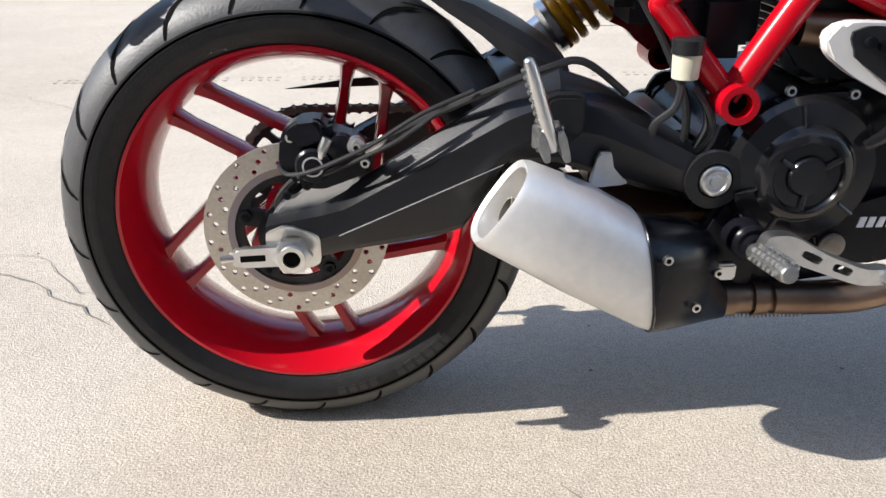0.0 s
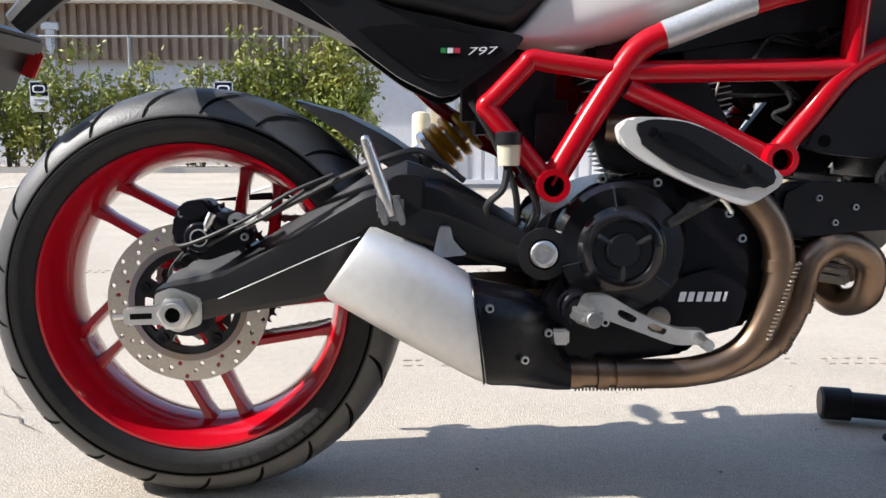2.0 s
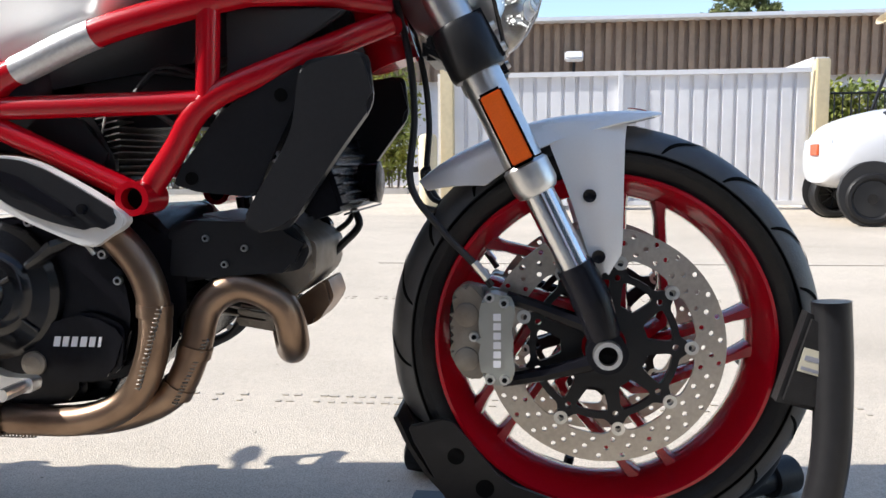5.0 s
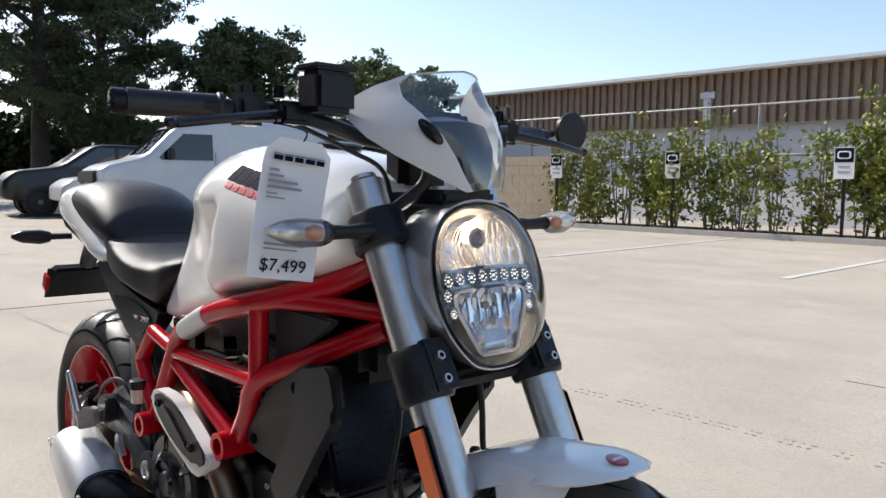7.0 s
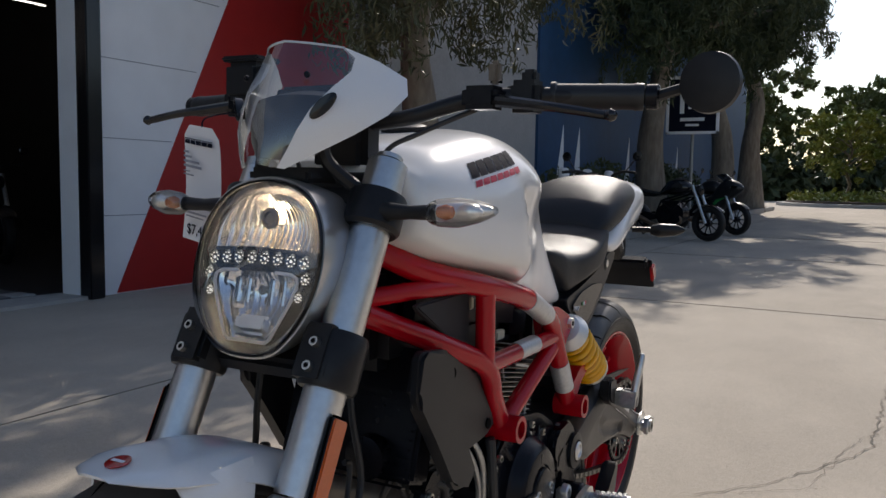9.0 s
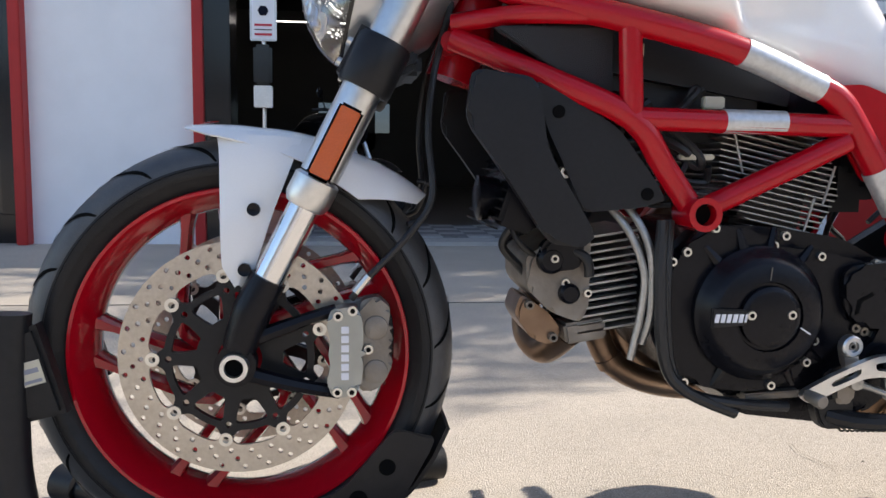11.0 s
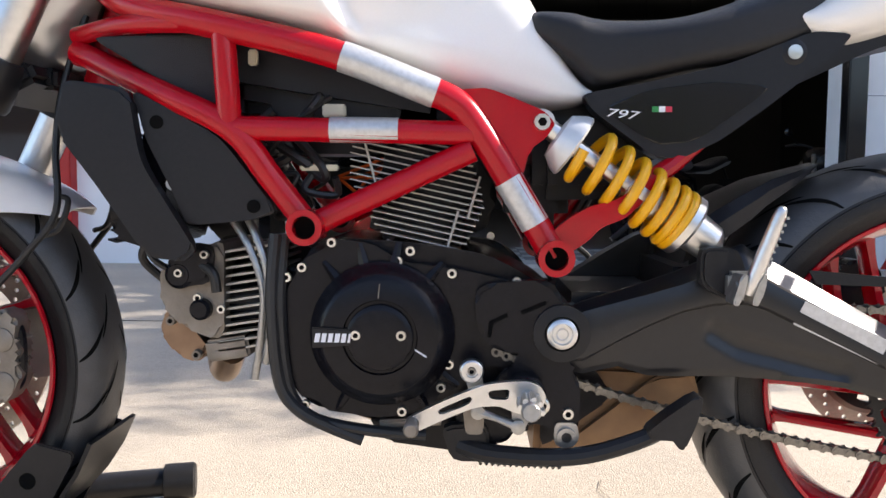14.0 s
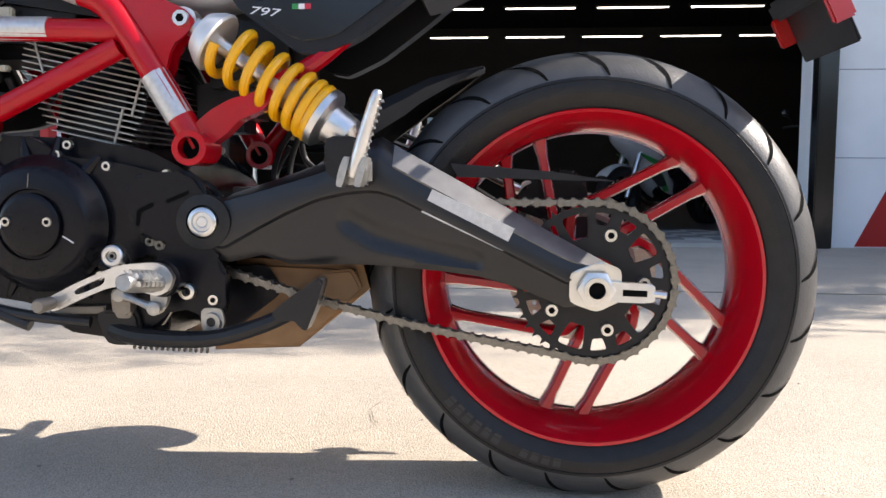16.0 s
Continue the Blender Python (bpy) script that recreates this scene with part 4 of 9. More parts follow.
# ---- trees ----
def tree(name, label, x, y, h, spread, seed, mats=("leafdark",), trunk_r=0.2, clear=0.35, clumps=70, per=170, leaf=0.08, bark="bark", lean=0.0, style="round", limbs=13, hang=0.55):
    rn = np.random.RandomState(seed)
    tr = thing(name, label, "tree")
    bm = B()
    top = Vector((x + lean * h, y, h * 0.9))
    wob = 0.06 if style == "pine" else 0.16
    pts, rad = [], []
    for k in range(9):
        t = k / 8
        pts.append(Vector((x + lean * h * t + rn.uniform(-wob, wob) * (t > 0), y + rn.uniform(-wob, wob) * (t > 0), -0.05 + (h * 0.9 + .05) * t)))
        rad.append(trunk_r * (1.3 - 0.35 * min(1, t * 6) - 0.78 * t) * rn.uniform(0.88, 1.14))
    pts[-1] = top
    tube(bm, pts, rad, 12, 4)
    part("trunk", bm, bark, tr)
    ends = []
    for k in range(limbs):
        a = k * 2.4 + rn.uniform(-.4, .4)
        z0 = h * (clear + (0.88 - clear) * k / limbs)
        ln = spread * rn.uniform(0.55, 1.05) * (1 - (0.6 if style == "pine" else 0.4) * k / limbs)
        base = Vector((x + lean * z0, y, z0))
        rise = rn.uniform(-0.05, 0.3) if style == "pine" else rn.uniform(0.15, 0.6)
        end = base + Vector((math.cos(a) * ln, math.sin(a) * ln, ln * rise))
        mid = base.lerp(end, 0.5) + Vector((rn.uniform(-.1, .1), rn.uniform(-.1, .1), ln * 0.1))
        bm = B()
        tube(bm, [base, mid, end], [trunk_r * 0.4, trunk_r * 0.22, 0.015], 6, 4)
        part("limb", bm, bark, tr)
        ends += [(mid, ln), (end, ln), (base.lerp(end, 0.75), ln), (end, ln)]
    ends.append((top, spread * .4))
    pts = []
    for k in range(clumps):
        e, ln = ends[rn.randint(len(ends))]
        q = rn.normal(size=(per, 3))
        if style == "droop":
            c = np.array(e) + rn.normal(size=3) * (spread * 0.17, spread * 0.17, h * 0.04)
            L = rn.uniform(0.5, 1.0) * spread * hang
            t = rn.uniform(0, 1, (per, 1))
            pts.append(c + q * (0.11 - .05 * t) * spread * .45 * (1, 1, .5) + (0, 0, -1) * t * L)
        elif style == "pine":
            c = np.array(e) + rn.normal(size=3) * (spread * 0.13, spread * 0.13, h * 0.018)
            r = rn.uniform(0.10, 0.24) * spread * 0.8
            q /= np.linalg.norm(q, axis=1, keepdims=True)
            pts.append(c + q * r * rn.uniform(0.15, 1.0, (per, 1)) * (1, 1, .5))
        else:
            c = np.array(e) + rn.normal(size=3) * (spread * 0.2, spread * 0.2, h * 0.06)
            r = rn.uniform(0.2, 0.5) * spread * 0.24
            pts.append(c + q * r * .6 * (1, 1, .8))
    pts = np.concatenate(pts)
    pts = pts[pts[:, 2] > 0.3]
    o = new("crown", leaf_mesh("crown", pts, leaf, rn, list(mats), 0.22 if style == "droop" else 0.3 if style == "pine" else 0.5, 1.3 if style == "droop" else 0.0))
    o.parent = tr
    return tr


tree("street_tree", "paperbark tree with pale peeling trunk and drooping leaves", -5.3, -3.7, 6.8, 2.15, 11, trunk_r=0.24, clear=0.36, hang=.45, clumps=360, per=85, leaf=0.06, mats=("leafbrown",), style="droop", limbs=16)
tree("street_tree", "paperbark tree with pale peeling trunk by the blue wall", -15.0, -3.5, 9, 2.6, 12, trunk_r=0.3, clear=0.36, hang=0.42, clumps=400, per=95, leaf=0.09, style="droop", limbs=16)
tree("street_tree", "tall leaning paperbark tree with several pale stems", -22.5, -3.6, 10.5, 2.9, 13, trunk_r=0.36, clear=0.45, hang=0.35, clumps=360, per=95, leaf=0.11, lean=0.05, style="droop", limbs=16)
tree("street_tree", "tall paperbark tree with dark crown", -29, -3.6, 11.5, 2.9, 14, trunk_r=0.4, clear=0.48, hang=0.3, clumps=330, per=95, leaf=0.13, lean=-0.03, style="droop", limbs=16)
tree("pine_tree", "tall dark pine tree with open crown", -34, 9.5, 17.5, 4.6, 15, trunk_r=0.4, clear=0.2, clumps=520, per=100, leaf=0.13, bark="pinebark", style="pine", limbs=34)
tree("pine_tree", "tall dark pine tree with open crown", -35, 4.9, 15.5, 3.6, 16, trunk_r=0.35, clear=0.26, clumps=300, per=100, leaf=0.13, bark="pinebark", style="pine", limbs=28)
tree("pine_tree", "broad dark pine tree behind the van", -37, 13.0, 16, 4.8, 17, trunk_r=0.4, clear=0.18, clumps=480, per=100, leaf=0.14, bark="pinebark", style="pine", limbs=32)
tree("round_tree", "dense dark round tree behind the van", -27.5, 15.2, 7.2, 2.6, 18, trunk_r=0.3, clear=0.3, clumps=420, per=100, leaf=0.1, bark="twig")
tree("shrub_tree", "bushy green tree at the lot edge", -17.6, 15.0, 4.7, 2.1, 19, mats=("leafmid",), trunk_r=0.12, clear=0.15, clumps=330, per=90, leaf=0.085, bark="twig")
tree("shrub_tree", "low dark shrub beside the block wall", -15.6, 13.6, 1.9, 1.3, 22, mats=("leafdark",), trunk_r=0.06, clear=0.05, clumps=140, per=70, leaf=0.07, bark="twig")
tree("conifer", "small bushy conifer behind the neighbouring roof", -2.3, 44, 9.6, 1.5, 20, mats=("leafmid",), trunk_r=0.2, clear=0.5, clumps=240, per=60, leaf=0.14, bark="twig", limbs=16)
tree("conifer", "tall bushy conifer behind the neighbouring roof", 11.6, 40, 11.5, 2.2, 23, mats=("leafmid",), trunk_r=0.25, clear=0.4, clumps=300, per=60, leaf=0.15, bark="twig", style="pine", limbs=26)
tree("island_tree", "young green tree on the traffic island", -46, -1.0, 5.0, 2.4, 21, mats=("leaf",), trunk_r=0.12, clear=0.3, clumps=120, per=50, leaf=0.14, bark="twig")
# distance haze is put into the colour: far crowns take the paler leaves
for k, (x, y, h) in enumerate(((-62, 0, 8), (-66, 8, 9), (-60, -8, 9), (-58, 18, 10), (-70, -16, 10))):
    tree("far_tree", "distant hazy green tree", x, y, h, 4.0, 60 + k, mats=("leafmid",), trunk_r=0.3, clear=0.15, clumps=160, per=60, leaf=0.26, bark="twig")


def palm(x, y, h, seed):
    rn = np.random.RandomState(seed)
    tr = thing("palm_tree", "feathery palm tree past the lot", "palm tree")
    bm = B()
    tube(bm, [(x, y, 0), (x + .1, y, h * .5), (x, y, h)], [0.2, 0.15, 0.14], 8, 3)
    part("trunk", bm, "twig", tr)
    for k in range(22):
        a, up, ln = k * 2.4, rn.uniform(0.2, 1.6), rn.uniform(1.2, 1.9)
        out, side = Vector((math.cos(a), math.sin(a), 0)), Vector((-math.sin(a), math.cos(a), 0))
        rib = [Vector((x, y, h)) + out * ln * t + V(0, 0, up * 1.1 * t - 1.5 * t * t) for t in np.linspace(0, 1, 15)]
        bm = B()
        for j in range(1, 14):
            w = .42 * math.sin(math.pi * (.12 + .8 * j / 14))
            for s in (-1, 1):
                for d in (0, .5):
                    p = rib[j].lerp(rib[j + 1], d)
                    tip = p + side * s * w + out * w * .5 - V(0, 0, w * rn.uniform(.2, .6))
                    vs = [bm.verts.new(q) for q in (p, p.lerp(tip, .5) + V(0, 0, .03), tip, p + out * .035)]
                    bm.faces.new(vs)
        tube(bm, rib, .012, 4, smooth=False)
        part("frond", bm, "leaf", tr, smooth=0)


palm(-23.6, 16.6, 4.3, 1)
palm(-25.4, 18.6, 4.0, 2)
rn = np.random.RandomState(9)
pts = np.stack([rn.uniform(-58, -24, 5200), rn.uniform(-13, -8, 5200) * 0 + rn.normal(13.5, 0.8, 5200), np.abs(rn.normal(1.2, 0.9, 5200))], 1)
pts[:, 0] = rn.uniform(-50, -20, 5200)
o = new("far_bushes", leaf_mesh("far_bushes", pts[pts[:, 0] < -27], 0.3, rn, ["leafdark"]))
tagged(o, "dark bushes along the edge of the lot", "bushes", kind="stuff")
pts = np.stack([rn.normal(-42, 1.2, 30000), rn.uniform(-2.5, 24, 30000), rn.uniform(0, 1, 30000) ** 1.25 * 4.0], 1)
pts = pts[(pts[:, 1] > 3.0)]
o = new("far_bushes", leaf_mesh("far_bushes", pts, 0.26, rn, ["leafdark"]))
tagged(o, "dark bushes behind the parked cars", "bushes", kind="stuff")
pts = np.stack([rn.normal(-56, 1.2, 9000), rn.uniform(-22, 4, 9000), np.abs(rn.normal(1.2, 0.8, 9000))], 1)
o = new("far_bushes", leaf_mesh("far_bushes", pts, 0.35, rn, ["leafdark"]))
tagged(o, "green bushes along the far street", "bushes", kind="stuff")
bm = B()
lathe(bm, [(0, 4.2), (0.16, 4.2), (0.17, 4.05), (0.18, 0.01)], (-43, 0.0, -0.01), (0, 0, 1), 40)
tagged(part("traffic_island", bm, "kerb", smooth=0), "round planted island with concrete kerb", "kerb", kind="structure")
bm = B()
lathe(bm, [(0, 3.8), (0.12, 3.7), (0.2, 0.01)], (-43, 0.0, 0.14), (0, 0, 1), 40)
tagged(part("island_soil", bm, "soil"), "planted soil of the traffic island", "soil", kind="structure")
a = rn.uniform(0, 6.28, 2500)
r = 3.7 * np.sqrt(rn.uniform(0, 1, 2500))
o = new("island_plants", leaf_mesh("island_plants", np.stack([-43 + r * np.cos(a), r * np.sin(a), 0.25 + np.abs(rn.normal(0, 0.2, 2500))], 1), 0.12, rn, ["leaf"]))
tagged(o, "low green plants on the traffic island", "plants", kind="stuff")

# planter strip along the buildings
bm = B()
box(bm, (-18.2, -3.85, .06), (27.4, 1.3, .16))
tagged(part("planter_strip", bm, "soil", smooth=0), "brown soil strip along the building wall", "soil", kind="structure")
bm = B()
box(bm, (-18.2, -3.13, .07), (27.6, .14, .15), bevel=.02)
tagged(part("planter_kerb", bm, "kerb", smooth=0), "concrete kerb of the planted strip", "kerb", kind="structure")
for k, (x, r, h) in enumerate(((-5.0, .45, .8), (-6.2, .6, 1.1), (-7.4, .55, .9), (-9.2, .5, .8), (-10.4, .6, 1.0), (-12.6, .7, 1.2), (-16.8, .8, 1.3), (-19, .8, 1.2))):
    rk = np.random.RandomState(500 + k)
    q = rk.normal(size=(1500, 3))
    q /= np.linalg.norm(q, axis=1, keepdims=True)
    q = q * rk.uniform(.55, 1.0, (1500, 1)) * (r, r * .8, h * .55) + (x, -3.95, h * .55 + .1)
    bs = thing("planter_bush", "dark rounded bush in the planted strip", "bush", group="planter bushes")
    o = new("foliage", leaf_mesh("foliage", q, .05, rk, ["leafdark"]))
    o.parent = bs
    for j in range(4):
        bm = B()
        tube(bm, [(x, -3.95, .1), (x + rk.uniform(-.3, .3) * r, -3.95 + rk.uniform(-.3, .3) * r, h * .7)], [.02, .006], 5, smooth=False)
        part("stem", bm, "twig", bs)

# ---- motorcycle: wheels ----
moto = thing("motorcycle", "white naked motorcycle with red trellis frame and red wheels", "motorcycle")
RA, RR, RWID = V(0, 0, 0.312), 0.314, 0.09
FA, FR, FWID = V(1.435, 0, 0.316), 0.298, 0.06


def tyre_prof(R, w, rim):
    out = []
    for i in range(13):
        a = math.pi * i / 12
        s = math.cos(a)
        y = -w * math.copysign(abs(s) ** 0.8, s)
        hgt = math.sin(a) ** 0.86
        out.append((y, R - 0.062 * (w / 0.09) ** .6 + 0.062 * (w / 0.09) ** .6 * hgt))
    out = [(-w * 0.80, rim), (-w * 0.9, rim + 0.008), (-w * 0.985, rim + 0.023)] + out + [(w * 0.985, rim + 0.023), (w * 0.9, rim + 0.008), (w * 0.80, rim)]
    return out


def wheel(name, c, R, w, rimw, spoke0, label, tread):
    hub = part(name, lathe(B(), [(-rimw * .5, 0.012), (-rimw * .5, 0.042), (-0.03, 0.05), (-0.02, 0.044), (0.02, 0.044), (0.03, 0.05), (rimw * .5, 0.042), (rimw * .5, 0.012)], c, seg=36), "rim", moto, label)
    bm = lathe(B(), tyre_prof(R, w, 0.2255), c, seg=112, closed=True)
    for f in bm.faces:
        m = f.calc_center_median()
        if math.hypot(m.x - c.x, m.z - c.z) > R - .047 * (w / .09) ** .6:
            f.material_index = 1
    part("tyre", bm, ["rubber", "tread"], hub, "black sport tyre with fine slanting tread grooves", smooth=60)
    for s in (-1, 1):
        rr = R - .047 * (w / .09) ** .6
        bm = B()
        pr = tyre_prof(R, w, 0.2255)[3:10]
        yy = float(np.interp(rr, [q[1] for q in pr], [q[0] for q in pr]))
        lathe(bm, [(s * (-yy) - .0012, rr - .0012), (s * (-yy) + .0012 * s, rr + .0002), (s * (-yy) - .0012, rr + .0016)], c, seg=96, closed=True)
        part("shoulder_ridge", bm, "rubber", hub)
    f = rimw
    half = [(f, 0.2275), (f + .005, 0.2315), (f + .009, 0.230), (f + .009, 0.2255), (f + .002, 0.2215), (f - .010, 0.2165), (f - .024, 0.210), (f * .3, 0.203)]
    prof = [(-y, r) for y, r in half] + [(0, 0.201)] + [(y, r) for y, r in reversed(half)] + [(f - .01, 0.220), (f * .3, 0.210), (-f * .3, 0.210), (-f + .01, 0.220)]
    part("rim", lathe(B(), prof, c, seg=96, closed=True), "rim", hub)
    # five pairs of parallel spokes, swept off the radius
    for k in range(5):
        for side, off in ((-1, .092), (1, .030)):
            a = radians(spoke0 + 72 * k + side * 7.5)
            p0 = Vector((math.cos(a), math.sin(a))) * .208
            b = a + math.pi + math.asin(off / .208)
            d = Vector((math.cos(b), math.sin(b)))
            far = math.sqrt(.208 ** 2 - off ** 2)
            p1 = p0 + d * (far - .02)
            e = math.atan2(p1.y, p1.x) - (.75 if side < 0 else .35)
            p2 = Vector((math.cos(e), math.sin(e))) * .036
            line = [p0.lerp(p1, u) for u in (0, .06, .15, .4, .7, .92)] + [p1.lerp(p2, u) for u in (.1, .5, 1)]
            bm = B()
            loops = []
            for n, q in enumerate(line):
                g = (line[min(n + 1, len(line) - 1)] - line[max(n - 1, 0)]).normalized()
                u0 = n / (len(line) - 1)
                wd = .0078 + .0045 * max(0.0, u0 - .6) * 2 + (.0045, .0022, 0)[min(n, 2)]
                dp = .017 + .009 * u0 + (.005, .002, 0)[min(n, 2)]
                loops.append([V(c.x + q.x - g.y * u * wd, c.y + v * dp, c.z + q.y + g.x * u * wd) for u, v in ((-.6, -1), (.6, -1), (1, -.5), (1, .5), (.6, 1), (-.6, 1), (-1, .5), (-1, -.5))])
            rings(bm, loops)
            part("spoke", bm, "rim", hub)
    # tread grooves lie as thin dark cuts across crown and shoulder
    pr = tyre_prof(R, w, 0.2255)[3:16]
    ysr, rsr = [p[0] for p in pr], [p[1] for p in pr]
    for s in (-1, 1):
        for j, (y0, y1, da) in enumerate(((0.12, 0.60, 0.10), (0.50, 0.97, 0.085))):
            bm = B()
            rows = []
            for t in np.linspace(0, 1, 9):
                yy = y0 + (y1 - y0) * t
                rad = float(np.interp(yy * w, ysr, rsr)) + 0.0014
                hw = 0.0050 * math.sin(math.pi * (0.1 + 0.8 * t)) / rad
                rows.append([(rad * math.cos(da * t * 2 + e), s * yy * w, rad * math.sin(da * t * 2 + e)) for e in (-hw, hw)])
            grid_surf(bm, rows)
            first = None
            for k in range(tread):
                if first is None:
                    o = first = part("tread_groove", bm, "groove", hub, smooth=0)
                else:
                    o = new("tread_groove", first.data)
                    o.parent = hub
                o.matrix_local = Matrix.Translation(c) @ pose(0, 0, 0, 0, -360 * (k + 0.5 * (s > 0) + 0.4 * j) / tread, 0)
    return hub


def sidewall_mark(hub, c, w, s, a0, a1, r0, r1, n, m):
    """Moulded lettering on a sidewall as short plain bars."""
    for k in range(n):
        bm = B()
        rows = []
        for t in (0, 1):
            a = radians(a0 + (a1 - a0) * (k + .12 + .66 * t) / n)
            rows.append([(c.x + r * math.cos(a), c.y + s * (w * .985 + .0012), c.z + r * math.sin(a)) for r in np.linspace(r0, r1, 3)])
        grid_surf(bm, rows, .001)
        part("sidewall_mark", bm, m, hub, smooth=0)


rear_wheel = wheel("rear_wheel", RA, RR, RWID, 0.072, 134.5, "rear wheel with ten red spokes and wide tyre", 21)
front_wheel = wheel("front_wheel", FA, FR, FWID, 0.052, 75.5, "front wheel with ten red spokes and black tyre", 19)
for s in (-1, 1):
    sidewall_mark(rear_wheel, RA, RWID, s, -62, -40, .247, .262, 6, "scuff")
    sidewall_mark(rear_wheel, RA, RWID, s, -82, -68, .250, .262, 4, "scuff")


def drilled(c, y, r0, r1, rows, n, tabs, th=0.0025):
    """A brake disc ring with real drilled holes; tabs scallop its inner edge."""
    bm = B()
    out = circ(c.x, c.z, r1, 96)
    inner = []
    for k in range(108):
        a = 2 * math.pi * k / 108
        dip = max(0.0, math.cos(tabs * a)) ** 3 if tabs else 0.0
        inner.append((c.x + (r0 - .011 * dip) * math.cos(a), c.z + (r0 - .011 * dip) * math.sin(a)))
    holes = [inner]
    for k in range(n):
        for j in range(rows):
            a = 2 * math.pi * (k + j / rows) / n
            r = r0 + (r1 - r0) * (0.22 + 0.58 * ((j * 2) % rows) / max(1, rows - 1))
            holes.append(circ(c.x + r * math.cos(a), c.z + r * math.sin(a), .0036, 8))
    return plate(bm, out, holes, y - th, y + th)


# rear disc on the right side
rd = part("rear_brake_disc", drilled(RA, -0.098, 0.085, 0.1165, 3, 18, 0), "disc", rear_wheel, "drilled steel rear brake disc, blued by heat", smooth=0)
bm = B()
lathe(bm, [(-.0032, .0775), (-.0032, .0865), (.0032, .0865), (.0032, .0775)], RA + V(0, -.098, 0), seg=64, closed=True)
part("disc_inner_band", bm, "blued", rd)
bm = B()
plate(bm, circ(RA.x, RA.z, .079, 48), [circ(RA.x, RA.z, .03, 24)] + [sector(RA, .044, .068, 2 * math.pi * (k + .5) / 5 + .3, .38, .44) for k in range(5)], -.097, -.087)
car = part("disc_carrier", bm, "black", rear_wheel)
for k in range(5):
    a = 2 * math.pi * k / 5 + 0.3
    bm = B()
    bolt(bm, RA + V(0.066 * math.cos(a), -.097, 0.066 * math.sin(a)), (0, -1, 0), 0.0085, 0.005)
    part("carrier_bolt", bm, "castblk", car)
# front discs
for s in (-1, 1):
    y = s * .07
    part("front_brake_disc", drilled(FA, y, 0.1215, 0.16, 3, 30, 9), "disc", front_wheel, "large drilled steel front brake disc", smooth=0)
    out = []
    for k in range(144):
        a = 2 * math.pi * k / 144
        r = .100 + .015 * max(0.0, math.cos(9 * a)) ** 2
        out.append((FA.x + r * math.cos(a), FA.z + r * math.sin(a)))
    bm = B()
    plate(bm, out, [circ(FA.x, FA.z, .03, 24)] + [sector(FA, .058, .091, 2 * math.pi * (k + .5) / 9, .17, .265) for k in range(9)] + [circ(FA.x + .094 * math.cos(2 * math.pi * k / 9), FA.z + .094 * math.sin(2 * math.pi * k / 9), .0045, 8) for k in range(9)], y - .0045, y + .0045)
    car = part("disc_carrier", bm, "black", front_wheel, "black spider carrier of the disc", smooth=0)
    for k in range(9):
        a = 2 * math.pi * k / 9
        bm = B()
        lathe(bm, [(-.0065, 0.0045), (-.0065, 0.0095), (.0065, 0.0095), (.0065, 0.0045)], FA + V(0.1145 * math.cos(a), y, 0.1145 * math.sin(a)), seg=14, closed=True)
        part("disc_button", bm, "zinc", car)
bm = B()
lathe(bm, [(-.002, 0.036), (-.002, 0.05), (.002, 0.05), (.002, 0.036)], FA + V(0, 0.062, 0), seg=40, closed=True)
for k in range(24):
    a = 2 * math.pi * k / 24
    box(bm, FA + V(0.054 * math.cos(a), .062, .054 * math.sin(a)), (0.008, 0.004, 0.006), pose(0, 0, 0, 0, -math.degrees(a), 0))
part("sensor_ring", bm, "zinc", front_wheel)

# ---- trellis frame ----
frm = part("trellis_frame", B(), "red", moto, "red painted tubular steel trellis frame")


def ftube(name, pts, r, n=6):
    bm = B()
    tube(bm, pts, r, 14, n, smooth=len(pts) > 2)
    return part(name, bm, "red", frm)


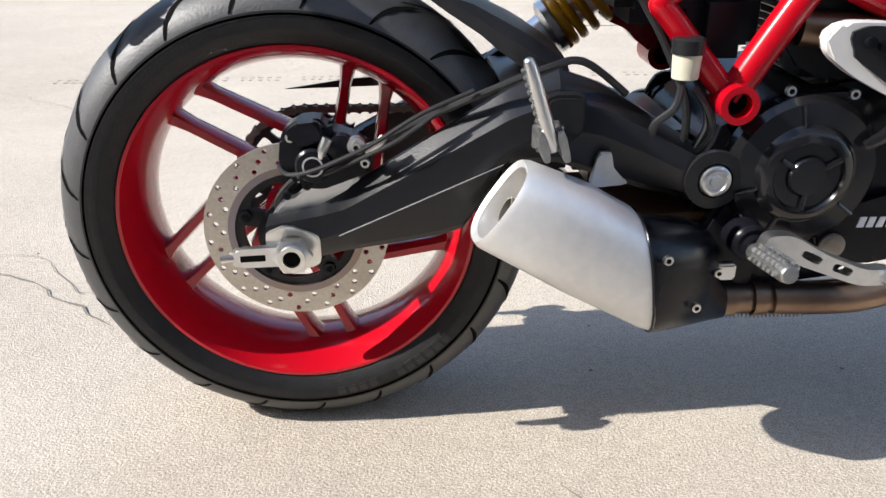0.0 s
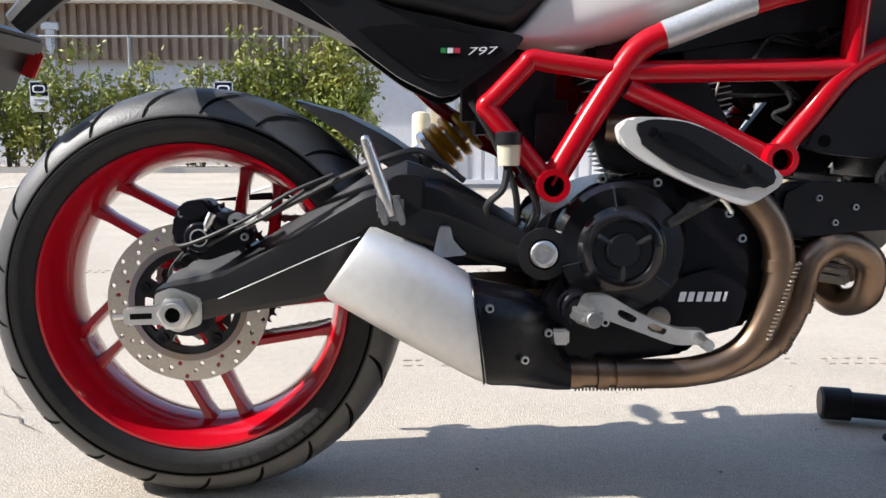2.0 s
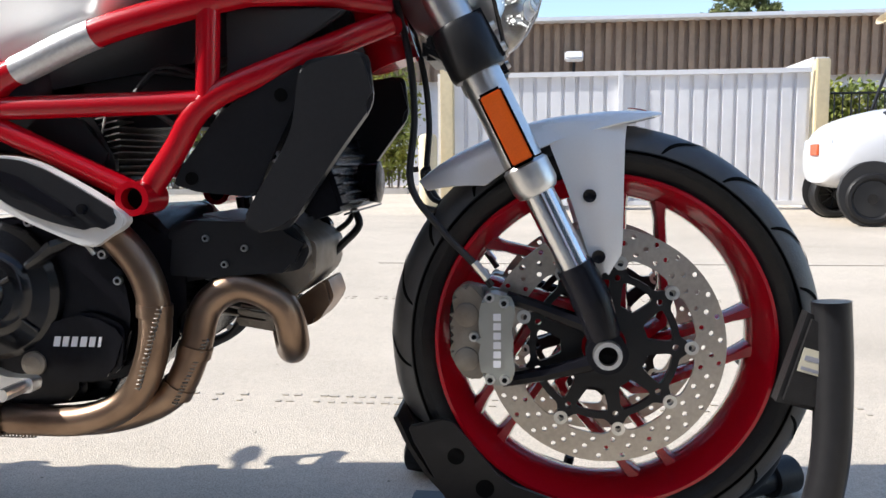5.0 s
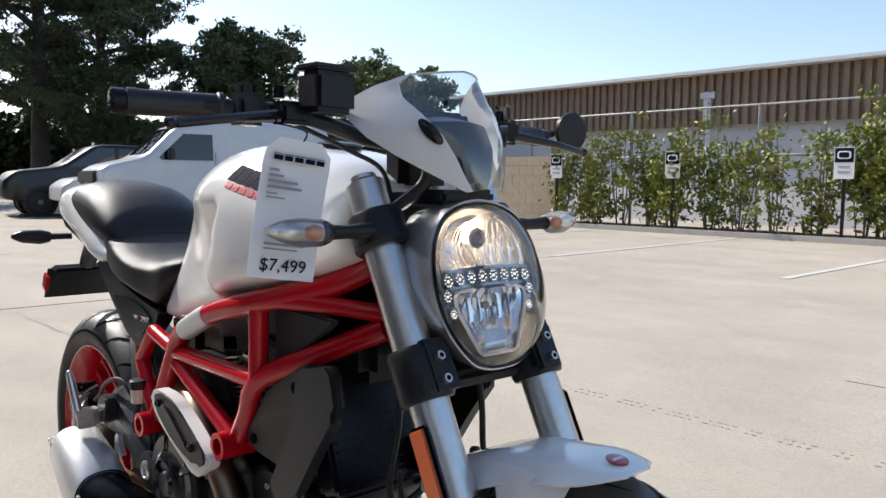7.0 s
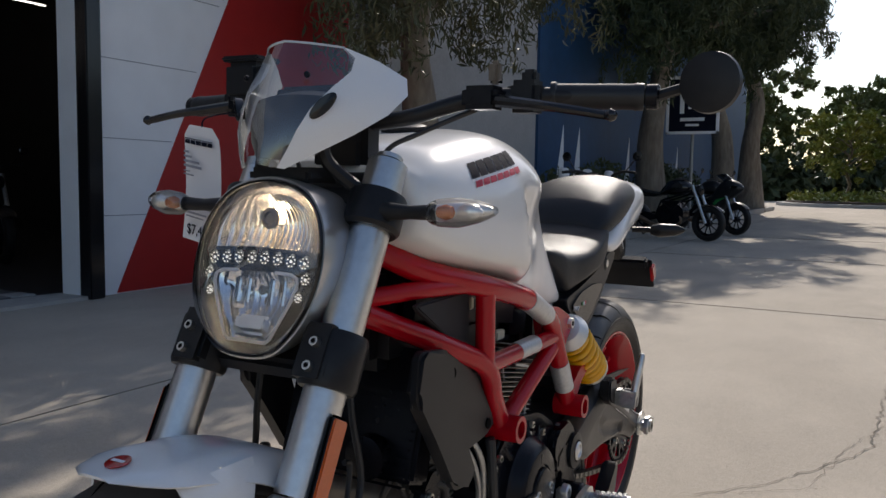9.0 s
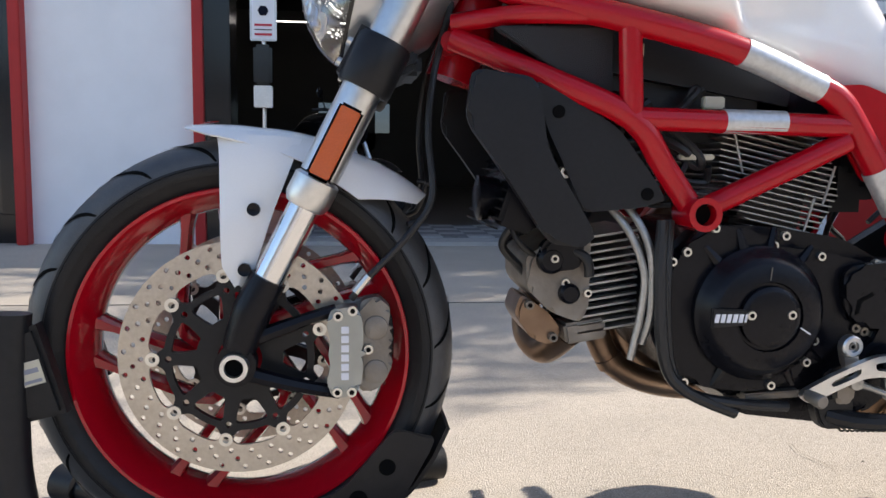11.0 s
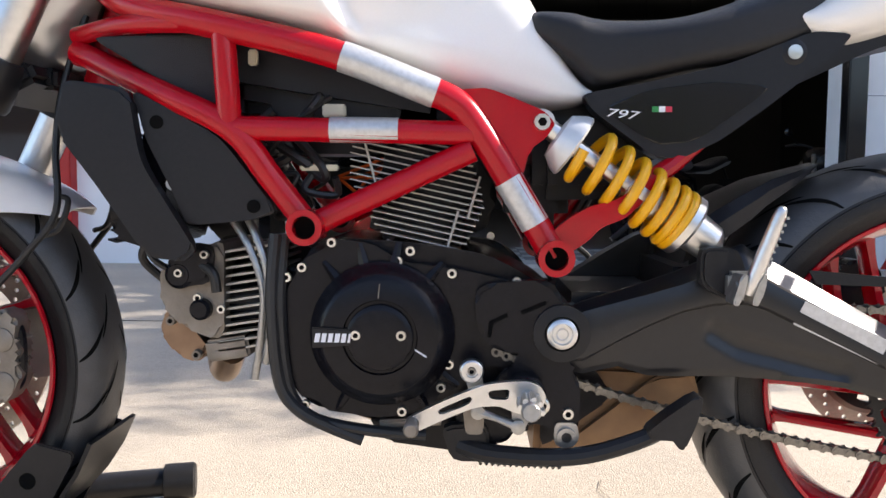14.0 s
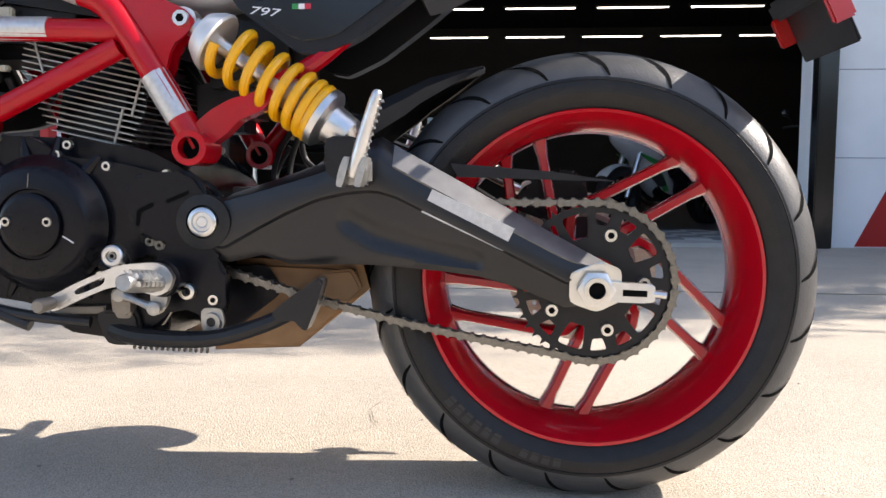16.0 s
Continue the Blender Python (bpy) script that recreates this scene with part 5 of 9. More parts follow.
for s in (-1, 1):
    A, Bn = V(0.519, s * .14, .485), V(0.829, s * .135, .52)
    C, E = V(0.612, s * .14, .638), V(0.925, s * .148, .643)
    F, G = V(1.15, s * .075, .748), V(1.13, s * .06, .842)
    ftube("main_tube", [A, V(.563, s * .14, .56), C, V(.642, s * .142, .674), V(.69, s * .147, .695), V(.80, s * .156, .735), V(.935, s * .15, .768), V(1.06, s * .11, .80), G], 0.0185)
    ftube("lower_tube", [Bn, V(.875, s * .14, .58), E, V(1.03, s * .125, .693), F], 0.0165)
    ftube("cross_tube", [C, E], 0.0155)
    ftube("upright_tube", [E, V(.932, s * .15, .766)], 0.0155)
    ftube("diagonal_tube", [C + V(.01, 0, -.02), Bn], 0.0155)
    ftube("upper_brace", [V(.95, s * .148, .772), V(1.06, s * .12, .775), F + V(0, 0, .02)], 0.013)
    for p in (A, Bn):
        bm = B()
        lathe(bm, [(-.03, .0145), (-.03, .0225), (.03, .0225), (.03, .0145)], p + V(0, s * .006, 0), seg=24, closed=True)
        part("mount_boss", bm, "red", frm)
        bm = B()
        lathe(bm, [(-.018, .001), (-.018, .0145), (.018, .0145), (.018, .001)], p, seg=20)
        part("boss_socket", bm, "groove", frm)
    # rear triangle
    P1, P2 = V(.43, s * .13, .592), V(.492, s * .13, .656)
    if s < 0:
        ftube("rear_brace", [A, A.lerp(P1, .85), P1, P1.lerp(P2, .2), P1.lerp(P2, .85), P2, P2.lerp(C, .2), C], 0.0145, 5)
    # stickers
    mt = smooth_pts([A, V(.563, s * .14, .56), C, V(.642, s * .142, .674), V(.69, s * .147, .695), V(.80, s * .156, .735), V(.935, s * .15, .768), V(1.06, s * .11, .80), G], 30)
    bm = B()
    tube(bm, [p for p in mt if .668 < p.x < .797][::4], .0193, 18, smooth=False)
    part("sticker_band", bm, "foil", frm, "silver foil warning band")
for p0, p1, r in ((V(.715, .1428, .641), V(.80, .1445, .6415), .0162), (V(.543, .14, .525), V(.577, .14, .581), .0192)):
    bm = B()
    tube(bm, [p0, p1], r, 16, smooth=False)
    part("sticker_band", bm, "foil", frm, "silver foil warning band")
bm = B()
tube(bm, [(1.145, 0, .70), (1.085, 0, .88)], .036, 20, smooth=False)
part("head_tube", bm, "red", frm)
for z, x in ((.745, 1.15), (.842, 1.128)):
    ftube("head_cross", [V(x, -.07, z), V(x, .07, z)], 0.016)

# ---- swingarm, rear end ----
arm = part("swingarm", B(), "black", moto, "satin black cast swingarm")


def hollow_depth(x, z, line, wide):
    """How deep a soft groove along a polyline lies at a place."""
    best = 1.0
    for (ax, az), (bx, bz) in zip(line, line[1:]):
        u = max(0.0, min(1.0, ((x - ax) * (bx - ax) + (z - az) * (bz - az)) / ((bx - ax) ** 2 + (bz - az) ** 2)))
        best = min(best, math.hypot(x - ax - u * (bx - ax), z - az - u * (bz - az)))
    k = max(0.0, min(1.0, 1.2 * (1 - best / wide)))
    return k * k * (3 - 2 * k)


def arm_skin(name, s, xs, top, cham, fold, low, yt, yc, yf, yl, yi, hollow=None):
    """A cast arm lofted along x: top edge, chamfer, fold line, stepped lower face and foot."""
    bm = B()
    loops = []
    for x in np.linspace(xs[0], xs[-1], 141 if hollow else 61):
        t, c, f, b = (float(np.interp(x, xs, v)) for v in (top, cham, fold, low))
        row = [(yi, t - .004), (yt - .006, t), (yt, t - .001), (yc - .001, c + .002), (yc, c - .002), (yf, f + .002), (yf - .001, f - .0015)]
        if hollow:
            z0, z1 = f - .0055, b + .008
            y0 = yf - .0065
            for k in range(13):
                z = z0 + (z1 - z0) * k / 12
                row.append((y0 + (yl - y0) * k / 12 - .0075 * hollow_depth(x, z, hollow, .019), z))
        else:
            row += [(yf - .001, f - .003), (yl, b + .008)]
        loops.append([(x, s * y, z) for y, z in row + [(yl - .006, b), (yi, b + .002)]])
    rings(bm, loops)
    bmesh.ops.triangulate(bm, faces=[f for f in bm.faces if len(f.verts) > 4])
    return part(name, bm, "armblack", arm, smooth=38 if hollow else 20)


arm_skin("arm_right", -1, [-.03, -.012, .035, .066, .12, .18, .21, .235, .26, .32, .37, .42, .47, .52, .538],
         [.343, .350, .359, .376, .410, .447, .465, .480, .496, .519, .502, .472, .440, .408, .388],
         [.338, .342, .350, .358, .387, .420, .436, .450, .464, .487, .476, .452, .425, .398, .384],
         [.330, .326, .322, .331, .355, .381, .394, .405, .430, .455, .445, .425, .400, .380, .378],
         [.318, .300, .296, .303, .311, .321, .330, .372, .412, .412, .395, .378, .366, .348, .368], .124, .151, .1545, .148, .104)
arm_skin("arm_left", 1, [-.03, -.02, .04, .10, .152, .20, .258, .279, .294, .324, .361, .40, .436, .482, .52, .542],
         [.326, .336, .368, .400, .428, .454, .488, .502, .497, .484, .467, .453, .441, .426, .406, .386],
         [.320, .326, .344, .375, .402, .427, .458, .474, .472, .464, .450, .438, .428, .415, .398, .382],
         [.312, .312, .320, .350, .376, .399, .427, .433, .434, .431, .422, .405, .386, .360, .362, .377],
         [.300, .290, .283, .308, .322, .328, .333, .334, .335, .335, .334, .335, .346, .336, .347, .37], .126, .150, .1565, .145, .108, [(.318, .394), (.284, .374), (.158, .343)])
# sunlit sheen of the black arm's top chamfer, added as a paler strip
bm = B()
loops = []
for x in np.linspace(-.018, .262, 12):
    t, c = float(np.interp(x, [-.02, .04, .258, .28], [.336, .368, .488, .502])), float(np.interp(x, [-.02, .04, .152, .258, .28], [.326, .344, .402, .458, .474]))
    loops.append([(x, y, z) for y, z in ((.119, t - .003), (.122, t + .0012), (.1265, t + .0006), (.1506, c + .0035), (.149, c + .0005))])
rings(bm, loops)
part("arm_top_sheen", bm, "satinedge", arm, "paler strip for the sun sheen on the arm's top edge")
bm = B()
prism(bm, [(.21, .434), (.105, .385), (.119, .356), (.224, .405)], .1525, .1535)
part("arm_sticker", bm, "foil", arm, "silver warning sticker")
bm = B()
box(bm, (.30, 0, .44), (.12, .24, .1), bevel=.02)
box(bm, (.43, 0, .40), (.16, .23, .07), bevel=.02)
part("arm_bridge", bm, "armblack", arm)
for s in (-1, 1):
    bm = B()
    lathe(bm, [(0, .036), (.01, .036), (.012, .022), (.004, .02), (.004, .001)], (.509, s * .148, .39), (0, s, 0), 28)
    part("pivot_boss", bm, "black", arm)
    bm = B()
    lathe(bm, [(0, .019), (.011, .019), (.013, .0165), (.0135, .0135), (.010, .012), (.010, .008), (.012, .006), (.012, .001)], (.509, s * .151, .39), (0, s, 0), 26)
    part("pivot_bolt", bm, "alu", arm, "bright steel pivot bolt")
    # axle and chain adjuster
    bm = B()
    prism(bm, round_poly([(.035, .33), (-.005, .345), (-.03, .335), (-.03, .295), (.0, .28), (.035, .292)], 2, .2), s * .1525, s * .158, bevel=.002)
    part("axle_plate", bm, "zinc", arm, "zinc axle plate")
    bm = B()
    prism(bm, round_poly([(.02, .322), (-.07, .318), (-.07, .294), (.02, .296)], 2, .15), s * .158, s * .168, bevel=.002)
    part("adjuster_block", bm, "alu", arm, "silver chain adjuster block")
    bm = B()
    prism(bm, [(-.03, .311), (-.06, .310), (-.06, .302), (-.03, .303)], s * .1665, s * .1685)
    part("adjuster_slot", bm, "groove", arm)
    bm = B()
    cyl(bm, (-.065, s * .163, .306), (-.084, s * .163, .304), .005, 8)
    part("adjuster_screw", bm, "zinc", arm)
    bm = B()
    lathe(bm, [(0, .024), (.01, .024), (.012, .02), (.012, .0115), (-.002, .0115), (-.002, .001)], (0.003, s * .167, .311), (0, s, 0), 6)
    part("axle_nut", bm, "alu", arm, "large hexagonal axle nut")
    bm = B()
    lathe(bm, [(0, .017), (.017, .016), (.017, .0105), (.0, .0105)], (0.003, s * .167, .311), (0, s, 0), 24, closed=True)
    part("axle_end", bm, "zinc", arm)
    bm = B()
    cyl(bm, (0.003, s * .166, .311), (0.003, s * .1795, .311), .0105, 16)
    part("axle_bore", bm, "groove", arm)
bm = B()
cyl(bm, (0, -.15, .312), (0, .15, .312), .012, 16)
part("rear_axle", bm, "zinc", arm)
# glint on the right arm's fold, drawn as a thin line of bright metal
bm = B()
tube(bm, [(.058, -.1548, .328), (.15, -.1548, .368), (.255, -.1548, .414)], .0007, 6)
part("fold_glint", bm, "alu", arm, "thin bright line for the glint along the arm's fold")

# hugger and chain guard
bm = B()
rows = []
for t in np.linspace(0, 1, 11):
    x = .335 - .185 * t
    z = float(np.interp(t, [0, .25, .6, 1], [.525, .557, .588, .607]))
    w = float(np.interp(t, [0, .3, .8, 1], [.100, .098, .062, .030]))
    d = float(np.interp(t, [0, .2, .5, .85, 1], [.05, .058, .046, .018, .004]))
    rows.append([(x + dd * .25, y * w, z - dd) for y, dd in ((-1, d), (-1, d * .45), (-.85, d * .1), (-.45, 0), (0, -.002), (.45, 0), (.85, d * .1), (1, d * .45), (1, d))])
grid_surf(bm, rows, .004)
part("rear_hugger", bm, "plastic", moto, "pointed black plastic hugger over the rear tyre")
bm = B()
prism(bm, [(.19, .468), (.06, .458), (-.03, .445), (.06, .447), (.18, .45)], .108, .112)
part("chain_guard", bm, "plastic", moto)

# rear sprocket and chain
CY = .101
bm = B()
SR = .105
pts = []
T = 46
for k in range(T):
    a = 2 * math.pi * k / T
    for da, r in ((0, SR - .004), (.3, SR - .003), (.5, SR + .004), (.7, SR - .003)):
        b = a + da * 2 * math.pi / T
        pts.append((r * math.cos(b), r * math.sin(b)))
out = [(x + 0, z + .312) for x, z in pts]
bm.free()
bm = B()
wins = [circ(0, .312, .034, 24)]
for k in range(5):
    a = radians(73 + 72 * k)
    wins.append(sector(RA, .060, .0925, a, .17, .20))
    wins += [sector(RA, .076, .0925, a + e * radians(24.5), .085, .125) for e in (-1, 1)]
plate(bm, out, wins, CY - .003, CY + .003)
part("rear_sprocket", bm, "black", rear_wheel, "black open rear sprocket with bright bolts", smooth=0)
for k in range(5):
    a = radians(37 + 72 * k)
    bm = B()
    bolt(bm, (.066 * math.cos(a), CY + .002, .312 + .066 * math.sin(a)), (0, 1, 0), .009, .007)
    part("sprocket_bolt", bm, "zinc", rear_wheel)
    bm = B()
    cyl(bm, (.066 * math.cos(a), CY - .03, .312 + .066 * math.sin(a)), (.066 * math.cos(a), CY, .312 + .066 * math.sin(a)), .013, 12)
    part("cush_stud", bm, "black", rear_wheel)
chain = part("drive_chain", B(), "chain", moto, "bare steel drive chain")
P = .0159
top0, low0 = V(.553, CY, .415), V(.553, CY, .337)
path = []
a1 = radians(84)
q = V(.106 * math.cos(a1), CY, .312 + .106 * math.sin(a1))
path += [top0.lerp(q, t) for t in np.linspace(0, 1, 40)]
for a in np.linspace(84, 291, 60):
    path.append(V(.106 * math.cos(radians(a)), CY, .312 + .106 * math.sin(radians(a))))
q = path[-1]
path += [q.lerp(low0, t) - V(0, 0, .012 * math.sin(math.pi * t)) for t in np.linspace(0, 1, 40)][1:]
for a in np.linspace(-90, 90, 16)[1:]:
    path.append(V(.553 + .039 * math.cos(radians(a)), CY, .376 + .039 * math.sin(radians(a))))
acc = [0]
for a, b in zip(path, path[1:]):
    acc.append(acc[-1] + (b - a).length)
N = int(acc[-1] / P)


def on_chain(s):
    i = int(np.searchsorted(acc, s)) or 1
    i = min(i, len(path) - 1)
    return path[i - 1].lerp(path[i], (s - acc[i - 1]) / max(1e-6, acc[i] - acc[i - 1]))


def link_mesh(name, y):
    bm = B()
    for s in (-1, 1):
        prism(bm, [(-.0125, .002), (-.0095, .0066), (-.005, .0046), (0, .0026), (.005, .0046), (.0095, .0066), (.0125, .002), (.0125, -.002), (.0095, -.0066), (.005, -.0046), (0, -.0026), (-.005, -.0046), (-.0095, -.0066), (-.0125, -.002)], s * y - .0009, s * y + .0009)
    for dx in (-P / 2, P / 2):
        cyl(bm, (dx, -y - .002, 0), (dx, y + .002, 0), .0026, 8)
        cyl(bm, (dx, -.003, 0), (dx, .003, 0), .0048, 8)
    me = bpy.data.meshes.new(name)
    bm.to_mesh(me)
    bm.free()
    me.materials.append(M["chain"])
    return me


lm = (link_mesh("link", .0075), link_mesh("link", .0052))
for k in range(N):
    p, p2 = on_chain(k * P), on_chain((k + 1) * P)
    d = p2 - p
    o = new("link", lm[k % 2])
    o.parent = chain
    o.matrix_local = Matrix.Translation((p + p2) / 2) @ pose(0, 0, 0, 0, -math.degrees(math.atan2(d.z, d.x)), 0)
bm = B()
lathe(bm, [(-.004, .001), (-.004, .036), (.004, .036), (.004, .001)], (.553, CY, .376), seg=24)
part("front_sprocket", bm, "chain", moto)

# shock absorber on the left
shock = part("shock_absorber", B(), "alu", moto, "single rear shock with yellow coil spring")
S0, S1 = V(.537, .128, .652), V(.315, .128, .498)
ax = (S1 - S0).normalized()
L = (S1 - S0).length


def along(t):
    return S0 + ax * L * t


bm = B()
lathe(bm, [(-.012, .008), (-.012, .017), (.012, .017), (.012, .008)], S0, (0, 1, 0), 20, closed=True)
tube(bm, [S0, along(.13)], [.013, .013], 12, smooth=False)
part("shock_eye", bm, "alu", shock)
bm = B()
lathe(bm, [(.09 * L, .016), (.10 * L, .030), (.155 * L, .040), (.185 * L, .0425), (.195 * L, .040), (.195 * L, .012)], S0, ax, 28)
part("spring_seat_top", bm, "blast", shock)
bm = B()
lathe(bm, [(.10 * L, .011), (.5 * L, .011), (.5 * L, .0215), (.9 * L, .0215), (.92 * L, .011)], S0, ax, 20)
part("damper_body", bm, "alu", shock)
bm = B()
lathe(bm, [(.80 * L, .02), (.80 * L, .041), (.835 * L, .041), (.85 * L, .036), (.86 * L, .0265), (.97 * L, .024), (1.0 * L, .017), (1.02 * L, .008)], S0, ax, 24)
part("spring_seat_low", bm, "alu", shock)
bm = B()
a, b = frame_of(ax)
turns = 7.3
pts = []
for i in range(190):
    u = i / 189
    pitch = 1 - (1 - u) ** 1.4
    th = 2 * math.pi * turns * u
    pts.append(along(.225 + .565 * pitch) + .0352 * (math.cos(th) * a + math.sin(th) * b))
tube(bm, pts, .0068, 10, smooth=False)
part("coil_spring", bm, "yellow", shock, "yellow painted coil spring")
for y in (.112, .141):
    bm = B()
    prism(bm, round_poly([(.643, .692), (.603, .694), (.534, .666), (.520, .650), (.532, .632), (.552, .618), (.560, .585), (.575, .560), (.60, .60), (.63, .65)], 3, .25), y - .0035, y + .0035, bevel=.0015)
    part("shock_bracket", bm, "red", frm, "red gusset plate at the shock mount")
bm = B()
bolt(bm, S0 + V(0, .016, 0), (0, 1, 0), .011, .008)
part("shock_bolt", bm, "zinc", shock)
bm = B()
prism(bm, round_poly([(.528, .512), (.50, .535), (.474, .549), (.44, .558), (.40, .590), (.385, .582), (.43, .535), (.462, .522), (.478, .505), (.503, .488), (.52, .478)], 3, .25), .122, .148, bevel=.006)
part("left_subframe_arm", bm, "red", frm, "red forged arm behind the mount ring")
bm = B()
tube(bm, [(.41, .12, .575), (.37, .11, .600), (.33, .10, .635)], .012, 10)
part("left_subframe_rail", bm, "red", frm)

# pegs and levers
for s in (-1, 1):
    bm = B()
    prism(bm, round_poly([(.345, .50), (.30, .50), (.285, .455), (.31, .435), (.345, .455)], 2, .25), s * .15, s * .175, bevel=.004)
    hang = part("peg_hanger", bm, "black", moto)
    bm = B()
    for dx in (-.011, .011):
        prism(bm, round_poly([(.296 + dx - .0045, .472), (.296 + dx + .0045, .474), (.306 + dx + .0045, .438), (.306 + dx - .0045, .436)], 3, .3), s * .188, s * .222, bevel=.002)
    box(bm, (.30, s * .182, .456), (.034, .02, .034), bevel=.005)
    cyl(bm, (.283, s * .213, .458), (.316, s * .213, .460), .004, 10)
    part("peg_clevis", bm, "pegalu", hang, "silver forked peg bracket")
    bm = B()
    p0, p1 = V(.298, s * .213, .46), V(.268, s * .222, .552)
    d = (p1 - p0).normalized()
    sd = V(d.z, 0, -d.x)
    tube(bm, [p0 - d * .012, p0, p0.lerp(p1, .3), p0.lerp(p1, .8), p0.lerp(p1, .96), p1], [.006, .0085, .0088, .0078, .006, .002], 12, 4)
    part("passenger_peg", bm, "alu", hang, "silver passenger footpeg folded upward")
    for k in range(9):
        bm = B()
        c = p0.lerp(p1, .2 + k * .085)
        box(bm, c - sd * .0082 + V(0, 0, 0), (.003, .010, .0032), pose(0, 0, 0, 0, 18, 0))
        part("peg_tooth", bm, "pegalu", hang)
    # rider peg
    bm = B()
    q0, q1 = V(.552, s * .20, .315), V(.556, s * .285, .325)
    tube(bm, [q0, q0.lerp(q1, .2), q0.lerp(q1, .92), q1], [.011, .0125, .0115, .007], 12)
    peg = part("rider_peg", bm, "pegalu", moto, "silver knurled rider footpeg")
    for k in range(6):
        for a in (-95, -50, -10, 30, 70):
            bm = B()
            c = q0.lerp(q1, .2 + k * .13)
            d = V(math.sin(radians(a)), 0, math.cos(radians(a)))
            box(bm, V(0, 0, 0), (.0062, .0075, .007), pose(0, 0, 0, 0, a, 0), bevel=.0012)
            bmesh.ops.translate(bm, vec=c + d * .0125, verts=bm.verts)
            part("peg_knurl", bm, "alu", peg)
    bm = B()
    if s < 0:
        prism(bm, round_poly([(.60, .36), (.53, .37), (.50, .31), (.54, .27), (.60, .28)], 2, .25), -.125, -.15, bevel=.006)
    else:
        prism(bm, round_poly([(.545, .40), (.50, .40), (.497, .345), (.484, .325), (.484, .266), (.512, .262), (.533, .272), (.556, .276), (.576, .246), (.640, .240), (.640, .300), (.577, .33)], 3, .22), .130, .149, bevel=.005)
    part("footrest_plate", bm, "castblk", moto)
    bm = B()
    lathe(bm, [(0, .024), (.034, .024), (.038, .021), (.042, .0205), (.042, .015), (.052, .014), (.052, .001)], (.554, s * .15, .318), (0, s, 0), 24)
    part("peg_mount", bm, "castblk", moto)


def lever_plate(name, poly, y0, y1, slots, parent, label):
    bm = B()
    plate(bm, round_poly(poly, 4, .3), [round_poly(pl, 3, .3) for pl in slots], min(y0, y1), max(y0, y1))
    return part(name, bm, "alu", parent, label, smooth=25)


lever_plate("brake_pedal", [(.555, .345), (.585, .345), (.63, .318), (.68, .298), (.715, .298), (.715, .278), (.675, .277), (.62, .298), (.575, .315), (.545, .318)], -.225, -.207,
            [[(.60, .327), (.625, .315), (.62, .306), (.597, .318)], [(.64, .309), (.665, .299), (.66, .29), (.637, .299)]], moto, "silver machined rear brake pedal")
bm = B()
cyl(bm, (.704, -.20, .288), (.704, -.27, .288), .008, 10)
part("pedal_toe", bm, "alu", moto)
lever_plate("gear_lever", [(.531, .322), (.540, .336), (.556, .341), (.602, .337), (.655, .315), (.698, .293), (.702, .284), (.690, .275), (.650, .294), (.616, .308), (.588, .310), (.570, .302), (.552, .298), (.537, .306)], .193, .203,
            [[(.575, .331), (.602, .328), (.599, .318), (.577, .317)], [(.620, .323), (.662, .304), (.659, .297), (.622, .312)]], moto, "silver machined gear lever with two slots")
bm = B()
lathe(bm, [(0, .008), (.03, .0095), (.034, .007)], (.692, .201, .287), (0, 1, 0), 14)
part("gear_toe_peg", bm, "castgrey", moto)
bm = B()
prism(bm, round_poly([(.632, .352), (.610, .352), (.604, .312), (.622, .308)], 2, .25), .160, .174, bevel=.002)
lathe(bm, [(0, .0155), (.010, .0145), (.012, .0125), (.012, .0075), (.006, .0075), (.006, .001)], (.621, .172, .346), (0, 1, 0), 20)
shift_arm = part("gear_shaft_arm", bm, "alu", moto, "silver clamp arm on the gear shaft")
bm = B()
bolt(bm, (.621, .178, .346), (0, 1, 0), .0055, .004)
part("clamp_bolt", bm, "castgrey", shift_arm)
bm = B()
tube(bm, [(.612, .180, .296), (.59, .183, .289), (.566, .186, .281)], [.0065, .0042, .0065], 10)
for p in ((.613, .180, .296), (.564, .186, .280)):
    lathe(bm, [(-.005, .009), (.005, .009), (.006, .007), (.006, .001)], p, (0, 1, 0), 14)
part("gear_rod", bm, "pegalu", moto, "silver gear rod with ball joints")
bm = B()
prism(bm, round_poly([(.572, .306), (.546, .308), (.549, .288), (.558, .272), (.570, .272)], 3, .3), .172, .182, bevel=.002)
part("gear_link_arm", bm, "pegalu", moto)
bm = B()
prism(bm, round_poly([(.632, .300), (.604, .300), (.606, .262), (.628, .262)], 3, .25), .146, .168, bevel=.005)
part("gear_joint", bm, "castgrey", moto)
bm = B()
lathe(bm, [(0, .0105), (.012, .0105), (.013, .009), (.013, .006), (0, .006)], (.533, .147, .298), (0, 1, 0), 20, closed=True)
part("hanger_eye", bm, "zinc", moto, "small bright ring on the footrest hanger")
bm = B()
bolt(bm, (.499, .149, .287), (0, 1, 0), .0075, .006)
part("hanger_bolt", bm, "zinc", moto)
bm = B()
plate(bm, round_poly([(.516, .276), (.488, .276), (.484, .258), (.490, .246), (.503, .242), (.516, .248)], 3, .3), [circ(.501, .258, .006, 12)], .149, .153)
lathe(bm, [(0, .0125), (.006, .012), (.006, .0065), (0, .0065)], (.501, .152, .258), (0, 1, 0), 20, closed=True)
part("exhaust_hanger", bm, "pegalu", moto, "alloy tab with rubber grommet")
bm = B()
lathe(bm, [(0, .0063), (.004, .0063), (.004, .001)], (.501, .152, .258), (0, 1, 0), 14)
part("hanger_grommet", bm, "cable", moto)
# side stand
bm = B()
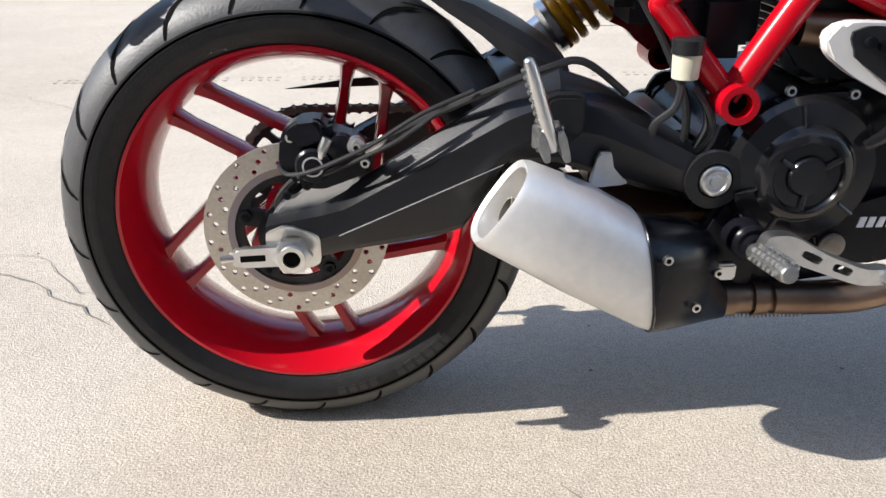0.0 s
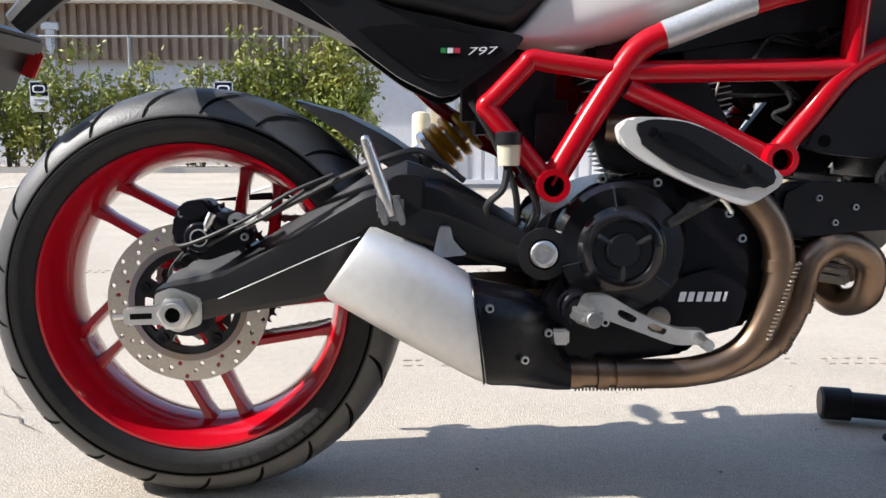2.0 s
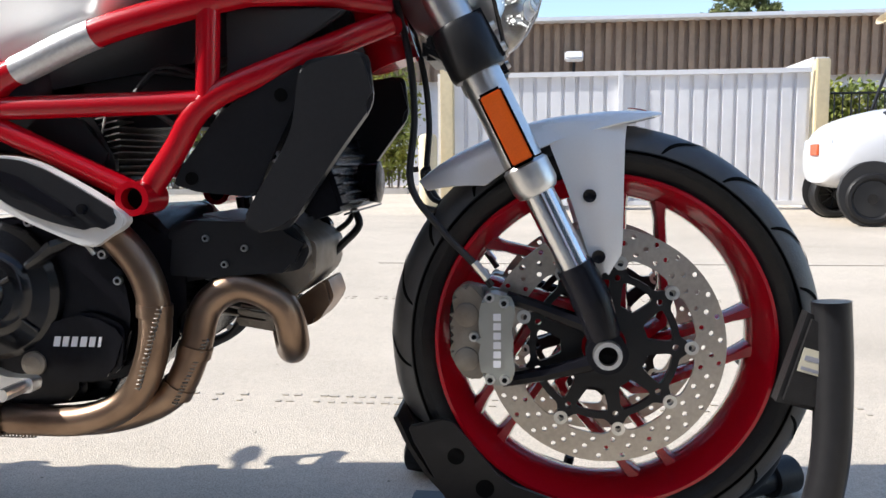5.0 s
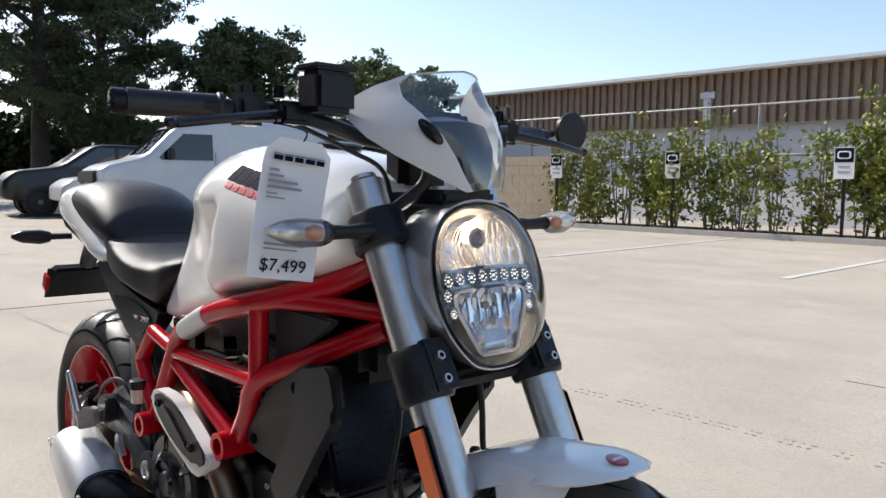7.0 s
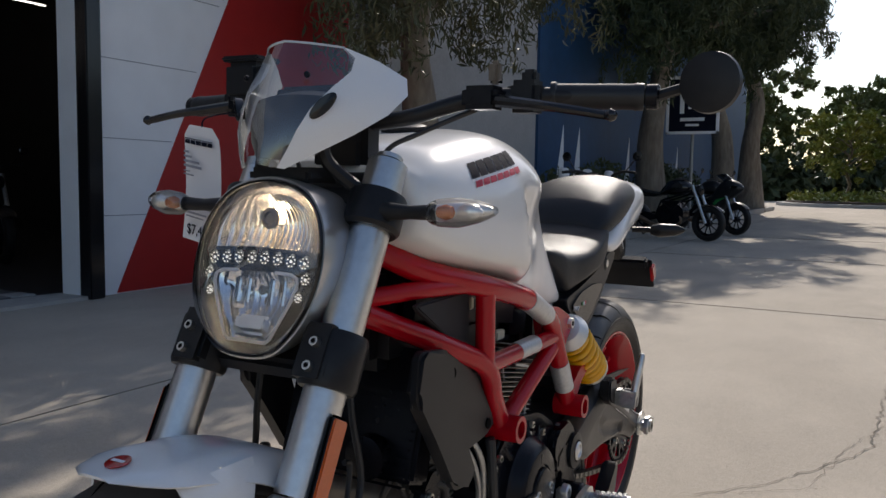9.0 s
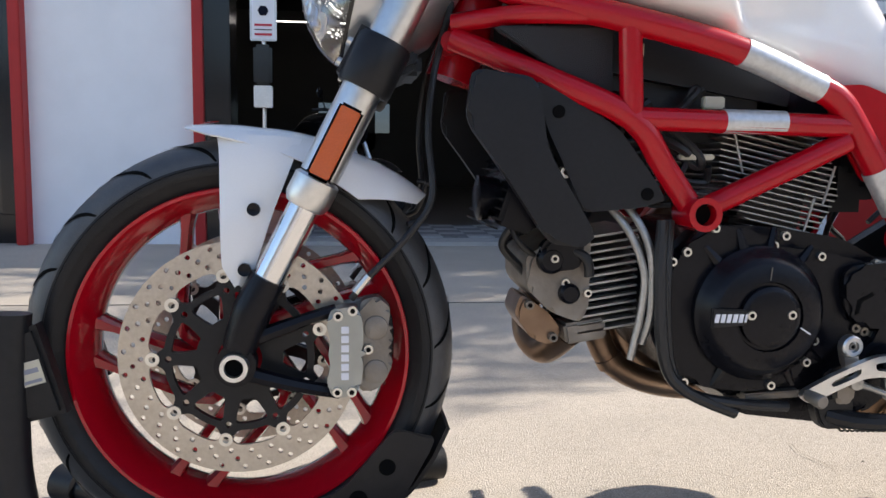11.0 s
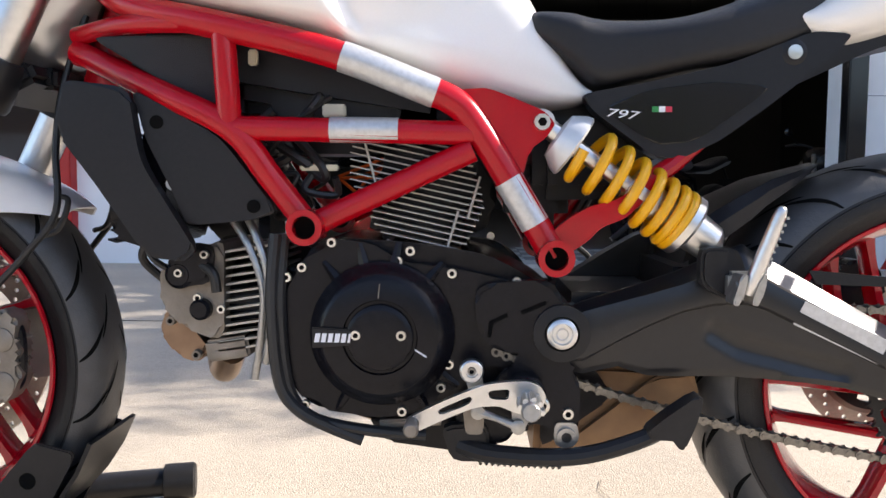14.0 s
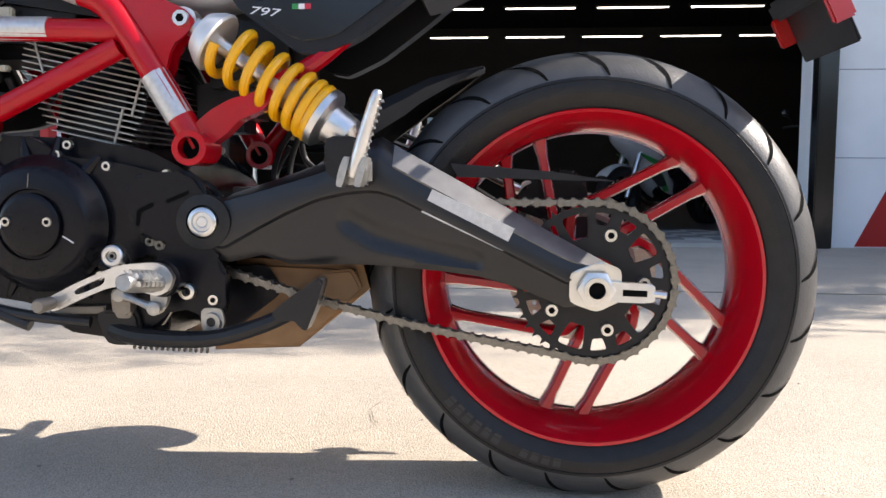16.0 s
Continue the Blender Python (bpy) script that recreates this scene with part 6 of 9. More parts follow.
tube(bm, [(.635, .15, .245), (.59, .165, .238), (.495, .175, .240), (.42, .18, .262), (.36, .18, .292)], [.013, .012, .011, .011, .010], 10)
stand = part("side_stand", bm, "black", moto, "folded black side stand")
bm = B()
prism(bm, round_poly([(.349, .324), (.342, .319), (.351, .287), (.364, .256), (.371, .258), (.377, .272), (.402, .268), (.410, .277), (.388, .296)], 2, .2), .166, .196, bevel=.004)
part("stand_foot", bm, "black", stand)
bm = B()
prism(bm, round_poly([(.66, .27), (.60, .275), (.595, .225), (.645, .225)], 2, .25), .135, .16, bevel=.004)
part("stand_bracket", bm, "black", stand)
bm = B()
pts = [(.615 - .11 * u, .15 + .006 * math.cos(u * 90), .226 + .006 * math.sin(u * 90) - .004 * u) for u in np.linspace(0, 1, 160)]
tube(bm, pts, .0016, 5, smooth=False)
part("stand_spring", bm, "chain", stand)
# rear caliper and hose
rc = part("rear_caliper", prism(B(), round_poly([(-.012, .405), (-.006, .448), (.012, .462), (.040, .465), (.052, .452), (.088, .438), (.104, .418), (.100, .400), (.068, .388), (.04, .378), (.012, .382)], 3, .25), -.128, -.090, bevel=.006), "castblk", moto, "black two-piston rear brake caliper")
bm = B()
prism(bm, round_poly([(.0, .452), (.014, .463), (.04, .465), (.046, .452), (.034, .438), (.012, .436)], 3, .25), -.140, -.126, bevel=.004)
part("caliper_crown", bm, "castblk", rc)
bm = B()
lathe(bm, [(0, .0225), (.014, .0215), (.017, .0185), (.0175, .001)], (.031, -.126, .412), (0, -1, 0), 26)
cap = part("piston_housing", bm, "castblk", rc)
bm = B()
lathe(bm, [(.0176, .0125), (.0182, .0125), (.0182, .0105), (.0176, .0105)], (.031, -.126, .412), (0, -1, 0), 24, closed=True)
part("emblem_ring", bm, "foil", cap, "plain pale ring in place of the maker's mark")
bm = B()
lathe(bm, [(0, .017), (.012, .016), (.014, .012), (.014, .001)], (.064, -.126, .432), (0, -1, 0), 22)
part("piston_housing", bm, "castblk", rc)
bm = B()
tube(bm, [(.05, -.137, .445), (.043, -.139, .43), (.04, -.138, .42)], [.007, .006, .005], 10)
part("bleed_screw", bm, "zinc", rc)
bm = B()
lathe(bm, [(-.006, .004), (-.006, .0105), (.006, .0105), (.006, .004)], (.083, -.138, .436), (0, 1, 0), 16, closed=True)
part("banjo_fitting", bm, "alu", rc)
bm = B()
tube(bm, [(.094, -.138, .43), (.108, -.140, .437), (.116, -.140, .446)], [.0075, .006, .005], 10)
part("hose_ferrule", bm, "alu", rc)
for p in ((.083, -.143, .436), (.022, -.132, .386), (-.004, -.126, .372), (.006, -.130, .445), (.092, -.129, .412)):
    bm = B()
    bolt(bm, p, (0, -1, 0), .006, .006)
    part("caliper_bolt", bm, "castblk" if p[2] < .39 else "zinc", rc)
bm = B()
tube(bm, [(-.012, -.118, .405), (.0, -.134, .40), (.03, -.146, .408), (.07, -.150, .425), (.105, -.15, .442), (.16, -.148, .475), (.22, -.145, .50)], .0028, 8)
part("speed_sensor_cable", bm, "cable", moto)
bm = B()
lathe(bm, [(0, .047), (.003, .047), (.003, .036), (0, .036)], RA + V(0, -.112, 0), seg=40, closed=True)
part("sensor_ring", bm, "castblk", rear_wheel)
bm = B()
prism(bm, round_poly([(.015, .37), (-.015, .36), (-.03, .335), (.05, .36), (.09, .39), (.05, .40)], 2, .3), -.125, -.11, bevel=.003)
part("caliper_bracket", bm, "alu", rc)
bm = B()
tube(bm, [(.12, -.12, .44), (.17, -.125, .465), (.23, -.14, .495), (.30, -.15, .525), (.345, -.14, .53), (.40, -.13, .49)], .0045, 8)
part("rear_brake_hose", bm, "cable", moto)
bm = B()
tube(bm, [(.03, -.135, .405), (.0, -.12, .385), (-.02, -.115, .355), (-.005, -.11, .33)], .0035, 8)
part("sensor_cable", bm, "cable", moto)
bm = B()
tube(bm, [(.04, -.14, .40), (.08, -.15, .42), (.13, -.155, .445), (.18, -.15, .478)], .0028, 8)
part("sensor_cable", bm, "cable", moto)
# brake fluid reservoir
bm = B()
lathe(bm, [(0, .015), (.028, .0165), (.028, .001)], (.46, -.15, .512), (0, 0, 1), 20)
rsv = part("fluid_reservoir", bm, "milk", moto, "milky plastic brake fluid reservoir with black cap")
bm = B()
lathe(bm, [(0, .0185), (.016, .0185), (.018, .016)], (.46, -.15, .54), (0, 0, 1), 20)
part("reservoir_cap", bm, "black", rsv)
for k, pts in enumerate(([(.458, -.15, .512), (.452, -.155, .48), (.43, -.15, .455), (.44, -.14, .42)], [(.475, -.145, .50), (.495, -.15, .47), (.50, -.145, .44), (.485, -.14, .415)], [(.43, -.11, .60), (.455, -.12, .54), (.485, -.13, .50), (.50, -.135, .455), (.488, -.13, .42)], [(.41, -.11, .60), (.44, -.12, .55), (.47, -.135, .48), (.475, -.13, .42)])):
    bm = B()
    tube(bm, pts, .005, 8)
    part("hose", bm, "cable", moto)

# ---- engine and exhaust ----
eng = part("engine", prism(B(), round_poly([(.50, .43), (.60, .485), (.70, .50), (.82, .505), (.872, .44), (.872, .345), (.83, .285), (.74, .262), (.56, .262), (.50, .31)], 3, .25), -.115, .112, bevel=.012), "castblk", moto, "black air-cooled twin engine")
# right clutch side
bm = B()
prism(bm, round_poly([(.535, .43), (.575, .487), (.66, .497), (.71, .462), (.79, .445), (.805, .36), (.785, .283), (.70, .268), (.63, .285), (.56, .33)], 3, .25), -.138, -.112, bevel=.008)
part("clutch_case", bm, "castblk", eng)
bm = B()
cx, cz = .617, .396
lathe(bm, [(0, .096), (.014, .094), (.022, .086), (.024, .062), (.030, .057), (.034, .052), (.036, .044), (.030, .040), (.030, .026), (.036, .022), (.036, .001)], (cx, -.136, cz), (0, -1, 0), 48)
part("clutch_cover", bm, "gloss", eng, "gloss black round clutch cover")
for k in range(3):
    a = 2 * math.pi * k / 3 + .5
    bm = B()
    p0, p1 = V(cx + .018 * math.cos(a), -.169, cz + .018 * math.sin(a)), V(cx + .042 * math.cos(a), -.169, cz + .042 * math.sin(a))
    tube(bm, [p0, p1], .0035, 6, smooth=False)
    part("cover_web", bm, "gloss", eng)
for a in (100, 196, 245, 322):
    d = V(math.cos(radians(a)), 0, math.sin(radians(a)))
    bm = B()
    tube(bm, [V(cx, -.163, cz) + d * .060, V(cx, -.160, cz) + d * .086], [.0016, .0024], 6, smooth=False)
    part("cover_rib", bm, "gloss", eng)
for z in (.486, .455):
    bm = B()
    prism(bm, round_poly([(.59, z + .004), (.66, z + .006), (.67, z), (.59, z - .004)], 2, .3), -.146, -.137, bevel=.002)
    part("case_ridge", bm, "castblk", eng)
bm = B()
tube(bm, [(cx + .062, -.166, cz + .036), (cx + .08, -.168, cz + .047), (cx + .10, -.165, cz + .062)], [.006, .008, .012], 8)
tube(bm, [(cx + .10, -.165, cz + .062), (cx + .135, -.16, cz + .075)], [.012, .004], 8, smooth=False)
part("clutch_actuator", bm, "gloss", eng)
bm = B()
tube(bm, [(.745, -.16, .47), (.757, -.16, .462), (.768, -.158, .447)], .0035, 6)
part("clutch_cable_end", bm, "zinc", eng)
bm = B()
prism(bm, round_poly([(.64, .335), (.75, .37), (.80, .35), (.79, .285), (.72, .27), (.66, .285)], 3, .25), -.152, -.136, bevel=.006)
part("lower_cover", bm, "castblk", eng)
for p in ((.547, .431), (.591, .493), (.668, .488), (.77, .445), (.79, .41), (.782, .345), (.778, .30), (.56, .335), (.60, .29), (.69, .30)):
    bm = B()
    bolt(bm, (p[0], -.139 if p[0] < .75 else -.139, p[1]), (0, -1, 0), .0065, .006)
    part("case_bolt", bm, "zinc", eng)
bm = B()
lathe(bm, [(0, .017), (.004, .017), (.005, .012), (.006, .011), (.006, .001)], (.672, -.153, .298), (0, -1, 0), 20)
part("oil_sight_glass", bm, "castgrey", eng)
for k, w in enumerate((.0115, .0105, .0105, .0115, .0105, .005)):
    bm = B()
    x0 = .700 + k * .0125
    prism(bm, [(x0, .322), (x0 + w * .75, .322), (x0 + w * .75 + .003, .3355), (x0 + .003, .3355)], -.1536, -.152)
    part("maker_mark_bar", bm, "paper", eng, "plain white bar in place of the maker's mark")
# left alternator side
bm = B()
prism(bm, round_poly([(.868, .42), (.84, .472), (.81, .505), (.75, .50), (.71, .475), (.64, .468), (.57, .452), (.512, .438), (.50, .37), (.53, .33), (.62, .35), (.65, .30), (.73, .272), (.83, .285), (.872, .345)], 3, .25), .108, .135, bevel=.008)
part("alternator_case", bm, "castblk", eng)
bm = B()
lx, lz = .735, .385
lathe(bm, [(0, .093), (.012, .092), (.018, .086), (.03, .080), (.037, .073), (.0385, .070), (.040, .047), (.036, .0455), (.036, .042), (.043, .041), (.045, .038), (.046, .034), (.046, .001)], (lx, .133, lz), (0, 1, 0), 56)
part("alternator_cover", bm, "castblk", eng, "round black alternator cover")
for x in (.764, .708):
    bm = B()
    bolt(bm, (x, .1785, .389), (0, 1, 0), .0065, .003)
    part("cover_screw", bm, "zinc", eng)
bm = B()
box(bm, (.684, .1727, .366), (.017, .0012, .0016), pose(0, 0, 0, 0, -32, 0))
part("timing_mark", bm, "paper", eng)
bm = B()
box(bm, (.736, .1727, .443), (.0011, .0012, .018), pose(0, 0, 0, 0, -6, 0))
part("timing_mark", bm, "castgrey", eng)
bm = B()
prism(bm, [(.768, .376), (.818, .372), (.818, .398), (.768, .396)], .172, .1795, bevel=.002)
part("mark_plate", bm, "black", eng)
for k, w in enumerate((.0075, .007, .007, .0075, .007, .0035)):
    bm = B()
    x0 = .815 - k * .0082
    prism(bm, [(x0, .380), (x0 - w * .8, .380), (x0 - w * .8 - .002, .391), (x0 - .002, .391)], .1795, .1805)
    part("maker_mark_bar", bm, "paper", eng, "plain white bar in place of the maker's mark")
bm = B()
prism(bm, round_poly([(.618, .440), (.60, .452), (.52, .458), (.495, .40), (.505, .368), (.545, .362), (.592, .366), (.614, .390)], 3, .3), .133, .153, bevel=.006)
part("sprocket_cover", bm, "castblk", eng, "black front sprocket cover with slots")
for p in ((.590, .362), (.577, .357), (.563, .352)):
    bm = B()
    lathe(bm, [(0, .0062), (.003, .0062), (.003, .0028), (0, .0028)], (p[0], .137, p[1]), (0, 1, 0), 14, closed=True)
    box(bm, (p[0] - .0065, .1375, p[1] - .0022), (.009, .002, .007), pose(0, 0, 0, 0, -20, 0))
    part("chain_plate", bm, "chain", eng)
for pl in ([(.602, .384), (.600, .404), (.594, .401), (.597, .384)], [(.600, .404), (.578, .415), (.576, .410), (.594, .401)], [(.560, .418), (.529, .431), (.528, .426), (.558, .413)]):
    bm = B()
    prism(bm, pl, .1522, .1536)
    part("cover_slot", bm, "groove", eng)
for p in ((.862, .348), (.835, .29), (.71, .283), (.868, .41), (.858, .455), (.838, .468), (.716, .477), (.647, .462), (.655, .385), (.565, .452), (.80, .50), (.70, .49), (.65, .345), (.60, .30), (.66, .315)):
    bm = B()
    bolt(bm, (p[0], .134, p[1]), (0, 1, 0), .0065, .007)
    part("case_bolt", bm, "zinc", eng)
for a in (100, 75, 50, 130, 215, 240, 300):
    bm = B()
    d = V(math.cos(radians(a)), 0, math.sin(radians(a)))
    tube(bm, [V(lx, .137, lz) + d * .088, V(lx, .133, lz) + d * .118], [.008, .004], 6, smooth=False)
    part("case_rib", bm, "castblk", eng)
# upright cylinder
cylv = part("rear_cylinder", lathe(B(), [(-.085, .055), (.09, .055)], (.68, 0, .55), (-.12, 0, 1), 24), "castblk", eng, "finned upright cylinder")
bm = B()
box(bm, (.688, 0, .56), (.125, .155, .16), pose(0, 0, 0, 0, -12, 0), bevel=.02)
part("cylinder_core", bm, "castblk", cylv)
for k in range(17):
    bm = B()
    t = k / 16
    hw = float(np.interp(t, [0, .12, .5, .75, 1], [.046, .062, .090, .086, .072]))
    prism(bm, [(-hw, -.0008), (hw, -.0008), (hw, .0008), (-hw, .0008)], -.102, .102)
    bmesh.ops.transform(bm, matrix=Matrix.Translation((.688 + .012 * t, 0, .492 + .1405 * t)) @ pose(0, 0, 0, 0, -12, 0), verts=bm.verts)
    part("fin", bm, "fin", cylv)
bm = B()
box(bm, (.655, 0, .665), (.15, .15, .07), pose(0, 0, 0, 0, -7, 0), bevel=.012)
part("rear_head", bm, "castblk", eng)
for s in (-1, 1):
    for p0, p1 in (((.763, .632), (.748, .575)), ((.612, .585), (.628, .53)), ((.640, .54), (.655, .488))):
        bm = B()
        cyl(bm, (p0[0], s * .102, p0[1]), (p1[0], s * .102, p1[1]), .0018, 8)
        part("fin_bridge", bm, "fin", cylv)
# forward cylinder
cylh = part("front_cylinder", lathe(B(), [(0, .06), (.12, .06)], (.86, 0, .395), (1, 0, .16), 24), "castblk", eng, "finned forward cylinder")
for k in range(13):
    bm = B()
    z = .352 + k * .0112
    box(bm, (.925, 0, z), (.085, .15, .003), pose(0, 0, 0, 0, 9, 0))
    part("fin", bm, "fin", cylh)
bm = B()
box(bm, (.955, .0, .348), (.06, .15, .03), pose(0, 0, 0, 0, 9, 0), bevel=.004)
part("cylinder_foot", bm, "castgrey", cylh)
bm = B()
prism(bm, round_poly([(.955, .50), (1.005, .48), (1.045, .455), (1.042, .41), (1.01, .378), (.965, .362), (.955, .38)], 2, .2), -.085, .085, bevel=.012)
hd = part("front_head", bm, "castgrey", eng, "stained grey casting of the forward cylinder head")
for s in (-1, 1):
    bm = B()
    prism(bm, round_poly([(1.0, .495), (.965, .49), (.97, .44), (1.015, .435), (1.03, .47)], 2, .25), s * .07, s * .10, bevel=.006)
    part("cam_cover", bm, "castblk", hd)
for p in ((1.01, .455), (.99, .42), (.958, .405), (.975, .48)):
    bm = B()
    bolt(bm, (p[0], .10 if p[1] > .43 else .085, p[1]), (0, 1, 0), .006, .006)
    part("head_bolt", bm, "zinc", hd)
for c, r, h in (((1.012, .085, .452), .020, .016), ((.985, .085, .405), .015, .014), ((1.03, .070, .425), .012, .012)):
    bm = B()
    lathe(bm, [(0, r), (h * .7, r * .95), (h, r * .7), (h, .001)], c, (0, 1, 0), 20)
    part("head_boss", bm, "castblk", hd)
bm = B()
prism(bm, round_poly([(1.045, .40), (1.005, .372), (.985, .345), (1.0, .325), (1.03, .335), (1.055, .37)], 3, .25), -.03, .06, bevel=.008)
part("exhaust_flange", bm, "header", hd, "browned exhaust port flange")
for p in ((1.035, .06, .385), (1.0, .06, .338)):
    bm = B()
    bolt(bm, p, (0, 1, 0), .007, .010)
    part("flange_nut", bm, "castgrey", hd)
bm = B()
tube(bm, [(1.03, .075, .455), (1.055, .08, .475), (1.065, .07, .505), (1.05, .06, .54)], .0045, 8)
part("spark_lead", bm, "cable", hd)
# belt covers, right
bm = B()
prism(bm, round_poly([(.85, .49), (1.02, .485), (1.045, .45), (1.03, .42), (.94, .415), (.84, .40)], 3, .25), -.12, -.085, bevel=.01)
prism(bm, round_poly([(.60, .50), (.74, .50), (.78, .56), (.74, .64), (.62, .64), (.58, .56)], 3, .25), -.115, -.085, bevel=.01)
part("belt_cover", bm, "plastic", eng, "matt black timing belt cover")
for p in ((.958, -.121, .452), (.905, -.121, .465), (.93, -.121, .43)):
    bm = B()
    bolt(bm, p, (0, -1, 0), .005, .004)
    part("cover_screw", bm, "zinc", eng)
# sump and skid
bm = B()
prism(bm, round_poly([(.76, .265), (.74, .232), (.66, .222), (.60, .215), (.585, .23), (.58, .27)], 2, .2), -.09, .10, bevel=.012)
part("sump", bm, "castblk", eng)
bm = B()
prism(bm, round_poly([(.60, .30), (.60, .225), (.55, .205), (.50, .215), (.49, .30)], 2, .2), -.125, -.03, bevel=.010)
part("sump_rear", bm, "castblk", eng)
bm = B()
prism(bm, round_poly([(.60, .34), (.72, .30), (.72, .24), (.60, .225), (.50, .25), (.50, .34)], 2, .2), -.118, -.08, bevel=.008)
part("sump_side", bm, "castblk", eng)
bm = B()
prism(bm, [(.74, .268), (.66, .272), (.66, .262), (.74, .258)], .10, .128, bevel=.002)
part("sump_rail", bm, "castgrey", eng)
# oil lines and hoses on the left
for pts, r, m in (([(.935, .105, .525), (.91, .118, .49), (.892, .125, .44), (.893, .125, .39), (.905, .12, .318)], .0055, "pegalu"),
                  ([(.915, .11, .53), (.895, .125, .495), (.883, .13, .45), (.882, .128, .38), (.89, .12, .34)], .0055, "pegalu"),
                  ([(.872, .135, .51), (.876, .142, .44), (.872, .145, .36), (.862, .145, .31), (.838, .145, .282), (.80, .142, .262), (.76, .14, .246)], .0085, "cable"),
                  ([(.862, .13, .51), (.866, .14, .43), (.862, .14, .35), (.85, .14, .30), (.82, .14, .272), (.75, .14, .258), (.68, .13, .25)], .0075, "cable"),
                  ([(1.01, .08, .49), (.99, .09, .47), (.965, .10, .455), (.96, .10, .43)], .007, "cable")):
    bm = B()
    tube(bm, pts, r, 10)
    part("oil_line" if m == "pegalu" else "hose", bm, m, eng)
# black fill of the frame: airbox, throttle bodies
for nm, c, d, a in (("airbox", (.85, 0, .735), (.40, .17, .12), -9), ("airbox_base", (.78, 0, .66), (.26, .15, .09), 0), ("airbox_intake", (1.0, 0, .72), (.18, .13, .14), 0)):
    bm = B()
    box(bm, c, d, pose(0, 0, 0, 0, a, 0), bevel=.02)
    part(nm, bm, "plastic", moto, "matt black airbox between the frame tubes" if nm == "airbox" else "")
bm = B()
box(bm, (.47, 0, .62), (.14, .12, .13), bevel=.02)
box(bm, (.53, -.03, .56), (.09, .1, .09), bevel=.02)
part("battery_box", bm, "plastic", moto)
rndc = random.Random(12)
for k in range(16):
    s = rndc.choice((-1, 1))
    x0, z0 = rndc.uniform(.82, .92), rndc.uniform(.57, .69)
    pts = [(x0, s * .10, z0)]
    for j in range(3):
        pts.append((max(.80, min(.94, pts[-1][0] + rndc.uniform(-.07, .07))), s * rndc.uniform(.09, .118), max(.53, min(.70, pts[-1][2] + rndc.uniform(-.05, .05)))))
    bm = B()
    tube(bm, pts, rndc.uniform(.003, .007), 7)
    part("wiring", bm, "cable", moto)
for p, s_ in (((.80, .112, .668), (.03, .012, .016)), ((.905, .11, .735), (.012, .01, .02)), ((.82, .11, .595), (.05, .012, .008))):
    bm = B()
    box(bm, p, s_, bevel=.002)
    part("connector", bm, "milk", moto)

# exhaust
exh = part("exhaust", B(), "header", moto, "heat browned header pipes with aluminium silencer")
PA = [(.965, .02, .335), (.99, -.03, .298), (1.008, -.075, .318), (.998, -.095, .372), (.945, -.105, .398), (.90, -.112, .372), (.882, -.118, .312), (.852, -.118, .255), (.79, -.118, .222), (.70, -.12, .209), (.54, -.125, .213)]
PB = [(.60, -.12, .562), (.69, -.142, .55), (.77, -.150, .492), (.824, -.150, .435), (.842, -.148, .375), (.834, -.145, .31), (.80, -.140, .248), (.73, -.138, .217), (.62, -.13, .212)]
for nm, pts in (("front_header", PA), ("rear_header", PB)):
    bm = B()
    tube(bm, pts, .0215, 18, 8)
    part(nm, bm, "header", exh)
for p, d in ((V(.882, -.118, .312), V(.3, 0, 1)), (V(.842, -.148, .372), V(.05, 0, 1)), (V(.56, -.126, .2125), V(1, 0, 0)), (V(.60, -.127, .212), V(1, 0, 0)), (V(.855, -.118, .258), V(.6, 0, 1))):
    bm = B()
    lathe(bm, [(-.008, .0222), (-.008, .0238), (.008, .0238), (.008, .0222)], p, d, 20, closed=True)
    part("pipe_collar", bm, "header", exh)
for p0, p1 in ((V(.86, -.170, .38), V(.823, -.168, .268)), (V(.905, -.132, .33), V(.858, -.138, .24)), (V(.56, -.135, .191), V(.66, -.14, .193))):
    bm = B()
    dd = (p1 - p0)
    a, b = frame_of(dd)
    pts = [p0 + dd * u + .0032 * (math.cos(u * 120) * a + math.sin(u * 120) * b) for u in np.linspace(0, 1, 220)]
    tube(bm, pts, .0011, 4, smooth=False)
    part("exhaust_spring", bm, "castgrey", exh)
# heat shield
SH = [(.612, .565), (.631, .577), (.68, .576), (.716, .568), (.78, .535), (.832, .502), (.833, .490), (.787, .459), (.765, .467), (.70, .494), (.648, .520), (.617, .543)]


def shield(name, poly, y, th, k, m, label, edge=.003):
    bm = B()
    eye = Vector((1.076, .57))
    pl = [tuple(eye + (Vector(p) - eye) * 1.026) for p in round_poly(poly, 3, .3)]
    y += .026
    prism(bm, pl, y - th, y, bevel=edge)
    return part(name, bm, m, exh, label)


shield("heat_shield", SH, -.188, .022, 1.0, "whitedull", "white edged heat shield")
SB = [(.630, .565), (.655, .5745), (.70, .5705), (.734, .558), (.78, .533), (.823, .507), (.827, .495), (.797, .480), (.74, .492), (.688, .511), (.638, .545)]
shield("heat_shield_insert", SB, -.196, .018, 1.0, "plastic", "black heat shield insert", .007)
shield("heat_shield_rib", [(.668, .560), (.70, .550), (.775, .502), (.76, .498), (.70, .532), (.665, .549)], -.212, .006, 1.0, "castblk", "")
for p in ((.652, .565), (.779, .516)):
    bm = B()
    bolt(bm, (p[0] - .006, -.1885, p[1] - .008), (0, -1, 0), .007, .006)
    part("shield_screw", bm, "castblk", exh)


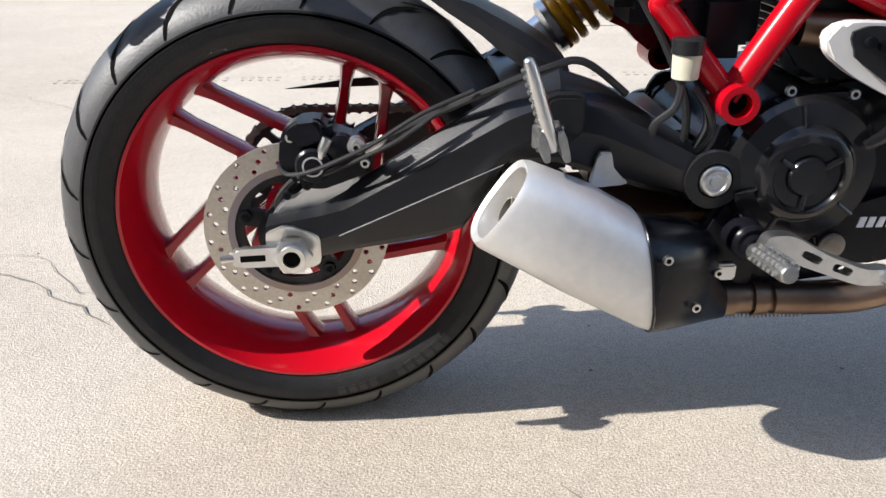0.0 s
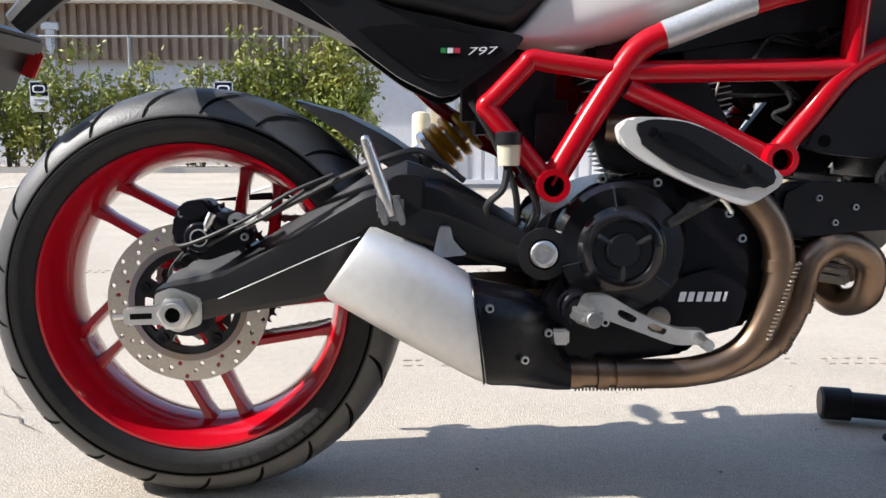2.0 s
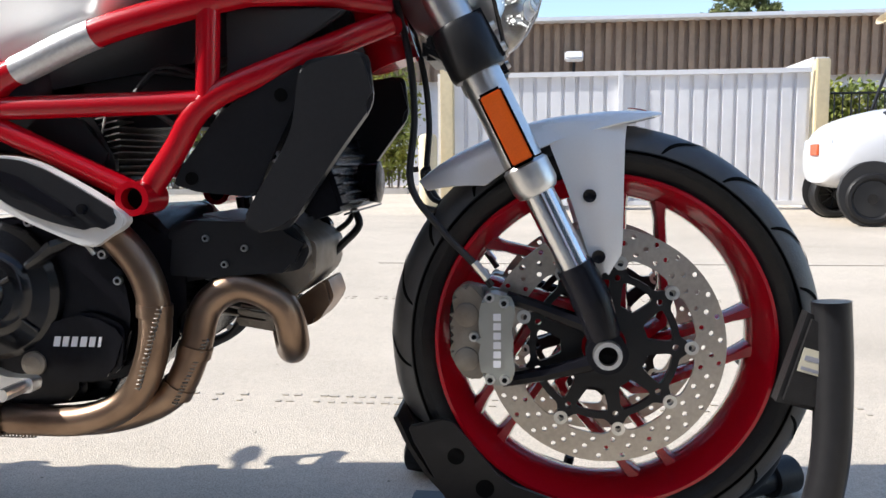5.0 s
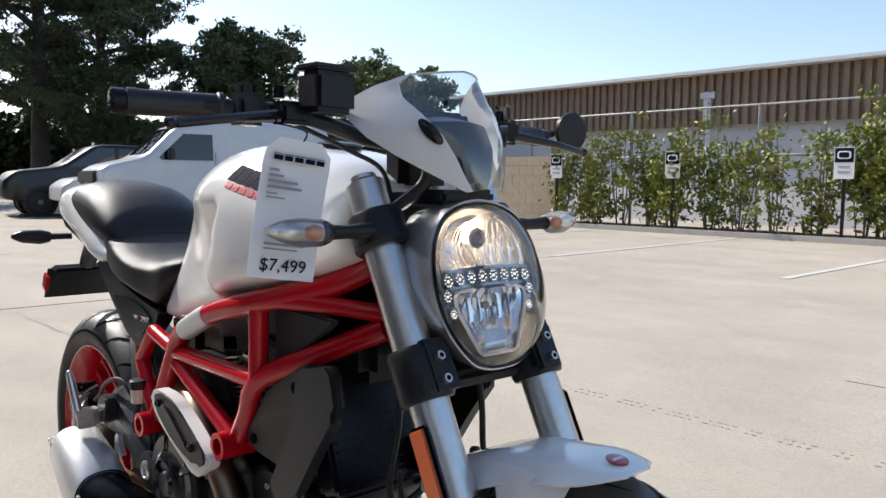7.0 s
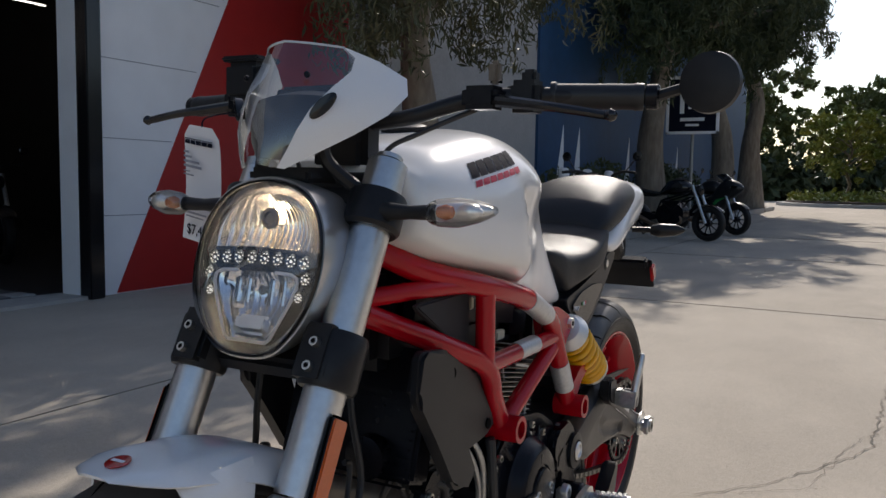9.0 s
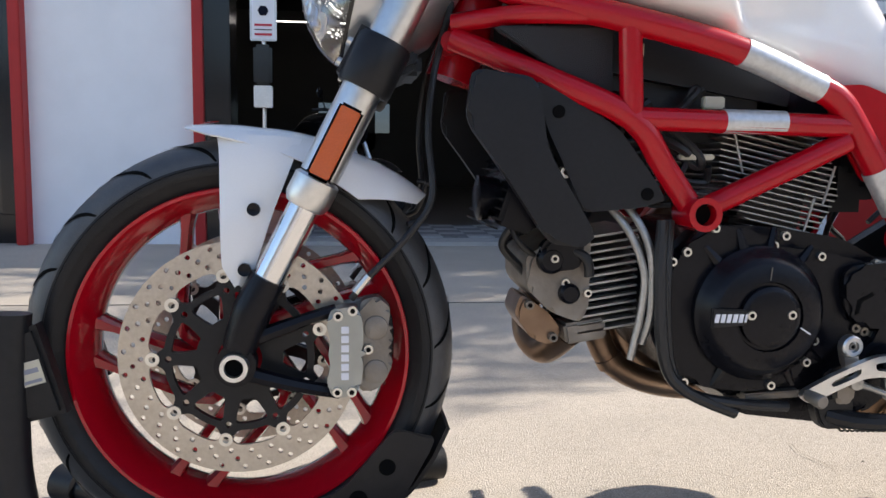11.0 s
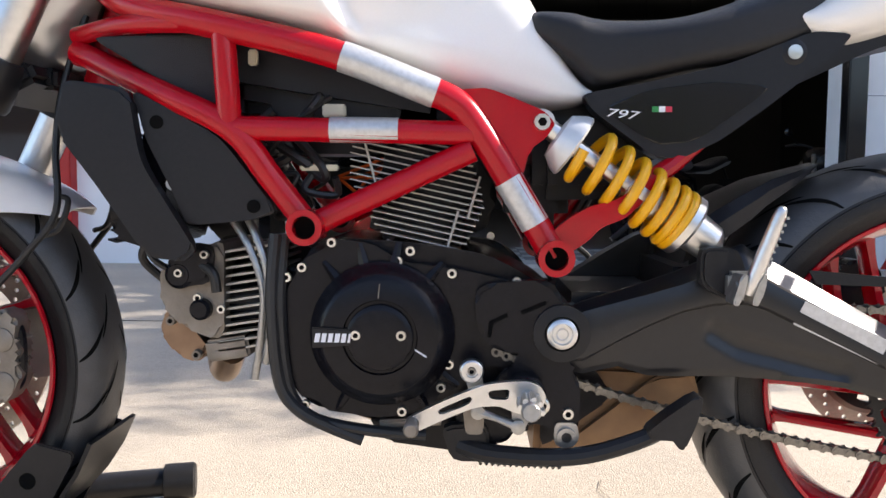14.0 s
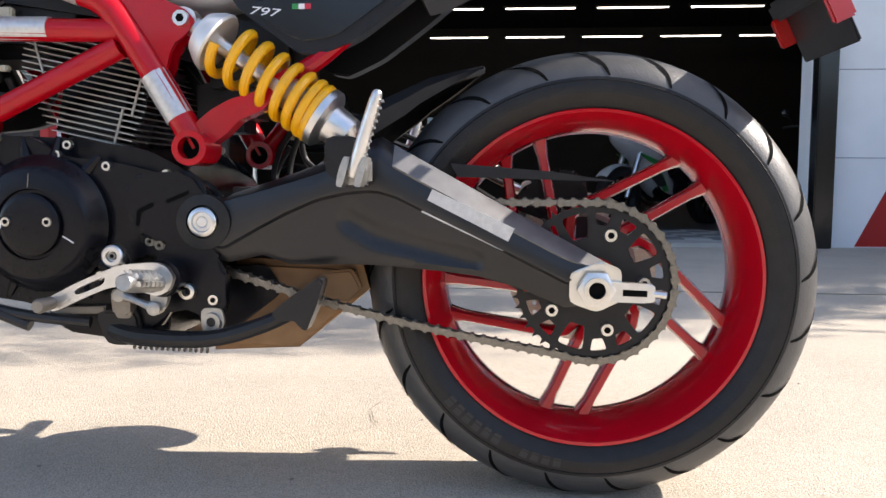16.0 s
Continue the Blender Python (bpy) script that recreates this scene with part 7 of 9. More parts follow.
def ovals(secs, n=28, e=2.6):
    out = []
    for c, u, w in secs:
        c, u = Vector(c), Vector((u[0], 0, u[1]))
        ring = []
        for j in range(n):
            a = 2 * math.pi * j / n
            ca, sa = math.cos(a), math.sin(a)
            ring.append(c + u * math.copysign(abs(sa) ** (2 / e), sa) + V(0, w, 0) * math.copysign(abs(ca) ** (2 / e), ca))
        out.append(ring)
    return out


bm = B()
rings(bm, ovals([((.552, -.128, .213), (0, .024), .024), ((.535, -.132, .225), (.004, .034), .034), ((.505, -.155, .262), (.008, .06), .05), ((.47, -.182, .281), (.004, .067), .054), ((.424, -.204, .292), (-.008, .070), .057), ((.417, -.205, .295), (-.009, .0705), .0575)]))
part("silencer_link", bm, "castblk", exh, "black rear section of the exhaust")
bm = B()
R3 = ((.416, -.205, .296), (-.010, .071), .058)
R5 = ((.25, -.208, .386), (.032, .046), .050)
rings(bm, ovals([R3, ((.405, -.205, .302), (-.006, .0715), .059), ((.33, -.207, .344), (.016, .061), .057), R5, ((.243, -.208, .390), (.030, .043), .046), ((.247, -.208, .388), (.0265, .037), .040), ((.27, -.208, .376), (.026, .036), .039)]), cap=False)
part("silencer_can", bm, "blast", exh, "bead blasted silver silencer")
bm = B()
rings(bm, ovals([((.268, -.208, .377), (.026, .0365), .0395), ((.269, -.208, .3765), (.002, .003), .004)]))
part("silencer_end", bm, "castgrey", exh)
bm = B()
lathe(bm, [(0, .016), (.018, .016), (.018, .0135), (0, .0135)], (.266, -.212, .372), (-.87, 0, .49), 18, closed=True)
part("silencer_outlet", bm, "castgrey", exh)
bm = B()
lathe(bm, [(0, .0135), (.002, .0135)], (.264, -.212, .373), (-.87, 0, .49), 18)
part("outlet_hole", bm, "groove", exh)
bm = B()
tube(bm, [Vector(p) for p in ovals([((.414, -.205, .297), (-.009, .0722), .0592)], 40)[0]] + [ovals([((.414, -.205, .297), (-.009, .0722), .0592)], 40)[0][0]], .0016, 6, smooth=False)
part("silencer_seam", bm, "castblk", exh)
for p in ((.427, -.258, .335), (.475, -.236, .262), (.51, -.203, .29)):
    bm = B()
    bolt(bm, p, (.1, -1, 0), .006, .005)
    part("silencer_bolt", bm, "zinc", exh)
bm = B()
prism(bm, round_poly([(.365, .43), (.38, .43), (.385, .405), (.405, .39), (.355, .385)], 2, .2), -.165, -.155, bevel=.002)
part("silencer_bracket", bm, "alu", exh)
bm = B()
prism(bm, [(.53, .335), (.318, .328), (.308, .292), (.36, .248), (.410, .206), (.535, .199)], -.13, .062, bevel=.010)
cat = part("catalyst_box", bm, "catbox", exh, "browned steel collector box under the engine")
bm = B()
prism(bm, round_poly([(.505, .212), (.372, .318), (.330, .322), (.315, .296), (.362, .252), (.408, .210)], 2, .12), .060, .073, bevel=.006)
part("box_fold", bm, "catbox", cat, "lighter folded lower face of the collector box")
bm = B()
prism(bm, round_poly([(.526, .325), (.452, .325), (.428, .288), (.526, .212)], 2, .15), .060, .070, bevel=.004)
part("heat_panel", bm, "castblk", cat, "black pitted heat panel")
bm = B()
tube(bm, [(.46, -.165, .335), (.495, -.17, .305), (.525, -.175, .285)], .003, 6)
part("brake_rod", bm, "zinc", moto)
bm = B()
box(bm, (.528, -.175, .278), (.03, .015, .022), bevel=.003)
part("brake_cylinder_foot", bm, "alu", moto)

# ---- tank, seat, tail ----
def shell(secs, n=36, e=2.6, low=None):
    """Sections (x, top, bottom, half width, belt) as rounded loops across the bike."""
    out = []
    for x, top, bot, w, belt in secs:
        zc = bot + (top - bot) * belt
        ring = []
        for j in range(n):
            a = 2 * math.pi * j / n
            ca, sa = math.cos(a), math.sin(a)
            k = low if low and sa < 0 else e
            y = w * math.copysign(abs(ca) ** (2 / k), ca)
            h = (top - zc) if sa > 0 else (zc - bot)
            z = zc + h * math.copysign(abs(sa) ** (2 / k), sa)
            ring.append(V(x, y, z))
        out.append(ring)
    return out


def dense(secs, k=5):
    pts = [Vector(s[:3]) for s in secs]
    rest = [Vector((s[3], s[4], 0)) for s in secs]
    return [(*p, r.x, r.y) for p, r in zip(smooth_pts(pts, k), smooth_pts(rest, k))]


def step(a, b, v):
    t = max(0.0, min(1.0, (v - a) / (b - a)))
    return t * t * (3 - 2 * t)


def tank_skin():
    secs = dense([(1.124, .935, .858, .10, .5), (1.116, .950, .842, .138, .48), (1.095, .962, .830, .154, .45), (1.05, .982, .812, .166, .42), (.97, .998, .792, .178, .4), (.88, 1.010, .772, .184, .42), (.80, 1.012, .752, .176, .46), (.73, 1.004, .728, .150, .5), (.67, .984, .702, .128, .5), (.62, .945, .684, .116, .45), (.575, .875, .676, .110, .42), (.53, .795, .674, .107, .42), (.49, .725, .679, .103, .45), (.468, .70, .686, .095, .5)], 10)
    loops = shell(secs, 72, 2.5, 4.6)
    # knee hollows
    for ring in loops:
        for p in ring:
            d = .778 + (p.z - .763) * .56 - p.x
            edge = step(-.010, .020, d) * math.exp(-max(0.0, d) / .085)
            p.y *= 1 - .21 * edge * (1 - step(.875, .928, p.z)) * step(.735, .785, p.z)
            dx, dz = (p.x - .70) / .1, (p.z - .93) / .05
            p.y *= 1 + .10 * math.exp(-(dx * dx + dz * dz))
    return loops


bm = B()
rings(bm, tank_skin())
tank = part("fuel_tank", bm, "white", moto, "pearl white fuel tank with knee hollows", smooth=60)
bm = B()
lathe(bm, [(0, .036), (.006, .036), (.009, .03), (.009, .001)], (.93, 0, 1.004), (.12, 0, 1), 32)
part("fuel_cap", bm, "black", tank)
bm = B()
prism(bm, round_poly([(1.06, .855), (1.135, .87), (1.145, .905), (1.13, .935), (1.09, .94)], 2, .2), -.075, .075, bevel=.01)
part("tank_nose", bm, "plastic", tank)
TL = tank_skin()


def tank_y(x, z):
    """Half width of the tank's skin at a height, by its two nearest sections."""
    ys = []
    k = min(range(len(TL) - 1), key=lambda i: 0 if TL[i][0].x >= x >= TL[i + 1][0].x else 1 + abs(TL[i][0].x - x))
    for ring in (TL[k], TL[k + 1]):
        up = sorted((p.z, p.y) for p in ring[:19])
        ys.append(float(np.interp(z, [q[0] for q in up], [q[1] for q in up])))
    f = (TL[k][0].x - x) / (TL[k][0].x - TL[k + 1][0].x)
    return ys[0] * (1 - f) + ys[1] * f


# maker's marks on the tank sides as plain bars
rnd = random.Random(2)
for s in (-1, 1):
    for row, (z, h, m, n, gap, ln) in enumerate(((.951, .022, "ink", 6, .0026, .150), (.9325, .0095, "inkred", 7, .003, .150))):
        w = ln / n
        for k in range(n):
            xa = .872 + k * w if s < 0 else 1.010 - (k + 1) * w
            xb = xa + w - gap
            pts = []
            for xx, zz in ((xa, z - h / 2), (xb, z - h / 2), (xb, z + h / 2), (xa, z + h / 2)):
                sh = (zz - z) * (.4 if s < 0 else -.4)
                pts.append((xx + sh, zz + (xx - .942) * (-.17)))
            bm = B()
            rows = []
            for v in np.linspace(0, 1, 5):
                row = []
                for u in np.linspace(0, 1, 4):
                    x = (pts[0][0] * (1 - u) + pts[1][0] * u) * (1 - v) + (pts[3][0] * (1 - u) + pts[2][0] * u) * v
                    z2 = (pts[0][1] * (1 - u) + pts[1][1] * u) * (1 - v) + (pts[3][1] * (1 - u) + pts[2][1] * u) * v
                    row.append((x, s * (tank_y(x, z2) + .0013), z2))
                rows.append(row)
            grid_surf(bm, rows)
            part("tank_mark_bar", bm, m, tank, "plain bar in place of the maker's mark", smooth=0)
bm = B()
rings(bm, shell(dense([(.562, .787, .772, .06, .5), (.545, .804, .766, .100, .5), (.50, .805, .729, .117, .55), (.466, .798, .700, .120, .6), (.43, .794, .703, .122, .6), (.36, .796, .719, .130, .6), (.29, .815, .732, .130, .6), (.22, .845, .75, .12, .6), (.16, .875, .77, .105, .6)], 4), 48, 2.4, 7))
seat = part("seat", bm, "vinyl", moto, "black vinyl seat with raised passenger pad", smooth=60)
bm = B()
rings(bm, shell(dense([(.25, .835, .79, .10, .5), (.21, .885, .785, .121, .5), (.13, .932, .795, .128, .5), (.03, .947, .815, .120, .5), (-.06, .944, .83, .106, .5), (-.115, .932, .84, .085, .5)], 4), 36, 2.4))
part("passenger_pad", bm, "vinyl", seat, smooth=60)
bm = B()
rings(bm, shell(dense([(.215, .80, .772, .118, .5), (.19, .815, .752, .126, .5), (.14, .85, .752, .132, .5), (.05, .90, .775, .127, .5), (-.05, .932, .80, .118, .5), (-.14, .938, .825, .106, .5), (-.20, .915, .84, .082, .5), (-.225, .885, .855, .05, .5)], 4), 36, 2.6))
part("seat_cowl", bm, "white", moto, "pearl white seat cowl", smooth=60)
# side panels
for s in (-1, 1):
    bm = B()
    prism(bm, round_poly([(.485, .69), (.47, .668), (.39, .61), (.365, .606), (.31, .632), (.245, .68), (.165, .745), (.15, .765), (.20, .768), (.30, .728), (.40, .705)], 3, .2), s * .085, s * .118, bevel=.008)
    sp = part("side_panel", bm, "plastic", moto, "matt black side panel")
    bm = B()
    prism(bm, round_poly([(.46, .672), (.39, .625), (.34, .632), (.27, .682), (.25, .70), (.32, .705), (.40, .695)], 3, .25), s * .117, s * .1215, bevel=.002)
    part("side_panel_insert", bm, "gloss", sp)
    m = pose(.4225, s * .1225, .668, 90, 0, 0) if s < 0 else pose(.436, s * .1225, .664, 90, 0, 180)
    lettering("797", .0185, m @ pose(0, 0, 0, 0, 0, -6 if s > 0 else 2) @ Matrix.Diagonal((1.45, .8, 1, 1)), "paper", sp, "model_number", .0004, "silver model number 797", .25)
    for k, mm in enumerate(("green", "paper", "inkred")):
        bm = B()
        x0 = .371 + k * .0095 if s < 0 else .3935 - k * .0085
        box(bm, (x0, s * .1225, .669 if s < 0 else .6705), (.008, .0008, .007))
        part("flag_stripe", bm, mm, sp)
bm = B()
lathe(bm, [(0, .016), (.006, .016), (.008, .012), (.008, .001)], (.222, .112, .742), (0, 1, 0), 24)
lk = part("seat_lock", bm, "plastic", moto)
bm = B()
lathe(bm, [(0, .009), (.0095, .009), (.010, .001)], (.222, .112, .742), (0, 1, 0), 20)
part("lock_barrel", bm, "zinc", lk, "zinc lock barrel")
bm = B()
prism(bm, round_poly([(.24, .69), (.10, .755), (-.05, .79), (-.21, .835), (-.20, .86), (.10, .82), (.24, .76)], 2, .15), -.08, .08, bevel=.015)
part("undertail", bm, "plastic", moto, "black plastic undertail")
# tail light, plate holder, rear indicators
bm = B()
prism(bm, round_poly([(-.19, .825), (-.24, .86), (-.255, .885), (-.235, .90), (-.20, .90)], 2, .2), -.045, .045, bevel=.006)
part("tail_light", bm, "redlens", moto, "red tail light under the cowl")
bm = B()
tube(bm, [(-.12, 0, .82), (-.20, 0, .78), (-.27, 0, .72)], [.03, .026, .02], 10)
box(bm, (-.285, 0, .70), (.03, .17, .03), pose(0, 0, 0, 0, 30, 0), bevel=.006)
ph = part("plate_holder", bm, "plastic", moto, "black plate holder behind the rear wheel")
bm = B()
box(bm, (-.312, 0, .667), (.004, .19, .092), pose(0, 0, 0, 0, 25, 0), bevel=.002)
part("plate_frame", bm, "black", ph)
bm = B()
box(bm, (-.3165, 0, .665), (.003, .178, .08), pose(0, 0, 0, 0, 25, 0))
part("blank_plate", bm, "foil", ph)
for s in (-1, 1):
    bm = B()
    box(bm, (-.300, s * .0975, .672), (.030, .010, .046), pose(0, 0, 0, 0, 25, 0), bevel=.003)
    part("red_reflector", bm, "redlens", ph)
    bm = B()
    tube(bm, [(-.20, s * .06, .80), (-.21, s * .11, .80)], .008, 8)
    ri = part("rear_indicator", bm, "black", moto, "black stalk rear indicator")
    bm = B()
    tube(bm, [(-.205, s * .11, .80), (-.21, s * .135, .80), (-.215, s * .175, .802), (-.22, s * .20, .803)], [.012, .019, .016, .004], 12)
    part("indicator_lens", bm, "black", ri)

# radiator side panels and black infill
for s in (-1, 1):
    bm = B()
    prism(bm, round_poly([(1.05, .69), (1.02, .675), (.94, .632), (.868, .538), (.905, .527), (.985, .52), (1.0, .56), (1.035, .63)], 3, .2), s * .118, s * .142, bevel=.006)
    rp = part("cooler_panel", bm, "plastic", moto, "matt black cooler side panel")
    bm = B()
    prism(bm, round_poly([(1.135, .702), (1.05, .692), (1.036, .60), (.968, .490), (.985, .475), (1.03, .48), (1.095, .575), (1.142, .637)], 3, .2), s * .138, s * .158, bevel=.006)
    part("cooler_deflector", bm, "plastic", rp)
    for p in ((1.02, .65), (.898, .545)):
        bm = B()
        lathe(bm, [(0, .0085), (.002, .0085), (.0022, .006)], (p[0], s * .142, p[1]), (0, s, 0), 14)
        part("panel_screw", bm, "groove", rp)
    bm = B()
    bolt(bm, (1.005, s * .122, .573), (0, s, 0), .009, .012)
    part("panel_mount", bm, "alu", rp)
    bm = B()
    prism(bm, round_poly([(1.11, .758), (.945, .762), (.946, .672), (.97, .675)], 2, .1), s * .118, s * .13, bevel=.003)
    part("frame_infill", bm, "carbon", moto, "black triangular infill behind the frame tubes")
bm = B()
box(bm, (1.04, 0, .585), (.05, .235, .19), pose(0, 0, 0, 0, -18, 0), bevel=.006)
oc = part("oil_cooler", bm, "castblk", moto, "black finned oil cooler behind the forks")
for k in range(14):
    bm = B()
    box(bm, (1.068 - (k - 7) * .004, 0, .585 + (k - 7) * .0125), (.012, .215, .0025), pose(0, 0, 0, 0, -18, 0))
    part("cooler_fin", bm, "castblk", oc)
bm = B()
tube(bm, [(1.06, .07, .50), (1.075, .06, .47), (1.05, .05, .44), (1.03, .04, .42)], .006, 8)
part("hose", bm, "cable", moto)
bm = B()
lathe(bm, [(0, .028), (.03, .032), (.034, .02), (.034, .001)], (1.08, .05, .535), (1, 0, 0), 24)
part("horn", bm, "castblk", moto, "round black horn below the cooler")

# ---- front end ----
def fork_pt(z, y=0.0, off=0.0):
    return V(1.195 + (.83 - z) * .493 + off, y, z)


FD = (fork_pt(.4) - fork_pt(.9)).normalized()
fork = part("front_fork", B(), "chrome", moto, "upside-down front fork with bright legs and black clamps")
for s in (-1, 1):
    y = s * .104
    bm = B()
    lathe(bm, [(0, .012), (.003, .0265), (.012, .0265), (.418, .0265), (.428, .0262)], fork_pt(.948, y), FD, 28)
    part("fork_leg", bm, "alu", fork, "brushed aluminium outer fork leg")
    bm = B()
    lathe(bm, [(0, .0265), (.004, .0305), (.032, .0305), (.042, .026), (.044, .022)], fork_pt(.562, y), FD, 28)
    part("fork_collar", bm, "alu", fork)
    bm = B()
    lathe(bm, [(0, .0212), (.17, .0212)], fork_pt(.53, y), FD, 24)
    part("fork_tube", bm, "chrome", fork, "polished inner fork tube")
    bm = B()
    tube(bm, [fork_pt(.43, y), fork_pt(.385, y), V(1.432, y, .335)], [.0245, .0265, .022], 18)
    lathe(bm, [(-.016, .027), (.016, .027)], (FA.x, y, FA.z), seg=24)
    # caliper arms
    tube(bm, [V(1.425, y, .345), V(1.35, s * .1, .372), V(1.305, s * .095, .385)], [.012, .009, .009], 8)
    tube(bm, [V(1.43, y, .305), V(1.36, s * .1, .285), V(1.30, s * .095, .272)], [.012, .01, .009], 8)
    part("fork_foot", bm, "castblk", fork)
    bm = B()
    lathe(bm, [(0, .019), (.012, .018), (.012, .0125), (.0, .0125)], (FA.x, y + s * .016, FA.z), (0, s, 0), 24, closed=True)
    part("axle_ring", bm, "alu", fork)
    bm = B()
    cyl(bm, (FA.x, y, FA.z), (FA.x, y + s * .019, FA.z), .0125, 20)
    part("axle_bore", bm, "groove", fork)
    # clamps
    bm = B()
    lathe(bm, [(0, .034), (.006, .037), (.064, .037), (.07, .034)], fork_pt(.738, y), FD, 28)
    prism(bm, [(1.225, .735), (1.272, .757), (1.304, .698), (1.252, .67)], y - s * .03, y + s * .016, bevel=.005)
    part("lower_clamp", bm, "black", fork)
    for z, dx in ((.735, -.004), (.709, .0095)):
        bm = B()
        bolt(bm, V(1.288 + dx, s * .100, z), (.87, 0, .5), .0065, .007)
        part("clamp_bolt", bm, "zinc", fork)
    bm = B()
    lathe(bm, [(0, .036), (.004, .038), (.045, .038), (.05, .034)], fork_pt(.905, y), FD, 28)
    part("upper_clamp", bm, "black", fork)
    bm = B()
    lathe(bm, [(0, .018), (.006, .018), (.008, .012), (.008, .001)], fork_pt(.950, y), -FD, 20)
    part("fork_cap", bm, "alu", fork)
    # amber reflector along the leg
    m = Matrix.Translation(fork_pt(.606, y + s * .0285)) @ pose(0, 0, 0, 0, -26.3, 0)
    bm = B()
    box(bm, (0, 0, 0), (.033, .007, .102), bevel=.004)
    bmesh.ops.transform(bm, matrix=m, verts=bm.verts)
    rf = part("reflector_frame", bm, "plastic", fork)
    bm = B()
    box(bm, (0, s * .004, 0), (.027, .004, .094), bevel=.0015)
    bmesh.ops.transform(bm, matrix=m, verts=bm.verts)
    part("amber_reflector", bm, "amber", rf, "amber side reflector")
    # caliper
    bm = B()
    prism(bm, round_poly([(1.312, .388), (1.279, .394), (1.270, .375), (1.2685, .345), (1.273, .33), (1.2685, .315), (1.272, .285), (1.281, .272), (1.311, .270), (1.317, .292), (1.312, .315), (1.315, .33), (1.312, .346), (1.317, .368)], 3, .3), s * .078, s * .116, bevel=.007)
    cal = part("front_caliper", bm, "calip", moto, "grey four-piston front brake caliper")
    bm = B()
    prism(bm, round_poly([(1.275, .397), (1.250, .404), (1.232, .388), (1.236, .362), (1.228, .345), (1.238, .330), (1.228, .314), (1.238, .292), (1.252, .274), (1.276, .274)], 3, .25), s * .064, s * .102, bevel=.006)
    part("caliper_back", bm, "castgrey", cal)
    bm = B()
    prism(bm, round_poly([(1.312, .388), (1.265, .396), (1.252, .37), (1.25, .31), (1.256, .278), (1.303, .272)], 2, .22), s * .046, s * .062, bevel=.004)
    part("caliper_inner_half", bm, "calip", cal)
    for z in (.362, .302):
        bm = B()
        lathe(bm, [(0, .017), (.004, .016), (.0055, .012), (.0055, .001)], (1.252, s * .100, z), (0, s, 0), 20)
        part("piston_cap", bm, "castgrey", cal)
    for k in range(6):
        bm = B()
        box(bm, (1.293, s * .1163, .362 - k * .0125), (.010, .0012, .0095), bevel=.0004)
        part("caliper_mark_bar", bm, "paper", cal, "plain pale bar in place of the maker's mark")
    for p in ((1.302, .381), (1.303, .279), (1.262, .333), (1.283, .388), (1.284, .279)):
        bm = B()
        bolt(bm, (p[0], s * (.100 if p[0] < 1.27 else .114), p[1]), (0, s, 0), .0072, .007)
        part("caliper_bolt", bm, "zinc", cal)
    bm = B()
    tube(bm, [(1.252, s * .085, .385), (1.236, s * .085, .37), (1.236, s * .085, .31), (1.25, s * .085, .29)], .007, 8)
    part("caliper_bridge", bm, "castblk", cal)
    bm = B()
    tube(bm, [(1.285, s * .095, .40), (1.262, s * .10, .43), (1.215, s * .10, .48), (1.178, s * .092, .535), (1.182, s * .08, .62), (1.175, s * .07, .70), (1.15, s * .05, .80)], .0048, 8)
    part("brake_hose", bm, "cable", moto)
    bm = B()
    tube(bm, [(1.21, s * .085, .50), (1.185, s * .075, .51), (1.172, s * .07, .548), (1.185, s * .07, .555)], .004, 8)
    part("sensor_cable", bm, "cable", moto)
    bm = B()
    tube(bm, [(1.262, s * .10, .432), (1.28, s * .10, .41)], .006, 8)
    part("hose_fitting", bm, "zinc", moto)
bm = B()
cyl(bm, (FA.x, -.1, FA.z), (FA.x, .1, FA.z), .012, 16)
part("front_axle", bm, "zinc", fork)
bm = B()
box(bm, (1.235, 0, .705), (.075, .20, .03), pose(0, 0, 0, 0, 26, 0), bevel=.008)
part("lower_bridge", bm, "black", fork)
bm = B()
box(bm, (1.145, 0, .90), (.075, .20, .022), pose(0, 0, 0, 0, 26, 0), bevel=.008)
part("upper_bridge", bm, "black", fork)

# mudguard
bm = B()
rows = []
for t in np.linspace(0, 1, 21):
    a = radians(76 + 63 * t)
    wv = float(np.interp(t, [0, .05, .14, .6, .9, 1], [.022, .052, .074, .079, .07, .05]))
    lift = float(np.interp(t, [0, .12, .3, .7, 1], [.010, .004, .0, .008, .026]))
    drop = float(np.interp(t, [0, .1, .3, .55, .8, 1], [.004, .014, .026, .04, .058, .02]))
    row = []
    for u in np.linspace(-1, 1, 17):
        r = .313 + lift - drop * abs(u) ** 4
        row.append((FA.x + r * math.cos(a), wv * math.copysign(abs(u) ** .8, u), FA.z + r * math.sin(a)))
    rows.append(row)
grid_surf(bm, rows, .003)
fend = part("front_mudguard", bm, "white", moto, "white front mudguard with side blades", smooth=60)
